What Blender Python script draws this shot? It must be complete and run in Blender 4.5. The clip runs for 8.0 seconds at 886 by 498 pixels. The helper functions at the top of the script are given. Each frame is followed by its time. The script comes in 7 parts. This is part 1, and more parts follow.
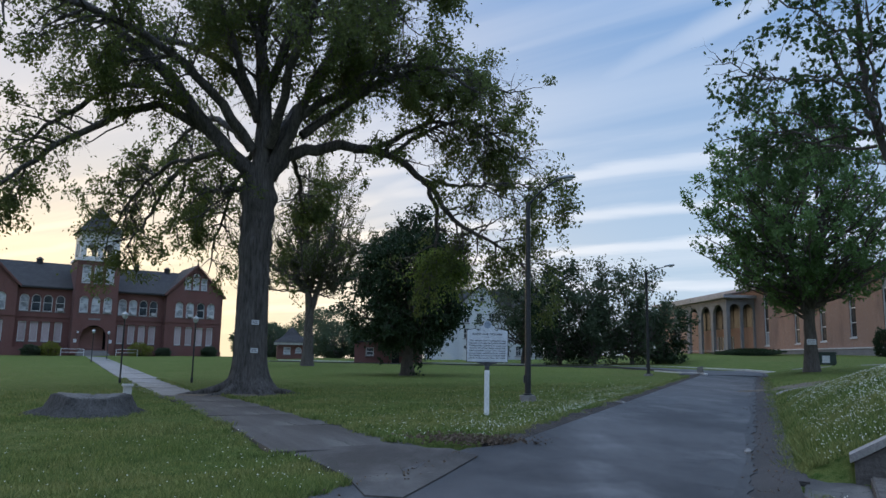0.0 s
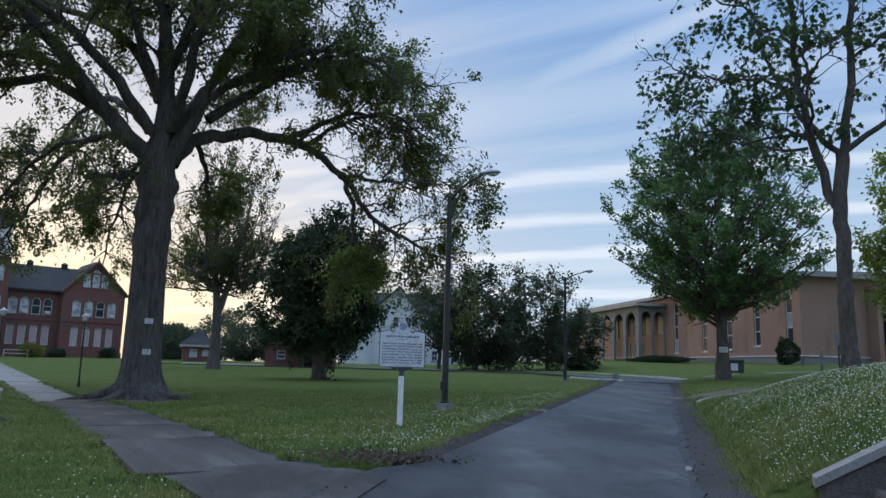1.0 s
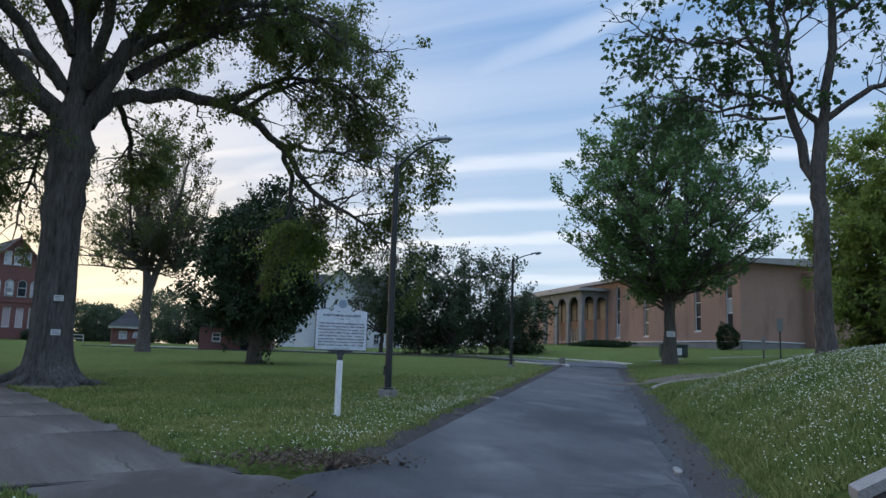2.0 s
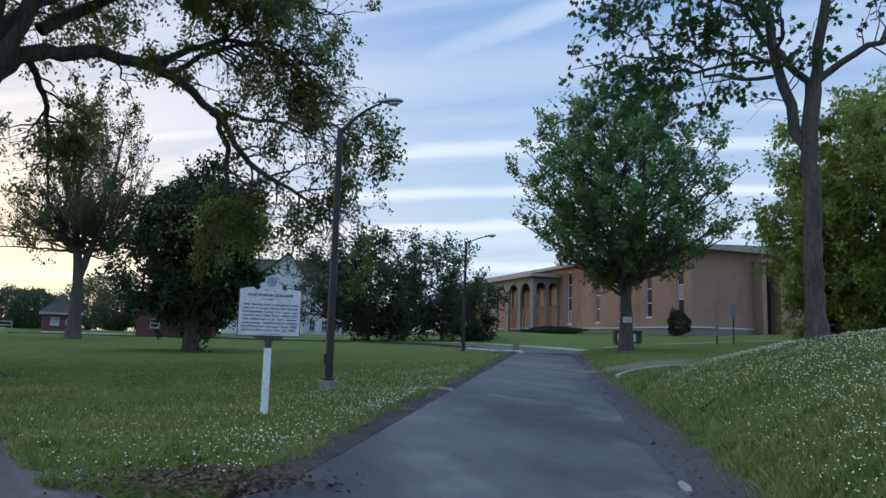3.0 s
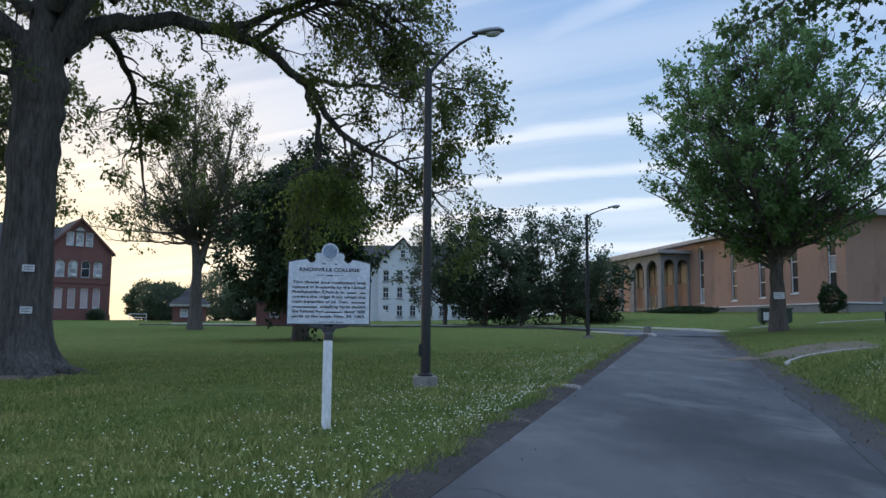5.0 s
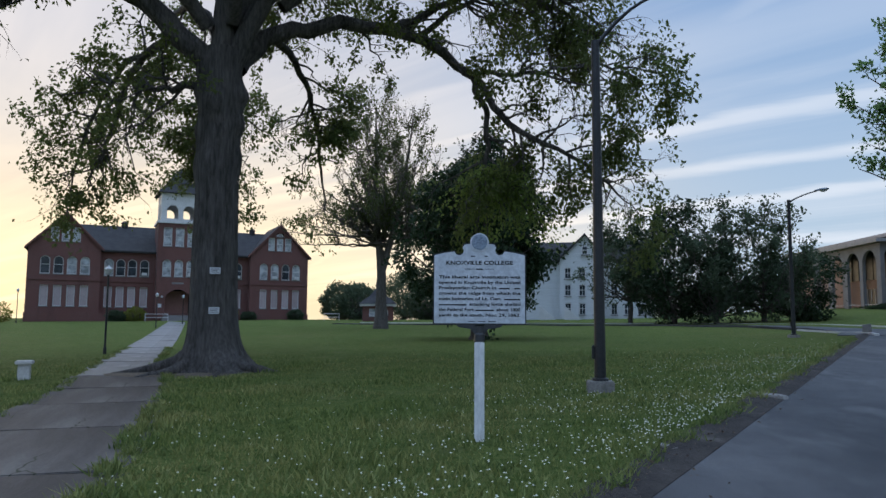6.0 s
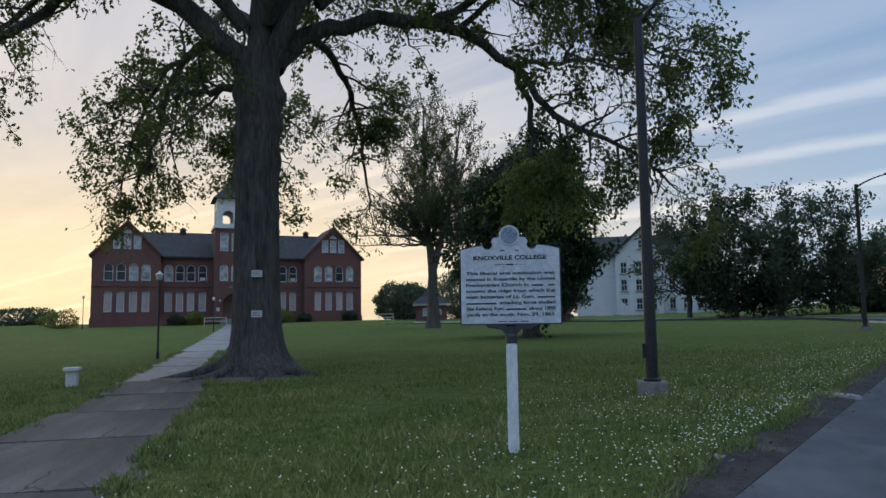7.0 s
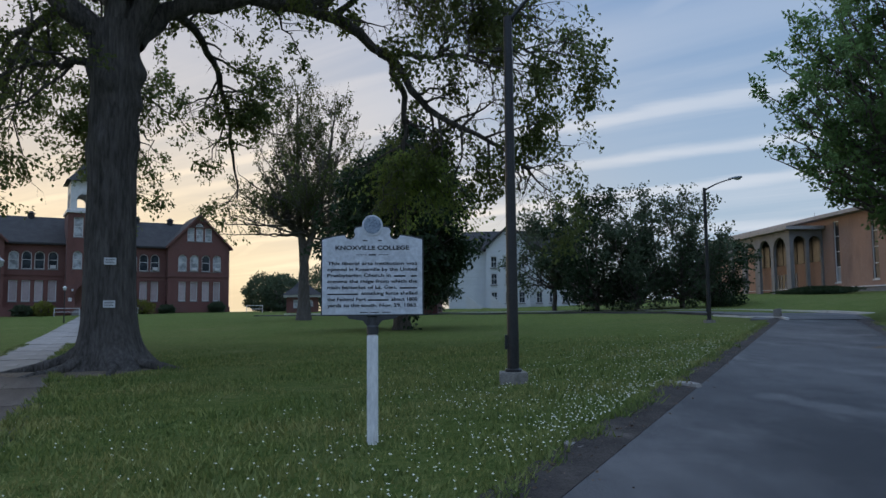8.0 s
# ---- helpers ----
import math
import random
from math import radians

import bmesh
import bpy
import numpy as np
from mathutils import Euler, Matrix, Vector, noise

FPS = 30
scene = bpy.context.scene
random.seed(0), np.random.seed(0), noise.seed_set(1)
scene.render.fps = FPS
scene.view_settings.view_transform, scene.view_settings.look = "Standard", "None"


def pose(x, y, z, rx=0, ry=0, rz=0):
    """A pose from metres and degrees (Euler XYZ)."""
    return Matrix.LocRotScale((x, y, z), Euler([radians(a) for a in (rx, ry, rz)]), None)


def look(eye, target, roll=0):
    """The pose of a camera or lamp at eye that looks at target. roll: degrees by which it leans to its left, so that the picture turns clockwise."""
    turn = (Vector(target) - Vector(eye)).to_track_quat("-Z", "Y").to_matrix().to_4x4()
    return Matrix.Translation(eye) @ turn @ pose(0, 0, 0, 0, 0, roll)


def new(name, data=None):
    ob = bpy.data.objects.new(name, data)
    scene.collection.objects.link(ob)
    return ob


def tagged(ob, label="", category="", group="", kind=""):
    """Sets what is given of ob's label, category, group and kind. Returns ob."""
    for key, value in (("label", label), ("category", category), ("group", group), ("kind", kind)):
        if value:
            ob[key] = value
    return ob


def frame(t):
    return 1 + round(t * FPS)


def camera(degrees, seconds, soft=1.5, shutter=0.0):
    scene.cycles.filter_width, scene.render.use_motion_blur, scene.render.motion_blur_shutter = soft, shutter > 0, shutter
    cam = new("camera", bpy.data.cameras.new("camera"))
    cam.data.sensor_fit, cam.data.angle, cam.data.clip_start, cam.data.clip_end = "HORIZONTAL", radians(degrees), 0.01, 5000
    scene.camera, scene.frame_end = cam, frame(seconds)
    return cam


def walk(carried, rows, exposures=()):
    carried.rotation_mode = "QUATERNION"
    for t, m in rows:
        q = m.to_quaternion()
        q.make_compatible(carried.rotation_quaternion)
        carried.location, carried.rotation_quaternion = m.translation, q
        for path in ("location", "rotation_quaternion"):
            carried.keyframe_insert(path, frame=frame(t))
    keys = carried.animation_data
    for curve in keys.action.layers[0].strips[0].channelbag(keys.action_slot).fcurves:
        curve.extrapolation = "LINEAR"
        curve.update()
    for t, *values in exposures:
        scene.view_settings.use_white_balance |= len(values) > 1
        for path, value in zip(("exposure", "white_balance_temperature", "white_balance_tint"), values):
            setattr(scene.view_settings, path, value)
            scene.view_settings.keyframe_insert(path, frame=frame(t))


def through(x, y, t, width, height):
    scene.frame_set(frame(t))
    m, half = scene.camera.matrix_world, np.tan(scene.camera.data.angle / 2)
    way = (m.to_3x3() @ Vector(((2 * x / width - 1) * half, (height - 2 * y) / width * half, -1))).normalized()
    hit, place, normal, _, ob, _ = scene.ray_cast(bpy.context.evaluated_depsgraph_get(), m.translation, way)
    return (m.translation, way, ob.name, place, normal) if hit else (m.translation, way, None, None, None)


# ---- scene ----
cam = camera(61.9, 8.0)
PATH = [
    (0, (-0.119, 0.285, 1.706), (-0.11, 2.262, 2.008), 1.1),
    (0.5, (-0.047, 1.128, 1.709), (0.087, 3.098, 2.03), 1.3),
    (1, (0.018, 1.963, 1.72), (0.246, 3.924, 2.039), 1.6),
    (1.5, (0.062, 2.895, 1.717), (0.369, 4.848, 2.019), 1.8),
    (3, (0.684, 6.045, 1.706), (1.197, 7.962, 1.956), 1.7),
    (3.5, (0.961, 7.061, 1.717), (1.515, 8.968, 1.958), 1.6),
    (4, (1.239, 8.013, 1.729), (1.794, 9.921, 1.96), 1.3),
    (4.5, (1.467, 8.852, 1.739), (1.989, 10.77, 1.958), 0.7),
    (5, (1.63, 9.561, 1.739), (1.832, 11.541, 1.941), 0.5),
    (6.5, (2.082, 11.168, 1.763), (1.694, 13.121, 1.955), -0.3),
    (7, (2.154, 11.435, 1.776), (1.721, 13.378, 1.967), -0.8),
    (7.5, (2.213, 11.514, 1.787), (1.842, 13.47, 1.97), -0.9),
    (8, (2.261, 11.545, 1.759), (2.163, 13.535, 1.926), -0.5),
]
walk(cam, [(t, look(eye, target, roll)) for t, eye, target, roll in PATH],
     exposures=[(0.0, 0.80), (1.5, 0.87), (3.0, 0.97), (4.5, 1.03), (5.2, 0.95), (6.5, 0.60), (8.0, 0.50)])

# ---- sky and sun: dusk, the sun just over the ridge behind the brick hall ----
SUN_AZ, SUN_EL = radians(-42), radians(3.0)
SUN_DIR = Vector((math.sin(SUN_AZ) * math.cos(SUN_EL), math.cos(SUN_AZ) * math.cos(SUN_EL), math.sin(SUN_EL)))
world = bpy.data.worlds.new("dusk_sky")
scene.world = world
world.use_nodes = True
wt = world.node_tree
wt.nodes.clear()


def wmath(op, a, b=None, clamp=False):
    nd = wt.nodes.new("ShaderNodeMath")
    nd.operation, nd.use_clamp = op, clamp
    for i, v in enumerate((a, b)):
        if v is None: continue
        if isinstance(v, (int, float)): nd.inputs[i].default_value = v
        else: wt.links.new(v, nd.inputs[i])
    return nd.outputs[0]


def wmix(fac, a, b, mode="MIX"):
    nd = wt.nodes.new("ShaderNodeMix")
    nd.data_type, nd.blend_type, nd.clamp_factor = "RGBA", mode, True
    for sock, v in ((nd.inputs[0], fac), (nd.inputs[6], a), (nd.inputs[7], b)):
        if isinstance(v, (int, float)): sock.default_value = v
        elif isinstance(v, tuple): sock.default_value = (*v, 1)
        else: wt.links.new(v, sock)
    return nd.outputs[2]


def wramp(x, lo, hi):
    nd = wt.nodes.new("ShaderNodeMapRange")
    nd.interpolation_type = "SMOOTHSTEP"
    wt.links.new(x, nd.inputs[0])
    nd.inputs[1].default_value, nd.inputs[2].default_value = lo, hi
    return nd.outputs[0]


SKY_STRENGTH, CLOUD_GAIN = 0.14, 1.0
sky = wt.nodes.new("ShaderNodeTexSky")
sky.sky_type, sky.sun_disc = "NISHITA", False
sky.sun_elevation, sky.sun_rotation = SUN_EL, SUN_AZ
sky.air_density, sky.dust_density, sky.ozone_density = 1.0, 1.6, 2.0
direction = wt.nodes.new("ShaderNodeTexCoord").outputs["Generated"]
sep = wt.nodes.new("ShaderNodeSeparateXYZ")
wt.links.new(direction, sep.inputs[0])
dx, dy, dz = sep.outputs
lift = wmath("ADD", wmath("MAXIMUM", dz, 0.0), 0.07)


def wclouds(turn, across, along_, detail, rough, shift, warp=0.4):
    """High cloud in long streaks that run towards the azimuth `turn`, drawn on a flat layer overhead."""
    a = radians(turn)
    u = wmath("ADD", wmath("MULTIPLY", comb_x, math.cos(a) * across), wmath("MULTIPLY", comb_y, -math.sin(a) * across))
    v = wmath("ADD", wmath("MULTIPLY", comb_x, math.sin(a) * along_), wmath("MULTIPLY", comb_y, math.cos(a) * along_))
    cb = wt.nodes.new("ShaderNodeCombineXYZ")
    wt.links.new(wmath("ADD", u, shift), cb.inputs[0]), wt.links.new(v, cb.inputs[1])
    nz = wt.nodes.new("ShaderNodeTexNoise")
    nz.inputs["Scale"].default_value, nz.inputs["Detail"].default_value = 1.0, detail
    nz.inputs["Roughness"].default_value, nz.inputs["Distortion"].default_value = rough, warp
    wt.links.new(cb.outputs[0], nz.inputs["Vector"])
    return nz.outputs["Fac"]


comb_x, comb_y = wmath("DIVIDE", dx, lift), wmath("DIVIDE", dy, lift)
streaks = wramp(wclouds(-55, 1.15, 0.10, 5, 0.55, 3.1), 0.50, 0.68)
veil = wramp(wclouds(-50, 0.5, 0.22, 6, 0.62, 8.3, 0.8), 0.42, 0.72)
bands = wramp(wclouds(-59, 2.3, 0.16, 5, 0.6, 1.7), 0.52, 0.70)
sdot = wt.nodes.new("ShaderNodeVectorMath")
sdot.operation = "DOT_PRODUCT"
wt.links.new(direction, sdot.inputs[0])
sdot.inputs[1].default_value = SUN_DIR
near_sun = wramp(sdot.outputs["Value"], 0.70, 1.0)
wide_sun = wramp(sdot.outputs["Value"], 0.48, 1.0)
low = wmath("SUBTRACT", 1.0, wramp(dz, 0.0, 0.42))
cover = wmath("ADD", wmath("MULTIPLY", streaks, 0.26), wmath("ADD", wmath("MULTIPLY", veil, 0.36), wmath("MULTIPLY", bands, 0.16)), True)
cover = wmath("MULTIPLY", cover, wramp(dz, -0.02, 0.05))


def wband(azimuth, offset, width, weight, shift):
    """One long drawn-out band of cirrus on the same high layer, frayed along its length."""
    a = radians(azimuth)
    across = wmath("ADD", wmath("MULTIPLY", comb_x, -math.cos(a)), wmath("MULTIPLY", comb_y, math.sin(a)))
    fray = wclouds(azimuth - 180, 1.1, 0.55, 5, 0.62, shift, 0.7)
    dist = wmath("ABSOLUTE", wmath("ADD", wmath("SUBTRACT", across, offset), wmath("MULTIPLY", wmath("SUBTRACT", fray, 0.5), width * 2.4)))
    core = wmath("SUBTRACT", 1.0, wramp(dist, width * 0.1, width))
    return wmath("MULTIPLY", core, wmath("MULTIPLY", wramp(wclouds(azimuth - 180, 0.6, 0.35, 4, 0.6, shift + 5, 0.5), 0.30, 0.60), weight))


for azimuth, offset, width, weight, shift in ((149.5, 1.48, 0.09, 0.42, 2.0), (117, 2.55, 0.11, 0.55, 4.0), (117, 2.90, 0.14, 0.65, 6.5), (116, 3.58, 0.17, 0.74, 9.0),
                                              (117, 4.35, 0.26, 0.76, 11.0), (139, 2.26, 0.09, 0.35, 13.0), (118, 5.6, 0.40, 0.8, 15.0), (118, 2.05, 0.10, 0.35, 17.0)):
    cover = wmath("MAXIMUM", cover, wband(azimuth, offset, width, weight, shift))
# clear sky: the air's own colour under a thin high haze
base = wmix(1.0, sky.outputs[0], (SKY_STRENGTH,) * 3, "MULTIPLY")
high = wmix(wramp(dz, 0.0, 0.55), (0.43, 0.54, 0.67), (0.150, 0.290, 0.55))
clear = wmix(0.85, base, high)
clear = wmix(wmath("MULTIPLY", wide_sun, 0.75), clear, wmix(wramp(dz, 0.02, 0.26), (0.84, 0.64, 0.38), (0.55, 0.53, 0.55)))
cloud = wmix(wide_sun, (0.63, 0.67, 0.74), wmix(wramp(dz, 0.03, 0.34), (1.22, 1.00, 0.70), (1.02, 0.90, 0.81)))
full = wmix(wmath("MULTIPLY", cover, 0.9), clear, cloud)
glow = wmath("MULTIPLY", near_sun, wmath("MULTIPLY", low, 0.34))
full = wmix(glow, full, (1.1, 0.84, 0.42))
# extra gain on the sky overhead, mostly out of view, added to brighten the ground
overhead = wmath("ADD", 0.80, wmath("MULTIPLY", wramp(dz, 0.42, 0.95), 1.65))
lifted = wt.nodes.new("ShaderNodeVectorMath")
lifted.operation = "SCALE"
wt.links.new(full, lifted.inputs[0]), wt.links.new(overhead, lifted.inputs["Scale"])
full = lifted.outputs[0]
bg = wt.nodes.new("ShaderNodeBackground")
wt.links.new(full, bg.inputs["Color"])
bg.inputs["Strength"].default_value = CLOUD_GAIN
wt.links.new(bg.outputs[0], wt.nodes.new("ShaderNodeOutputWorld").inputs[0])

sun = new("sun", bpy.data.lights.new("sun", "SUN"))
sun.data.energy, sun.data.angle, sun.data.color = 0.3, radians(10), (1.0, 0.78, 0.52)
sun.matrix_world = look(SUN_DIR * 100, (0, 0, 0))


# ---- materials ----
def material(name):
    m = bpy.data.materials.new(name)
    m.use_nodes = True
    nt = m.node_tree
    nt.nodes.clear()
    out = nt.nodes.new("ShaderNodeOutputMaterial")
    p = nt.nodes.new("ShaderNodeBsdfPrincipled")
    nt.links.new(p.outputs[0], out.inputs[0])
    return m, nt, p, out


def noise_fac(nt, scale, detail=4, rough=0.6, stretch=(1, 1, 1), lo=0.35, hi=0.65, space="Object"):
    tc = nt.nodes.new("ShaderNodeTexCoord")
    mp = nt.nodes.new("ShaderNodeMapping")
    mp.inputs["Scale"].default_value = stretch
    nt.links.new(tc.outputs[space], mp.inputs[0])
    nz = nt.nodes.new("ShaderNodeTexNoise")
    nz.inputs["Scale"].default_value, nz.inputs["Detail"].default_value, nz.inputs["Roughness"].default_value = scale, detail, rough
    nt.links.new(mp.outputs[0], nz.inputs["Vector"])
    rp = nt.nodes.new("ShaderNodeMapRange")
    nt.links.new(nz.outputs["Fac"], rp.inputs[0])
    rp.inputs[1].default_value, rp.inputs[2].default_value = lo, hi
    return rp.outputs[0]


def mix_colour(nt, fac, a, b, mode="MIX"):
    nd = nt.nodes.new("ShaderNodeMix")
    nd.data_type, nd.blend_type = "RGBA", mode
    for sock, v in ((nd.inputs[0], fac), (nd.inputs[6], a), (nd.inputs[7], b)):
        if isinstance(v, (int, float)): sock.default_value = v
        elif isinstance(v, tuple): sock.default_value = (*v, 1)
        else: nt.links.new(v, sock)
    return nd.outputs[2]


def bump(nt, p, fac, strength, dist=0.01):
    b = nt.nodes.new("ShaderNodeBump")
    b.inputs["Strength"].default_value, b.inputs["Distance"].default_value = strength, dist
    nt.links.new(fac, b.inputs["Height"])
    nt.links.new(b.outputs[0], p.inputs["Normal"])


def plain(name, a, b, coarse=0.8, fine=12.0, rough=0.8, relief=0.3, dist=0.01, metal=0.0, stain=None, stretch=(1, 1, 1), vary=0.0):
    """A surface of two tones mixed at two scales, with fine relief; stain: a third tone in sparse patches."""
    m, nt, p, out = material(name)
    f1 = noise_fac(nt, coarse, 5, 0.6, stretch)
    f2 = noise_fac(nt, fine, 5, 0.65, stretch)
    mixed = mix_colour(nt, f1, a, b)
    fine_col = mix_colour(nt, f2, tuple(c * 0.82 for c in a), tuple(min(1, c * 1.18) for c in b))
    col = mix_colour(nt, 0.5, mixed, fine_col)
    if stain:
        col = mix_colour(nt, noise_fac(nt, coarse * 0.6, 6, 0.7, stretch, 0.56, 0.70), col, stain)
    if vary:
        oi = nt.nodes.new("ShaderNodeObjectInfo")
        hs = nt.nodes.new("ShaderNodeHueSaturation")
        mr = nt.nodes.new("ShaderNodeMapRange")
        nt.links.new(oi.outputs["Random"], mr.inputs[0])
        mr.inputs[3].default_value, mr.inputs[4].default_value = 1 - vary, 1 + vary
        nt.links.new(mr.outputs[0], hs.inputs["Value"])
        nt.links.new(col, hs.inputs["Color"])
        col = hs.outputs[0]
    nt.links.new(col, p.inputs["Base Color"])
    p.inputs["Roughness"].default_value, p.inputs["Metallic"].default_value = rough, metal
    if rough > 0.75: p.inputs["Specular IOR Level"].default_value = 0.2
    if relief: bump(nt, p, f2, relief, dist)
    return m


def leaf_material(name, dark, light, through=0.35):
    m, nt, p, out = material(name)
    geo = nt.nodes.new("ShaderNodeNewGeometry")
    col = mix_colour(nt, geo.outputs["Random Per Island"], dark, light)
    col = mix_colour(nt, noise_fac(nt, 0.35, 3), col, tuple(0.5 * (a + b) * 0.8 for a, b in zip(dark, light)))
    nt.links.new(col, p.inputs["Base Color"])
    p.inputs["Roughness"].default_value, p.inputs["Specular IOR Level"].default_value = 0.6, 0.15
    tr = nt.nodes.new("ShaderNodeBsdfTranslucent")
    nt.links.new(mix_colour(nt, 0.5, col, tuple(min(1, c * 2.0) for c in light)), tr.inputs[0])
    mx = nt.nodes.new("ShaderNodeMixShader")
    mx.inputs[0].default_value = through
    nt.links.new(p.outputs[0], mx.inputs[1])
    nt.links.new(tr.outputs[0], mx.inputs[2])
    nt.links.new(mx.outputs[0], out.inputs[0])
    return m


def brick_material(name, a, b, mortar, rough=0.85, stain=None):
    m, nt, p, out = material(name)
    tc = nt.nodes.new("ShaderNodeTexCoord")
    sp = nt.nodes.new("ShaderNodeSeparateXYZ")
    nt.links.new(tc.outputs["Object"], sp.inputs[0])
    ad = nt.nodes.new("ShaderNodeMath")
    nt.links.new(sp.outputs[0], ad.inputs[0]), nt.links.new(sp.outputs[1], ad.inputs[1])
    cb = nt.nodes.new("ShaderNodeCombineXYZ")
    nt.links.new(ad.outputs[0], cb.inputs[0]), nt.links.new(sp.outputs[2], cb.inputs[1])
    br = nt.nodes.new("ShaderNodeTexBrick")
    nt.links.new(cb.outputs[0], br.inputs["Vector"])
    br.inputs["Scale"].default_value, br.inputs["Brick Width"].default_value, br.inputs["Row Height"].default_value = 1.0, 0.215, 0.075
    br.inputs["Mortar Size"].default_value = 0.006
    br.inputs["Color1"].default_value, br.inputs["Color2"].default_value, br.inputs["Mortar"].default_value = (*a, 1), (*b, 1), (*mortar, 1)
    col = mix_colour(nt, noise_fac(nt, 0.35, 5, 0.65), br.outputs["Color"], tuple(0.5 * (x + y) for x, y in zip(a, b)))
    col = mix_colour(nt, noise_fac(nt, 0.5, 6, 0.7, (1, 1, 0.25), 0.52, 0.75), col, stain or tuple(c * 0.6 for c in a))
    nt.links.new(col, p.inputs["Base Color"])
    p.inputs["Roughness"].default_value = rough
    bump(nt, p, br.outputs["Fac"], -0.3, 0.006)
    return m


def glass_material(name, tint=(0.02, 0.025, 0.03), rough=0.08):
    m, nt, p, out = material(name)
    nt.links.new(mix_colour(nt, noise_fac(nt, 1.3, 3), tint, tuple(c * 2.5 for c in tint)), p.inputs["Base Color"])
    p.inputs["Roughness"].default_value, p.inputs["IOR"].default_value = rough, 1.35
    bump(nt, p, noise_fac(nt, 0.9, 2), 0.08, 0.05)
    return m


def grass_ground():
    m, nt, p, out = material("lawn_grass")
    a = mix_colour(nt, noise_fac(nt, 0.22, 6, 0.65), (0.130, 0.162, 0.040), (0.196, 0.218, 0.064))
    b = mix_colour(nt, noise_fac(nt, 2.2, 5, 0.7), (0.095, 0.134, 0.034), (0.212, 0.232, 0.078))
    c = mix_colour(nt, 0.5, a, b)
    c = mix_colour(nt, noise_fac(nt, 0.10, 6, 0.6, (1, 0.6, 1), 0.52, 0.72), c, (0.19, 0.18, 0.065))
    f = noise_fac(nt, 45, 3, 0.7)
    c = mix_colour(nt, f, mix_colour(nt, 0.40, c, (0.055, 0.09, 0.022)), c)
    c = mix_colour(nt, noise_fac(nt, 7.0, 4, 0.7, (1, 1, 1), 0.46, 0.66), c, (0.060, 0.105, 0.022))
    c = mix_colour(nt, noise_fac(nt, 0.9, 6, 0.7, (1, 1, 1), 0.56, 0.74), c, (0.175, 0.185, 0.075))
    nt.links.new(c, p.inputs["Base Color"])
    p.inputs["Roughness"].default_value, p.inputs["Specular IOR Level"].default_value = 0.95, 0.05
    bump(nt, p, f, 0.8, 0.05)
    return m


M_GRASS = grass_ground()


def blade_material():
    """Grass blades: each its own tone, over patches of dark, lush and dry growth."""
    m, nt, p, out = material("grass_blade")
    rnd = nt.nodes.new("ShaderNodeNewGeometry").outputs["Random Per Island"]
    lush = mix_colour(nt, rnd, (0.074, 0.118, 0.030), (0.215, 0.258, 0.080))
    dry = mix_colour(nt, rnd, (0.150, 0.160, 0.050), (0.350, 0.335, 0.130))
    deep = mix_colour(nt, rnd, (0.044, 0.080, 0.020), (0.140, 0.185, 0.056))
    col = mix_colour(nt, noise_fac(nt, 0.38, 5, 0.65, (1, 1, 0), 0.42, 0.66), lush, dry)
    col = mix_colour(nt, noise_fac(nt, 1.5, 5, 0.7, (1, 1, 0), 0.50, 0.66), col, deep)
    nt.links.new(col, p.inputs["Base Color"])
    p.inputs["Roughness"].default_value, p.inputs["Specular IOR Level"].default_value = 0.6, 0.15
    tr = nt.nodes.new("ShaderNodeBsdfTranslucent")
    nt.links.new(col, tr.inputs[0])
    mx = nt.nodes.new("ShaderNodeMixShader")
    mx.inputs[0].default_value = 0.35
    nt.links.new(p.outputs[0], mx.inputs[1]), nt.links.new(tr.outputs[0], mx.inputs[2]), nt.links.new(mx.outputs[0], out.inputs[0])
    return m


M_BLADE = blade_material()
M_FLOWER = plain("clover_white", (0.68, 0.66, 0.54), (0.80, 0.78, 0.66), 8, 60, 0.8, 0)


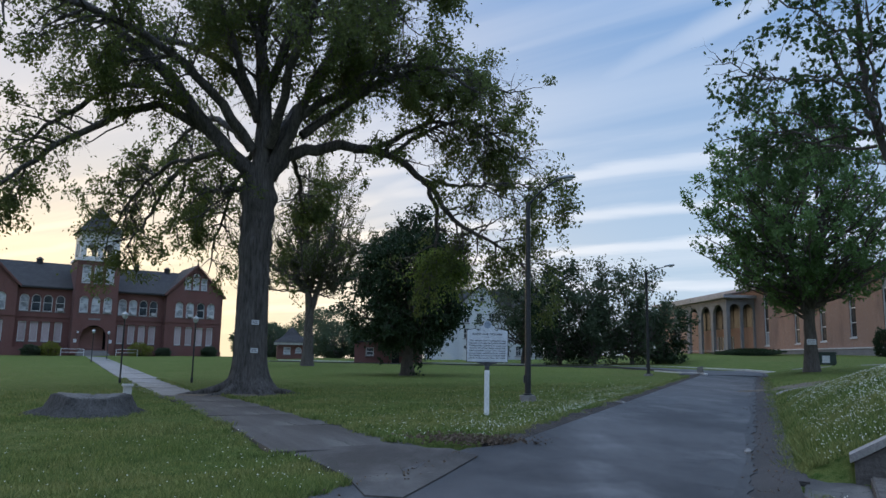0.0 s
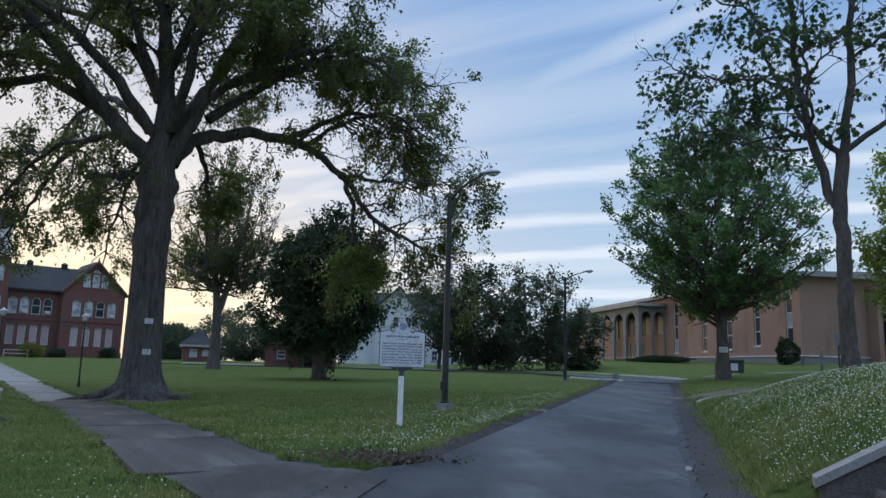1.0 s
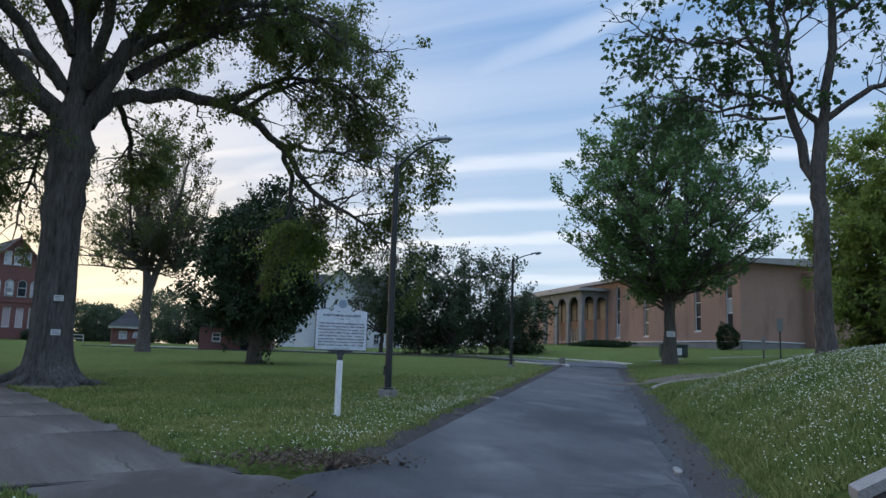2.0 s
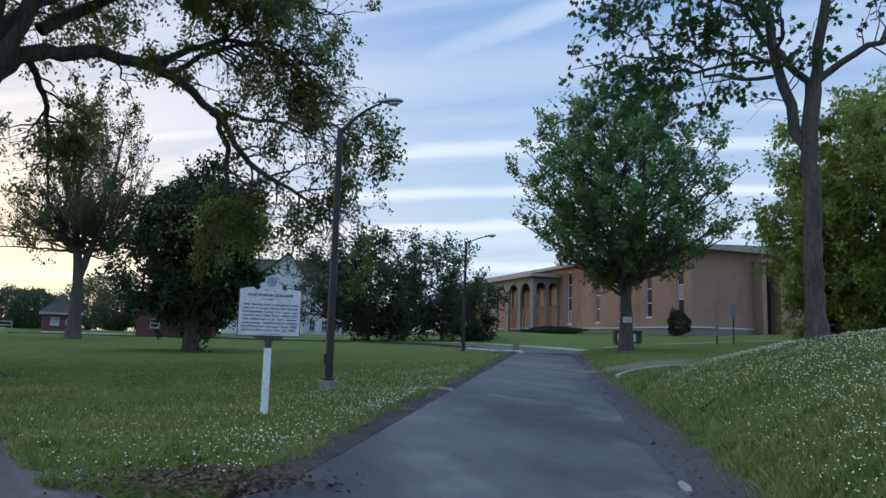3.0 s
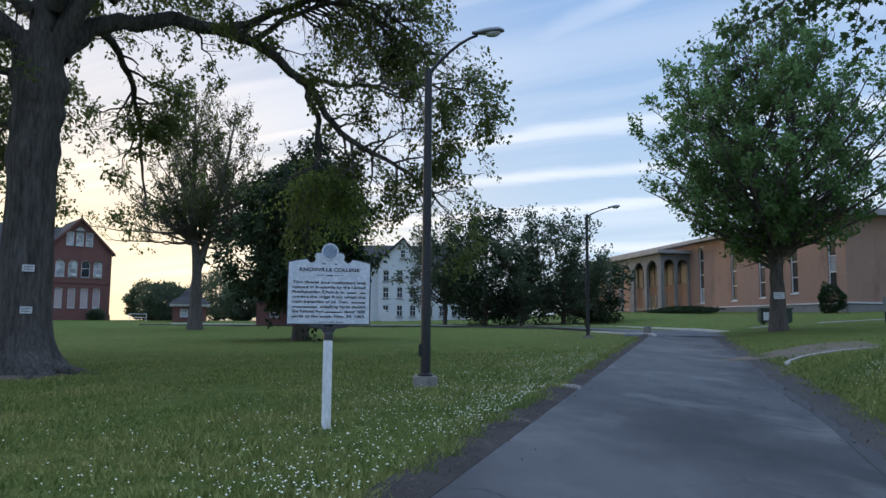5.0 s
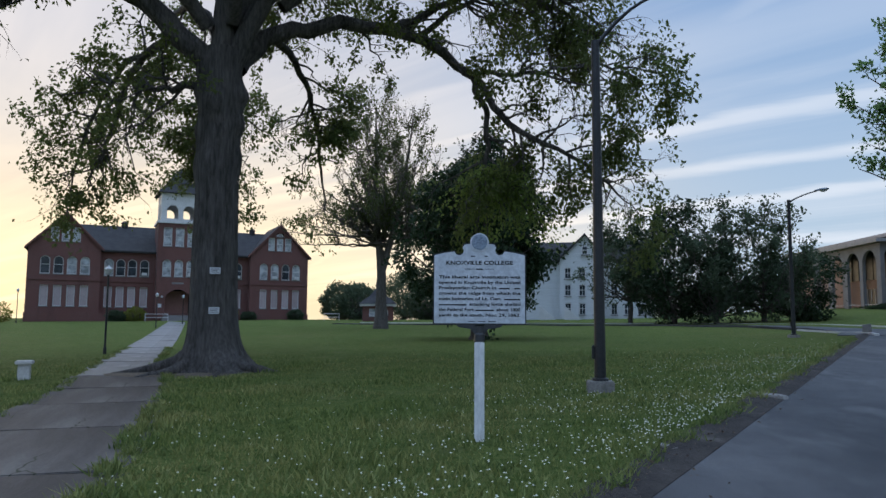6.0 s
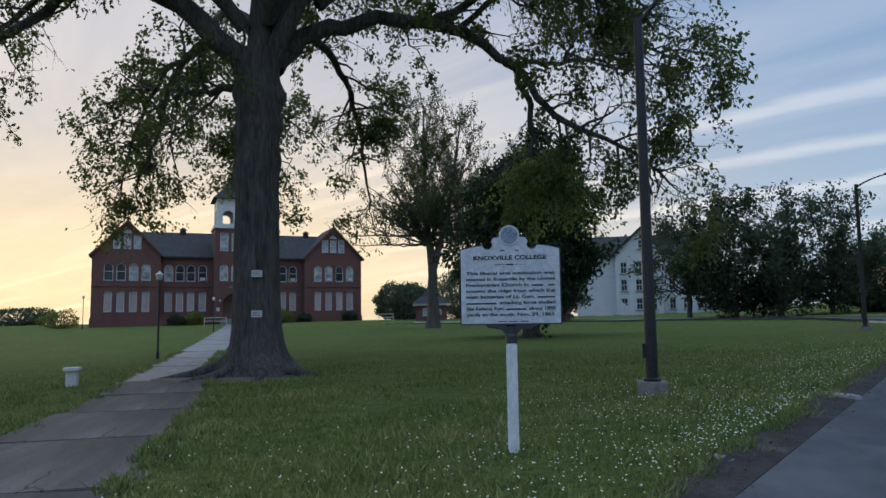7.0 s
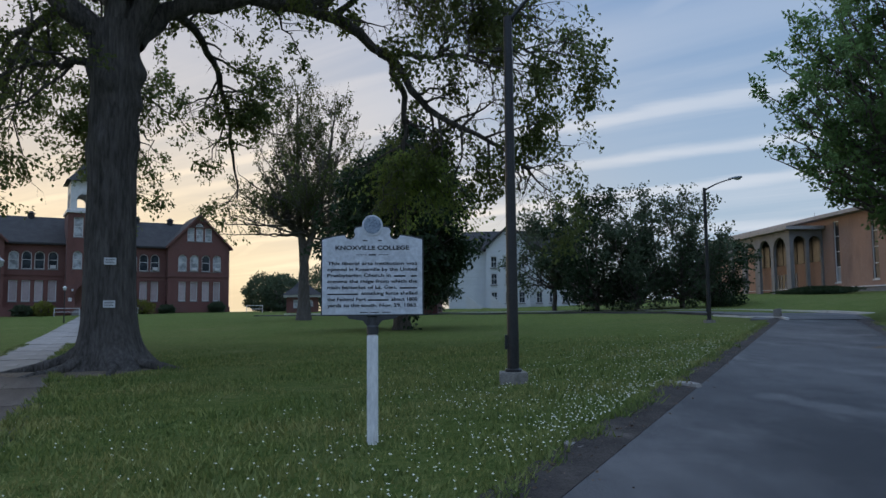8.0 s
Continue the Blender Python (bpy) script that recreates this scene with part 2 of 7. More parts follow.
def cracked(name, a, b, patch, rough, cell, crack_tone, grit=60):
    """Paving with blotches, grit and a net of thin cracks that comes and goes."""
    m, nt, p, out = material(name)
    col = mix_colour(nt, noise_fac(nt, 0.42, 6, 0.68, (1, 0.45, 1), 0.40, 0.60), a, b)
    col = mix_colour(nt, noise_fac(nt, 0.75, 5, 0.6, (1, 0.5, 1), 0.54, 0.70), col, patch)
    g = noise_fac(nt, grit, 4, 0.7)
    col = mix_colour(nt, g, mix_colour(nt, 0.3, col, tuple(c * 0.5 for c in a)), col)
    tc = nt.nodes.new("ShaderNodeTexCoord")
    wob = nt.nodes.new("ShaderNodeTexNoise")
    wob.inputs["Scale"].default_value, wob.inputs["Detail"].default_value = 1.6, 4
    nt.links.new(tc.outputs["Object"], wob.inputs["Vector"])
    mixv = nt.nodes.new("ShaderNodeMix")
    mixv.data_type, mixv.blend_type = "RGBA", "LINEAR_LIGHT"
    mixv.inputs[0].default_value = 0.35
    nt.links.new(tc.outputs["Object"], mixv.inputs[6]), nt.links.new(wob.outputs["Color"], mixv.inputs[7])
    vo = nt.nodes.new("ShaderNodeTexVoronoi")
    vo.feature = "DISTANCE_TO_EDGE"
    vo.inputs["Scale"].default_value = cell
    nt.links.new(mixv.outputs[2], vo.inputs["Vector"])
    cr = nt.nodes.new("ShaderNodeMapRange")
    nt.links.new(vo.outputs["Distance"], cr.inputs[0])
    cr.inputs[1].default_value, cr.inputs[2].default_value, cr.inputs[3].default_value, cr.inputs[4].default_value = 0.002, 0.010, 1.0, 0.0
    ml = nt.nodes.new("ShaderNodeMath")
    ml.operation = "MULTIPLY"
    nt.links.new(cr.outputs[0], ml.inputs[0]), nt.links.new(noise_fac(nt, 0.35, 3, 0.5, (1, 1, 1), 0.46, 0.60), ml.inputs[1])
    col = mix_colour(nt, ml.outputs[0], col, crack_tone)
    nt.links.new(col, p.inputs["Base Color"])
    p.inputs["Roughness"].default_value, p.inputs["Specular IOR Level"].default_value = rough, 0.22
    bump(nt, p, g, 0.4, 0.008)
    return m


M_ASPHALT = cracked("worn_asphalt", (0.034, 0.033, 0.035), (0.086, 0.083, 0.084), (0.130, 0.125, 0.124), 0.62, 0.40, (0.02, 0.02, 0.02))
M_CONCRETE = plain("aged_concrete", (0.17, 0.16, 0.15), (0.27, 0.25, 0.23), 1.2, 30, 0.9, 0.4, 0.01, stain=(0.10, 0.095, 0.085), vary=0.12)
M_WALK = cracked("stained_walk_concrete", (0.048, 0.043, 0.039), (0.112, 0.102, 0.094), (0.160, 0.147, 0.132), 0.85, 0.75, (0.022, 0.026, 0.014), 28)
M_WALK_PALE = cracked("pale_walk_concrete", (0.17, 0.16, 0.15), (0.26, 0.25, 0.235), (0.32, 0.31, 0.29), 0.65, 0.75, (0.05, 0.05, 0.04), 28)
M_GUTTER = plain("dirty_concrete", (0.036, 0.032, 0.030), (0.078, 0.069, 0.064), 1.0, 28, 0.92, 0.5, 0.015, stain=(0.055, 0.048, 0.042))
M_KERB = plain("pale_kerb_concrete", (0.24, 0.22, 0.20), (0.36, 0.34, 0.31), 1.5, 30, 0.9, 0.4, 0.01, stain=(0.12, 0.11, 0.10))
M_WALL = plain("dark_weathered_concrete", (0.070, 0.062, 0.056), (0.135, 0.120, 0.108), 2.5, 18, 0.92, 0.6, 0.02, stain=(0.045, 0.040, 0.036))
M_DEBRIS = plain("gutter_debris", (0.028, 0.024, 0.022), (0.075, 0.063, 0.055), 2.5, 30, 0.95, 0.7, 0.02, stain=(0.11, 0.095, 0.082))
M_SOIL = plain("dry_leaf_litter", (0.110, 0.080, 0.060), (0.21, 0.155, 0.11), 3, 40, 0.95, 0.8, 0.03)
# bark grain, its tone contrast widened to paint shading into the furrows
M_BARK = plain("furrowed_oak_bark", (0.040, 0.036, 0.033), (0.150, 0.136, 0.126), 3.0, 13, 0.95, 1.0, 0.06, stretch=(1, 1, 0.16))
M_BARK2 = plain("grey_brown_bark", (0.060, 0.052, 0.046), (0.140, 0.122, 0.108), 4.0, 18, 0.95, 0.9, 0.04, stretch=(1, 1, 0.25))
M_LEAF_OAK = leaf_material("oak_leaf", (0.034, 0.056, 0.019), (0.118, 0.140, 0.046), 0.5)
M_LEAF_FEATHER = leaf_material("small_olive_leaf", (0.036, 0.048, 0.017), (0.088, 0.102, 0.034), 0.4)
M_LEAF_MAPLE = leaf_material("maple_leaf", (0.034, 0.080, 0.028), (0.130, 0.208, 0.074), 0.45)
M_LEAF_BANK = leaf_material("dark_maple_leaf", (0.022, 0.050, 0.018), (0.080, 0.124, 0.044), 0.35)
M_LEAF_LIGHT = leaf_material("young_green_leaf", (0.060, 0.108, 0.026), (0.205, 0.255, 0.066), 0.45)
M_LEAF_DARK = leaf_material("dark_evergreen_leaf", (0.013, 0.027, 0.013), (0.044, 0.068, 0.031), 0.2)
M_LEAF_FAR = leaf_material("far_leaf", (0.030, 0.048, 0.030), (0.085, 0.112, 0.064), 0.4)


# ---- building helpers ----
def box(bm, x0, x1, y0, y1, z0, z1):
    v = [bm.verts.new(c) for c in ((x0, y0, z0), (x1, y0, z0), (x1, y1, z0), (x0, y1, z0), (x0, y0, z1), (x1, y0, z1), (x1, y1, z1), (x0, y1, z1))]
    for f in ((3, 2, 1, 0), (4, 5, 6, 7), (0, 1, 5, 4), (1, 2, 6, 5), (2, 3, 7, 6), (3, 0, 4, 7)):
        bm.faces.new([v[i] for i in f])
    return v


def box_bm(*dims, bevel=0.0):
    bm = bmesh.new()
    box(bm, *dims)
    if bevel:
        bmesh.ops.bevel(bm, geom=bm.edges[:], offset=bevel, segments=2, affect="EDGES")
    return bm


def prism(bm, outline, a, b):
    """A closed outline of (x, z) pushed from y = a to y = b."""
    front = [bm.verts.new((x, a, z)) for x, z in outline]
    back = [bm.verts.new((x, b, z)) for x, z in outline]
    bm.faces.new(front), bm.faces.new(back[::-1])
    n = len(outline)
    for i in range(n):
        bm.faces.new((front[i], back[i], back[(i + 1) % n], front[(i + 1) % n]))


def lathe(bm, profile, sides=16, cx=0.0, cy=0.0):
    """A turned form: profile of (radius, z) from the foot to the top."""
    rings = [[bm.verts.new((cx + r * math.cos(2 * math.pi * k / sides), cy + r * math.sin(2 * math.pi * k / sides), z)) for k in range(sides)] for r, z in profile]
    for a, b in zip(rings, rings[1:]):
        for k in range(sides):
            bm.faces.new((a[k], a[(k + 1) % sides], b[(k + 1) % sides], b[k]))
    bm.faces.new(rings[0][::-1]), bm.faces.new(rings[-1])


def tube(bm, pts, radii, sides=8):
    pts = [Vector(p) for p in pts]
    rings = []
    for i, p in enumerate(pts):
        t = (pts[min(i + 1, len(pts) - 1)] - pts[max(i - 1, 0)]).normalized()
        ref = Vector((0, 0, 1)) if abs(t.z) < 0.9 else Vector((1, 0, 0))
        u = t.cross(ref).normalized()
        w = t.cross(u)
        rings.append([bm.verts.new(p + radii[i] * (math.cos(2 * math.pi * k / sides) * u + math.sin(2 * math.pi * k / sides) * w)) for k in range(sides)])
    for a, b in zip(rings, rings[1:]):
        for k in range(sides):
            bm.faces.new((a[k], a[(k + 1) % sides], b[(k + 1) % sides], b[k]))
    bm.faces.new(rings[0][::-1]), bm.faces.new(rings[-1])


def mesh_of(name, bm, mat, smooth=False):
    bmesh.ops.recalc_face_normals(bm, faces=bm.faces[:])
    me = bpy.data.meshes.new(name)
    bm.to_mesh(me)
    bm.free()
    me.materials.append(mat)
    if smooth: me.shade_smooth()
    return me


def part(name, bm, mat, parent, label="", m=None, smooth=False):
    ob = new(name, mesh_of(name, bm, mat, smooth))
    ob.parent = parent
    if m is not None: ob.matrix_local = m
    return tagged(ob, label)


def thing(name, label, category, m=None, group="", kind=""):
    ob = new(name)
    ob.empty_display_size = 0.2
    if m is not None: ob.matrix_world = m
    return tagged(ob, label, category, group, kind)


def numpy_mesh(name, verts, faces, mat, smooth=False):
    me = bpy.data.meshes.new(name)
    me.from_pydata(np.asarray(verts).tolist(), [], np.asarray(faces).tolist())
    me.materials.append(mat)
    if smooth: me.shade_smooth()
    return me


# ---- the lie of the land ----
def smooth(a, b, x):
    t = np.clip((np.asarray(x, float) - a) / (b - a), 0, 1)
    return t * t * (3 - 2 * t)


def left_edge(y): return 0.96 + 0.443 * (np.asarray(y, float) - 13.7)
def right_edge(y): return 5.74 + 0.430 * (np.asarray(y, float) - 12.9)


def land(x, y):
    """Height of the lawn: it rises along the drive, falls gently to the west and banks up on the east."""
    x, y = np.asarray(x, float), np.asarray(y, float)
    z = 0.3 + 0.022 * np.clip(y - 10, 0, 110)
    yy = np.clip(y, -5, 62)
    dl, dr = np.clip(left_edge(yy) - x, 0, None), np.clip(x - right_edge(yy), 0, None)
    z = z - 0.85 * (1 - np.exp(-dl / 18))
    bank = 1.9 - 1.4 * smooth(16, 30, y)
    north = (x - 5.0) * 0.469 + (y - 9.56) * 0.883
    bank = bank * np.where(y < 14, smooth(0.04, 0.40, north), 1.0)
    z = z + bank * (1 - np.exp(-dr / 2.2)) * smooth(4, 13, y) + 0.045 * np.clip(dr, 0, 60) * smooth(30, 70, y)
    return z


def road_height(y): return 0.3 + 0.022 * np.clip(np.asarray(y, float) - 10, 0, 110)


def spread(dense_lo, dense_hi, step, far_lo, far_hi):
    vals = list(np.arange(dense_lo, dense_hi + 1e-6, step))
    d, v = step, dense_hi
    while v < far_hi:
        d *= 1.16; v += d; vals.append(v)
    d, v = step, dense_lo
    while v > far_lo:
        d *= 1.16; v -= d; vals.insert(0, v)
    return np.array(vals)


gx, gy = spread(-20, 24, 0.28, -2600, 2600), spread(4, 50, 0.28, -1200, 3200)
GX, GY = np.meshgrid(gx, gy)
GZ = land(GX, GY)
rng = np.random.default_rng(4)
GZ = GZ + 0.03 * np.sin(GX * 0.9 + 1.3 * np.sin(GY * 0.4)) * np.sin(GY * 0.7) * smooth(2, 8, np.abs(GX - left_edge(GY)))
inside = (GX > left_edge(GY) + 0.25) & (GX < right_edge(GY) - 0.3) & (GY < 54)
street = (GY < 5.0) & (GY > -9.0)
GZ = np.where(inside | street, np.minimum(GZ, road_height(GY)) - 0.14, GZ)
walk_line = [(-1.45, 12.6), (-3.45, 17.4), (-7.9, 26.6), (-11.8, 33.2), (-24, 57.5), (-37.2, 83.5), (-49.3, 107.3)]
walk_x = np.interp(GY, [p[1] for p in walk_line], [p[0] for p in walk_line])
GZ = np.where((np.abs(GX - walk_x) < np.where(GY < 31, 1.34, 1.1)) & (GY > 12.4) & (GY < 107), GZ - 0.10, GZ)
apron_zone = (GY > 8.4) & (GY < 13.3) & (GX > -1.1 - 0.42 * (GY - 9)) & (GX < left_edge(GY) + 0.4)
GZ = np.where(apron_zone, GZ - 0.12, GZ)
GZ = GZ - 60 * smooth(170, 900, np.hypot(GX, GY - 40))
ny, nx = GX.shape
idx = np.arange(nx * ny).reshape(ny, nx)
quads = np.stack([idx[:-1, :-1], idx[:-1, 1:], idx[1:, 1:], idx[1:, :-1]], -1).reshape(-1, 4)
ground = new("ground", numpy_mesh("ground", np.stack([GX, GY, GZ], -1).reshape(-1, 3), quads, M_GRASS, True))
tagged(ground, "mown dusk-green lawn rising gently to a ridge", "lawn", kind="structure")


def strip(name, rows_left, rows_right, lift, mat, thick=0.16):
    """A paved band between two lines of (x, y, z), with sides that go into the ground."""
    vs, fs = [], []
    for a, b in zip(rows_left, rows_right):
        for k in range(5):
            f = k / 4
            vs.append((a[0] * (1 - f) + b[0] * f, a[1] * (1 - f) + b[1] * f, a[2] * (1 - f) + b[2] * f + lift))
        vs.append((a[0], a[1], a[2] - thick)), vs.append((b[0], b[1], b[2] - thick))
    for i in range(len(rows_left) - 1):
        o, q = 7 * i, 7 * (i + 1)
        for k in range(4): fs.append((o + k, o + k + 1, q + k + 1, q + k))
        fs.append((o + 5, o, q, q + 5)), fs.append((o + 4, o + 6, q + 6, q + 4))
    fs.append((5, 6, 4, 3, 2, 1, 0))
    o = 7 * (len(rows_left) - 1)
    fs.append((o, o + 1, o + 2, o + 3, o + 4, o + 6, o + 5))
    me = bpy.data.meshes.new(name)
    me.from_pydata([tuple(map(float, v)) for v in vs], [], fs)
    me.materials.append(mat)
    return me


ys = np.arange(4.6, 54.01, 0.6)
GUT_L, GUT_R = 0.45, 0.62
road = new("road", strip("road", [(float(left_edge(y)) + (GUT_L if y > 12.6 else 0.0) - (2.0 if y < 6 else 0) , y, float(road_height(y))) for y in ys],
                         [(float(right_edge(y)) - GUT_R, y, float(road_height(y))) for y in ys], 0.0, M_ASPHALT))
tagged(road, "worn grey asphalt drive with faded patches", "road", kind="structure")
street_rows = np.arange(-60, 60.1, 2.0)
road_street = new("road_street", strip("road_street", [(x, 5.2, 0.30) for x in street_rows], [(x, -9.0, 0.30) for x in street_rows], -0.004, M_ASPHALT))
tagged(road_street, "worn grey asphalt street at the foot of the drive", "road", kind="structure")
gutter_left = new("gutter_left", strip("gutter_left", [(float(left_edge(y)), y, float(road_height(y)) + 0.03) for y in ys if y > 12.6],
                  [(float(left_edge(y)) + GUT_L, y, float(road_height(y))) for y in ys if y > 12.6], 0.006, M_DEBRIS))
tagged(gutter_left, "dark dirt-stained concrete gutter", "gutter", kind="structure")
gutter_right = new("gutter_right", strip("gutter_right", [(float(right_edge(y)) - GUT_R, y, float(road_height(y))) for y in ys if y > 8],
                   [(float(right_edge(y)), y, float(road_height(y)) + 0.05) for y in ys if y > 8], 0.006, M_GUTTER))
tagged(gutter_right, "dark dirt-stained concrete gutter", "gutter", kind="structure")


M_TAR = plain("dark_tar_edge", (0.014, 0.014, 0.015), (0.034, 0.033, 0.034), 2.2, 30, 0.7, 0.5, 0.01, stain=(0.055, 0.053, 0.052))
lip_ys = np.arange(7.6, 46, 0.15)
lip_in = [float(right_edge(y)) - GUT_R - 0.10 - 0.05 * math.sin(0.9 * y) for y in lip_ys]
lip_out = [float(right_edge(y)) - GUT_R + 0.05 + 0.06 * math.sin(1.3 * y + 0.6) * math.sin(3.7 * y) + 0.03 * math.sin(9.1 * y) for y in lip_ys]
road_edge = new("road_edge", strip("road_edge", [(x, y, float(road_height(y)) - 0.002) for x, y in zip(lip_in, lip_ys)], [(x, y, float(road_height(y)) + 0.016) for x, y in zip(lip_out, lip_ys)], 0.006, M_TAR, 0.05))
tagged(road_edge, "crumbling dark tarred edge of the drive", "road edge", kind="structure")


def kerb_line(name, pts, w, h, label, mat=None):
    a = [(p[0] - q[1] * w / 2, p[1] + q[0] * w / 2, p[2]) for p, q in pts]
    b = [(p[0] + q[1] * w / 2, p[1] - q[0] * w / 2, p[2]) for p, q in pts]
    return tagged(new(name, strip(name, a, b, h, mat or M_KERB, 0.2)), label, "kerb", kind="structure")


def along(points, step):
    """Places along a bent line, each with the way it goes; z is the lawn's."""
    out = []
    for (x0, y0), (x1, y1) in zip(points, points[1:]):
        n = max(1, int(math.hypot(x1 - x0, y1 - y0) / step))
        l = math.hypot(x1 - x0, y1 - y0)
        for k in range(n):
            f = k / n
            x, y = x0 + f * (x1 - x0), y0 + f * (y1 - y0)
            out.append(((x, y, float(land(x, y))), ((x1 - x0) / l, (y1 - y0) / l)))
    x, y = points[-1]
    out.append(((x, y, float(land(x, y))), out[-1][1]))
    return out


kr = [((float(right_edge(y)) + 0.06, y, float(road_height(y))), (0.395, 0.919)) for y in np.arange(9.5, 50, 0.7)]
kerb_line("kerb_right", kr, 0.13, 0.06, "low worn concrete kerb along the grass bank", M_GUTTER)
kl = [((float(left_edge(y)) - 0.05, y, float(road_height(y))), (0.405, 0.914)) for y in np.arange(13.5, 51, 0.7)]
kerb_line("kerb_left", kl, 0.12, 0.02, "low worn concrete kerb along the lawn", M_DEBRIS)

M_PALE = plain("whitewashed_kerb", (0.40, 0.39, 0.37), (0.56, 0.55, 0.52), 1.5, 20, 0.9, 0.4, 0.01, stain=(0.22, 0.21, 0.19))
# the cross drive in front of the long brick building, and its pale kerb
cross = along([(19.0, 49.0), (21.0, 54.0), (21.5, 62), (19.5, 72), (13, 82), (0, 90), (-22, 96)], 1.5)
cl = [(p[0] - q[1] * 3.2, p[1] + q[0] * 3.2, float(land(p[0], p[1])) + 0.03) for p, q in cross]
cr = [(p[0] + q[1] * 3.2, p[1] - q[0] * 3.2, float(land(p[0], p[1])) + 0.03) for p, q in cross]
tagged(new("road_cross", strip("road_cross", cl, cr, 0.0, M_ASPHALT)), "grey asphalt cross drive below the brick building", "road", kind="structure")
kerb_line("kerb_far", [((p[0] + q[1] * 3.3, p[1] - q[0] * 3.3, p[2] + 0.03), q) for p, q in cross[3:]], 0.24, 0.15, "pale weathered concrete kerb", M_PALE)
kerb_line("kerb_corner", along([(17.6, 49.5), (18.2, 51.9), (17.6, 54.5), (17.9, 62)], 0.8), 0.2, 0.10, "pale weathered concrete kerb at the drive corner", M_PALE)
kerb_line("path_building", along([(25.5, 53.5), (33, 57), (44, 61), (58, 63)], 1.0), 0.8, 0.01, "pale concrete path to the brick building", M_CONCRETE)
kerb_line("kerb_path", along([(12.25, 27.5), (12.75, 28.3), (13.6, 29.0), (15.0, 29.6), (16.6, 30.0)], 0.3), 0.12, 0.05, "low pale kerb curving off the drive", M_CONCRETE)


def soil_patch(name, cx, cy, rx, ry, turn, label, seed, mat):
    """A worn bare patch: a thin uneven sheet draped on the lawn."""
    ph = np.random.default_rng(seed).uniform(0, 6, 3)
    bm = bmesh.new()
    ca, sa = math.cos(radians(turn)), math.sin(radians(turn))
    rings = []
    for k in range(7):
        ring = []
        for q in range(48):
            a = 2 * math.pi * q / 48
            f = (1.001 - k / 6) * (1 + 0.16 * math.sin(3 * a + ph[0]) + 0.10 * math.sin(7 * a + ph[1]) + 0.05 * math.sin(13 * a + ph[2]))
            u, v = rx * f * math.cos(a), ry * f * math.sin(a)
            x, y = cx + u * ca - v * sa, cy + u * sa + v * ca
            ring.append(bm.verts.new((x, y, float(land(x, y)) + (-0.03 if k == 0 else 0.035))))
        rings.append(ring)
    for a, b in zip(rings, rings[1:]):
        for q in range(48): bm.faces.new((a[q], a[(q + 1) % 48], b[(q + 1) % 48], b[q]))
    return tagged(new(name, mesh_of(name, bm, mat, True)), label, "bare soil", kind="structure")


M_EARTH = plain("brown_bare_earth", (0.085, 0.068, 0.052), (0.165, 0.132, 0.100), 1.2, 24, 0.95, 0.6, 0.02, stain=(0.10, 0.105, 0.05))
soil_patch("ground_path", 15.6, 31.6, 3.6, 1.7, 30, "worn brown earth path off the drive", 3, M_EARTH)
soil_patch("ground_oak", -8.4, 30.9, 2.3, 1.5, 25, "trodden brown earth round the oak roots", 5, M_EARTH)

# the walk up to the hall: slabs laid end to end
pavement = tagged(new("pavement"), "cracked grey concrete walk across the lawn", "pavement", kind="structure")
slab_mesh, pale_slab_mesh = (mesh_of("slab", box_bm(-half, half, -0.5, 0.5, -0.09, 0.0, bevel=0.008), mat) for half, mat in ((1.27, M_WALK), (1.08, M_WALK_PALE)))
rng = np.random.default_rng(11)
slab_rows = along(walk_line, 2.7)
for (p, q), (p2, _) in zip(slab_rows, slab_rows[1:]):
    reach = math.hypot(p2[0] - p[0], p2[1] - p[1])
    p = tuple((a + b) / 2 for a, b in zip(p, p2))
    z2 = float(land(p[0] + q[0], p[1] + q[1])); z1 = float(land(p[0] - q[0], p[1] - q[1]))
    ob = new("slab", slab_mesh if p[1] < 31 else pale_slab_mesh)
    ob.parent = pavement
    ob.matrix_local = pose(p[0], p[1], p[2] + 0.012 + rng.uniform(-0.006, 0.008), math.degrees(math.atan2(z2 - z1, 2)) + rng.uniform(-0.3, 0.3), rng.uniform(-0.5, 0.5), math.degrees(math.atan2(-q[0], q[1])) + rng.uniform(-0.3, 0.3)) @ Matrix.Diagonal((1, reach - 0.025, 1, 1))
bm = bmesh.new()
outline = [(0.50, 11.5), (0.10, 12.3), (-0.30, 12.5), (-0.75, 13.2), (-2.70, 12.75), (-2.25, 12.0), (-1.85, 11.2), (-1.50, 10.4), (-1.12, 9.3), (-0.85, 8.3), (-0.45, 8.2), (0.05, 10.0)]
top = [bm.verts.new((x, y, float(land(x, y)) + 0.02)) for x, y in outline]
low_ring = [bm.verts.new((x, y, 0.05)) for x, y in outline]
bm.faces.new(top)
for i in range(len(outline)):
    bm.faces.new((top[i], low_ring[i], low_ring[(i + 1) % len(outline)], top[(i + 1) % len(outline)]))
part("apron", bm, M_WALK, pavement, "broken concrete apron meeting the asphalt")


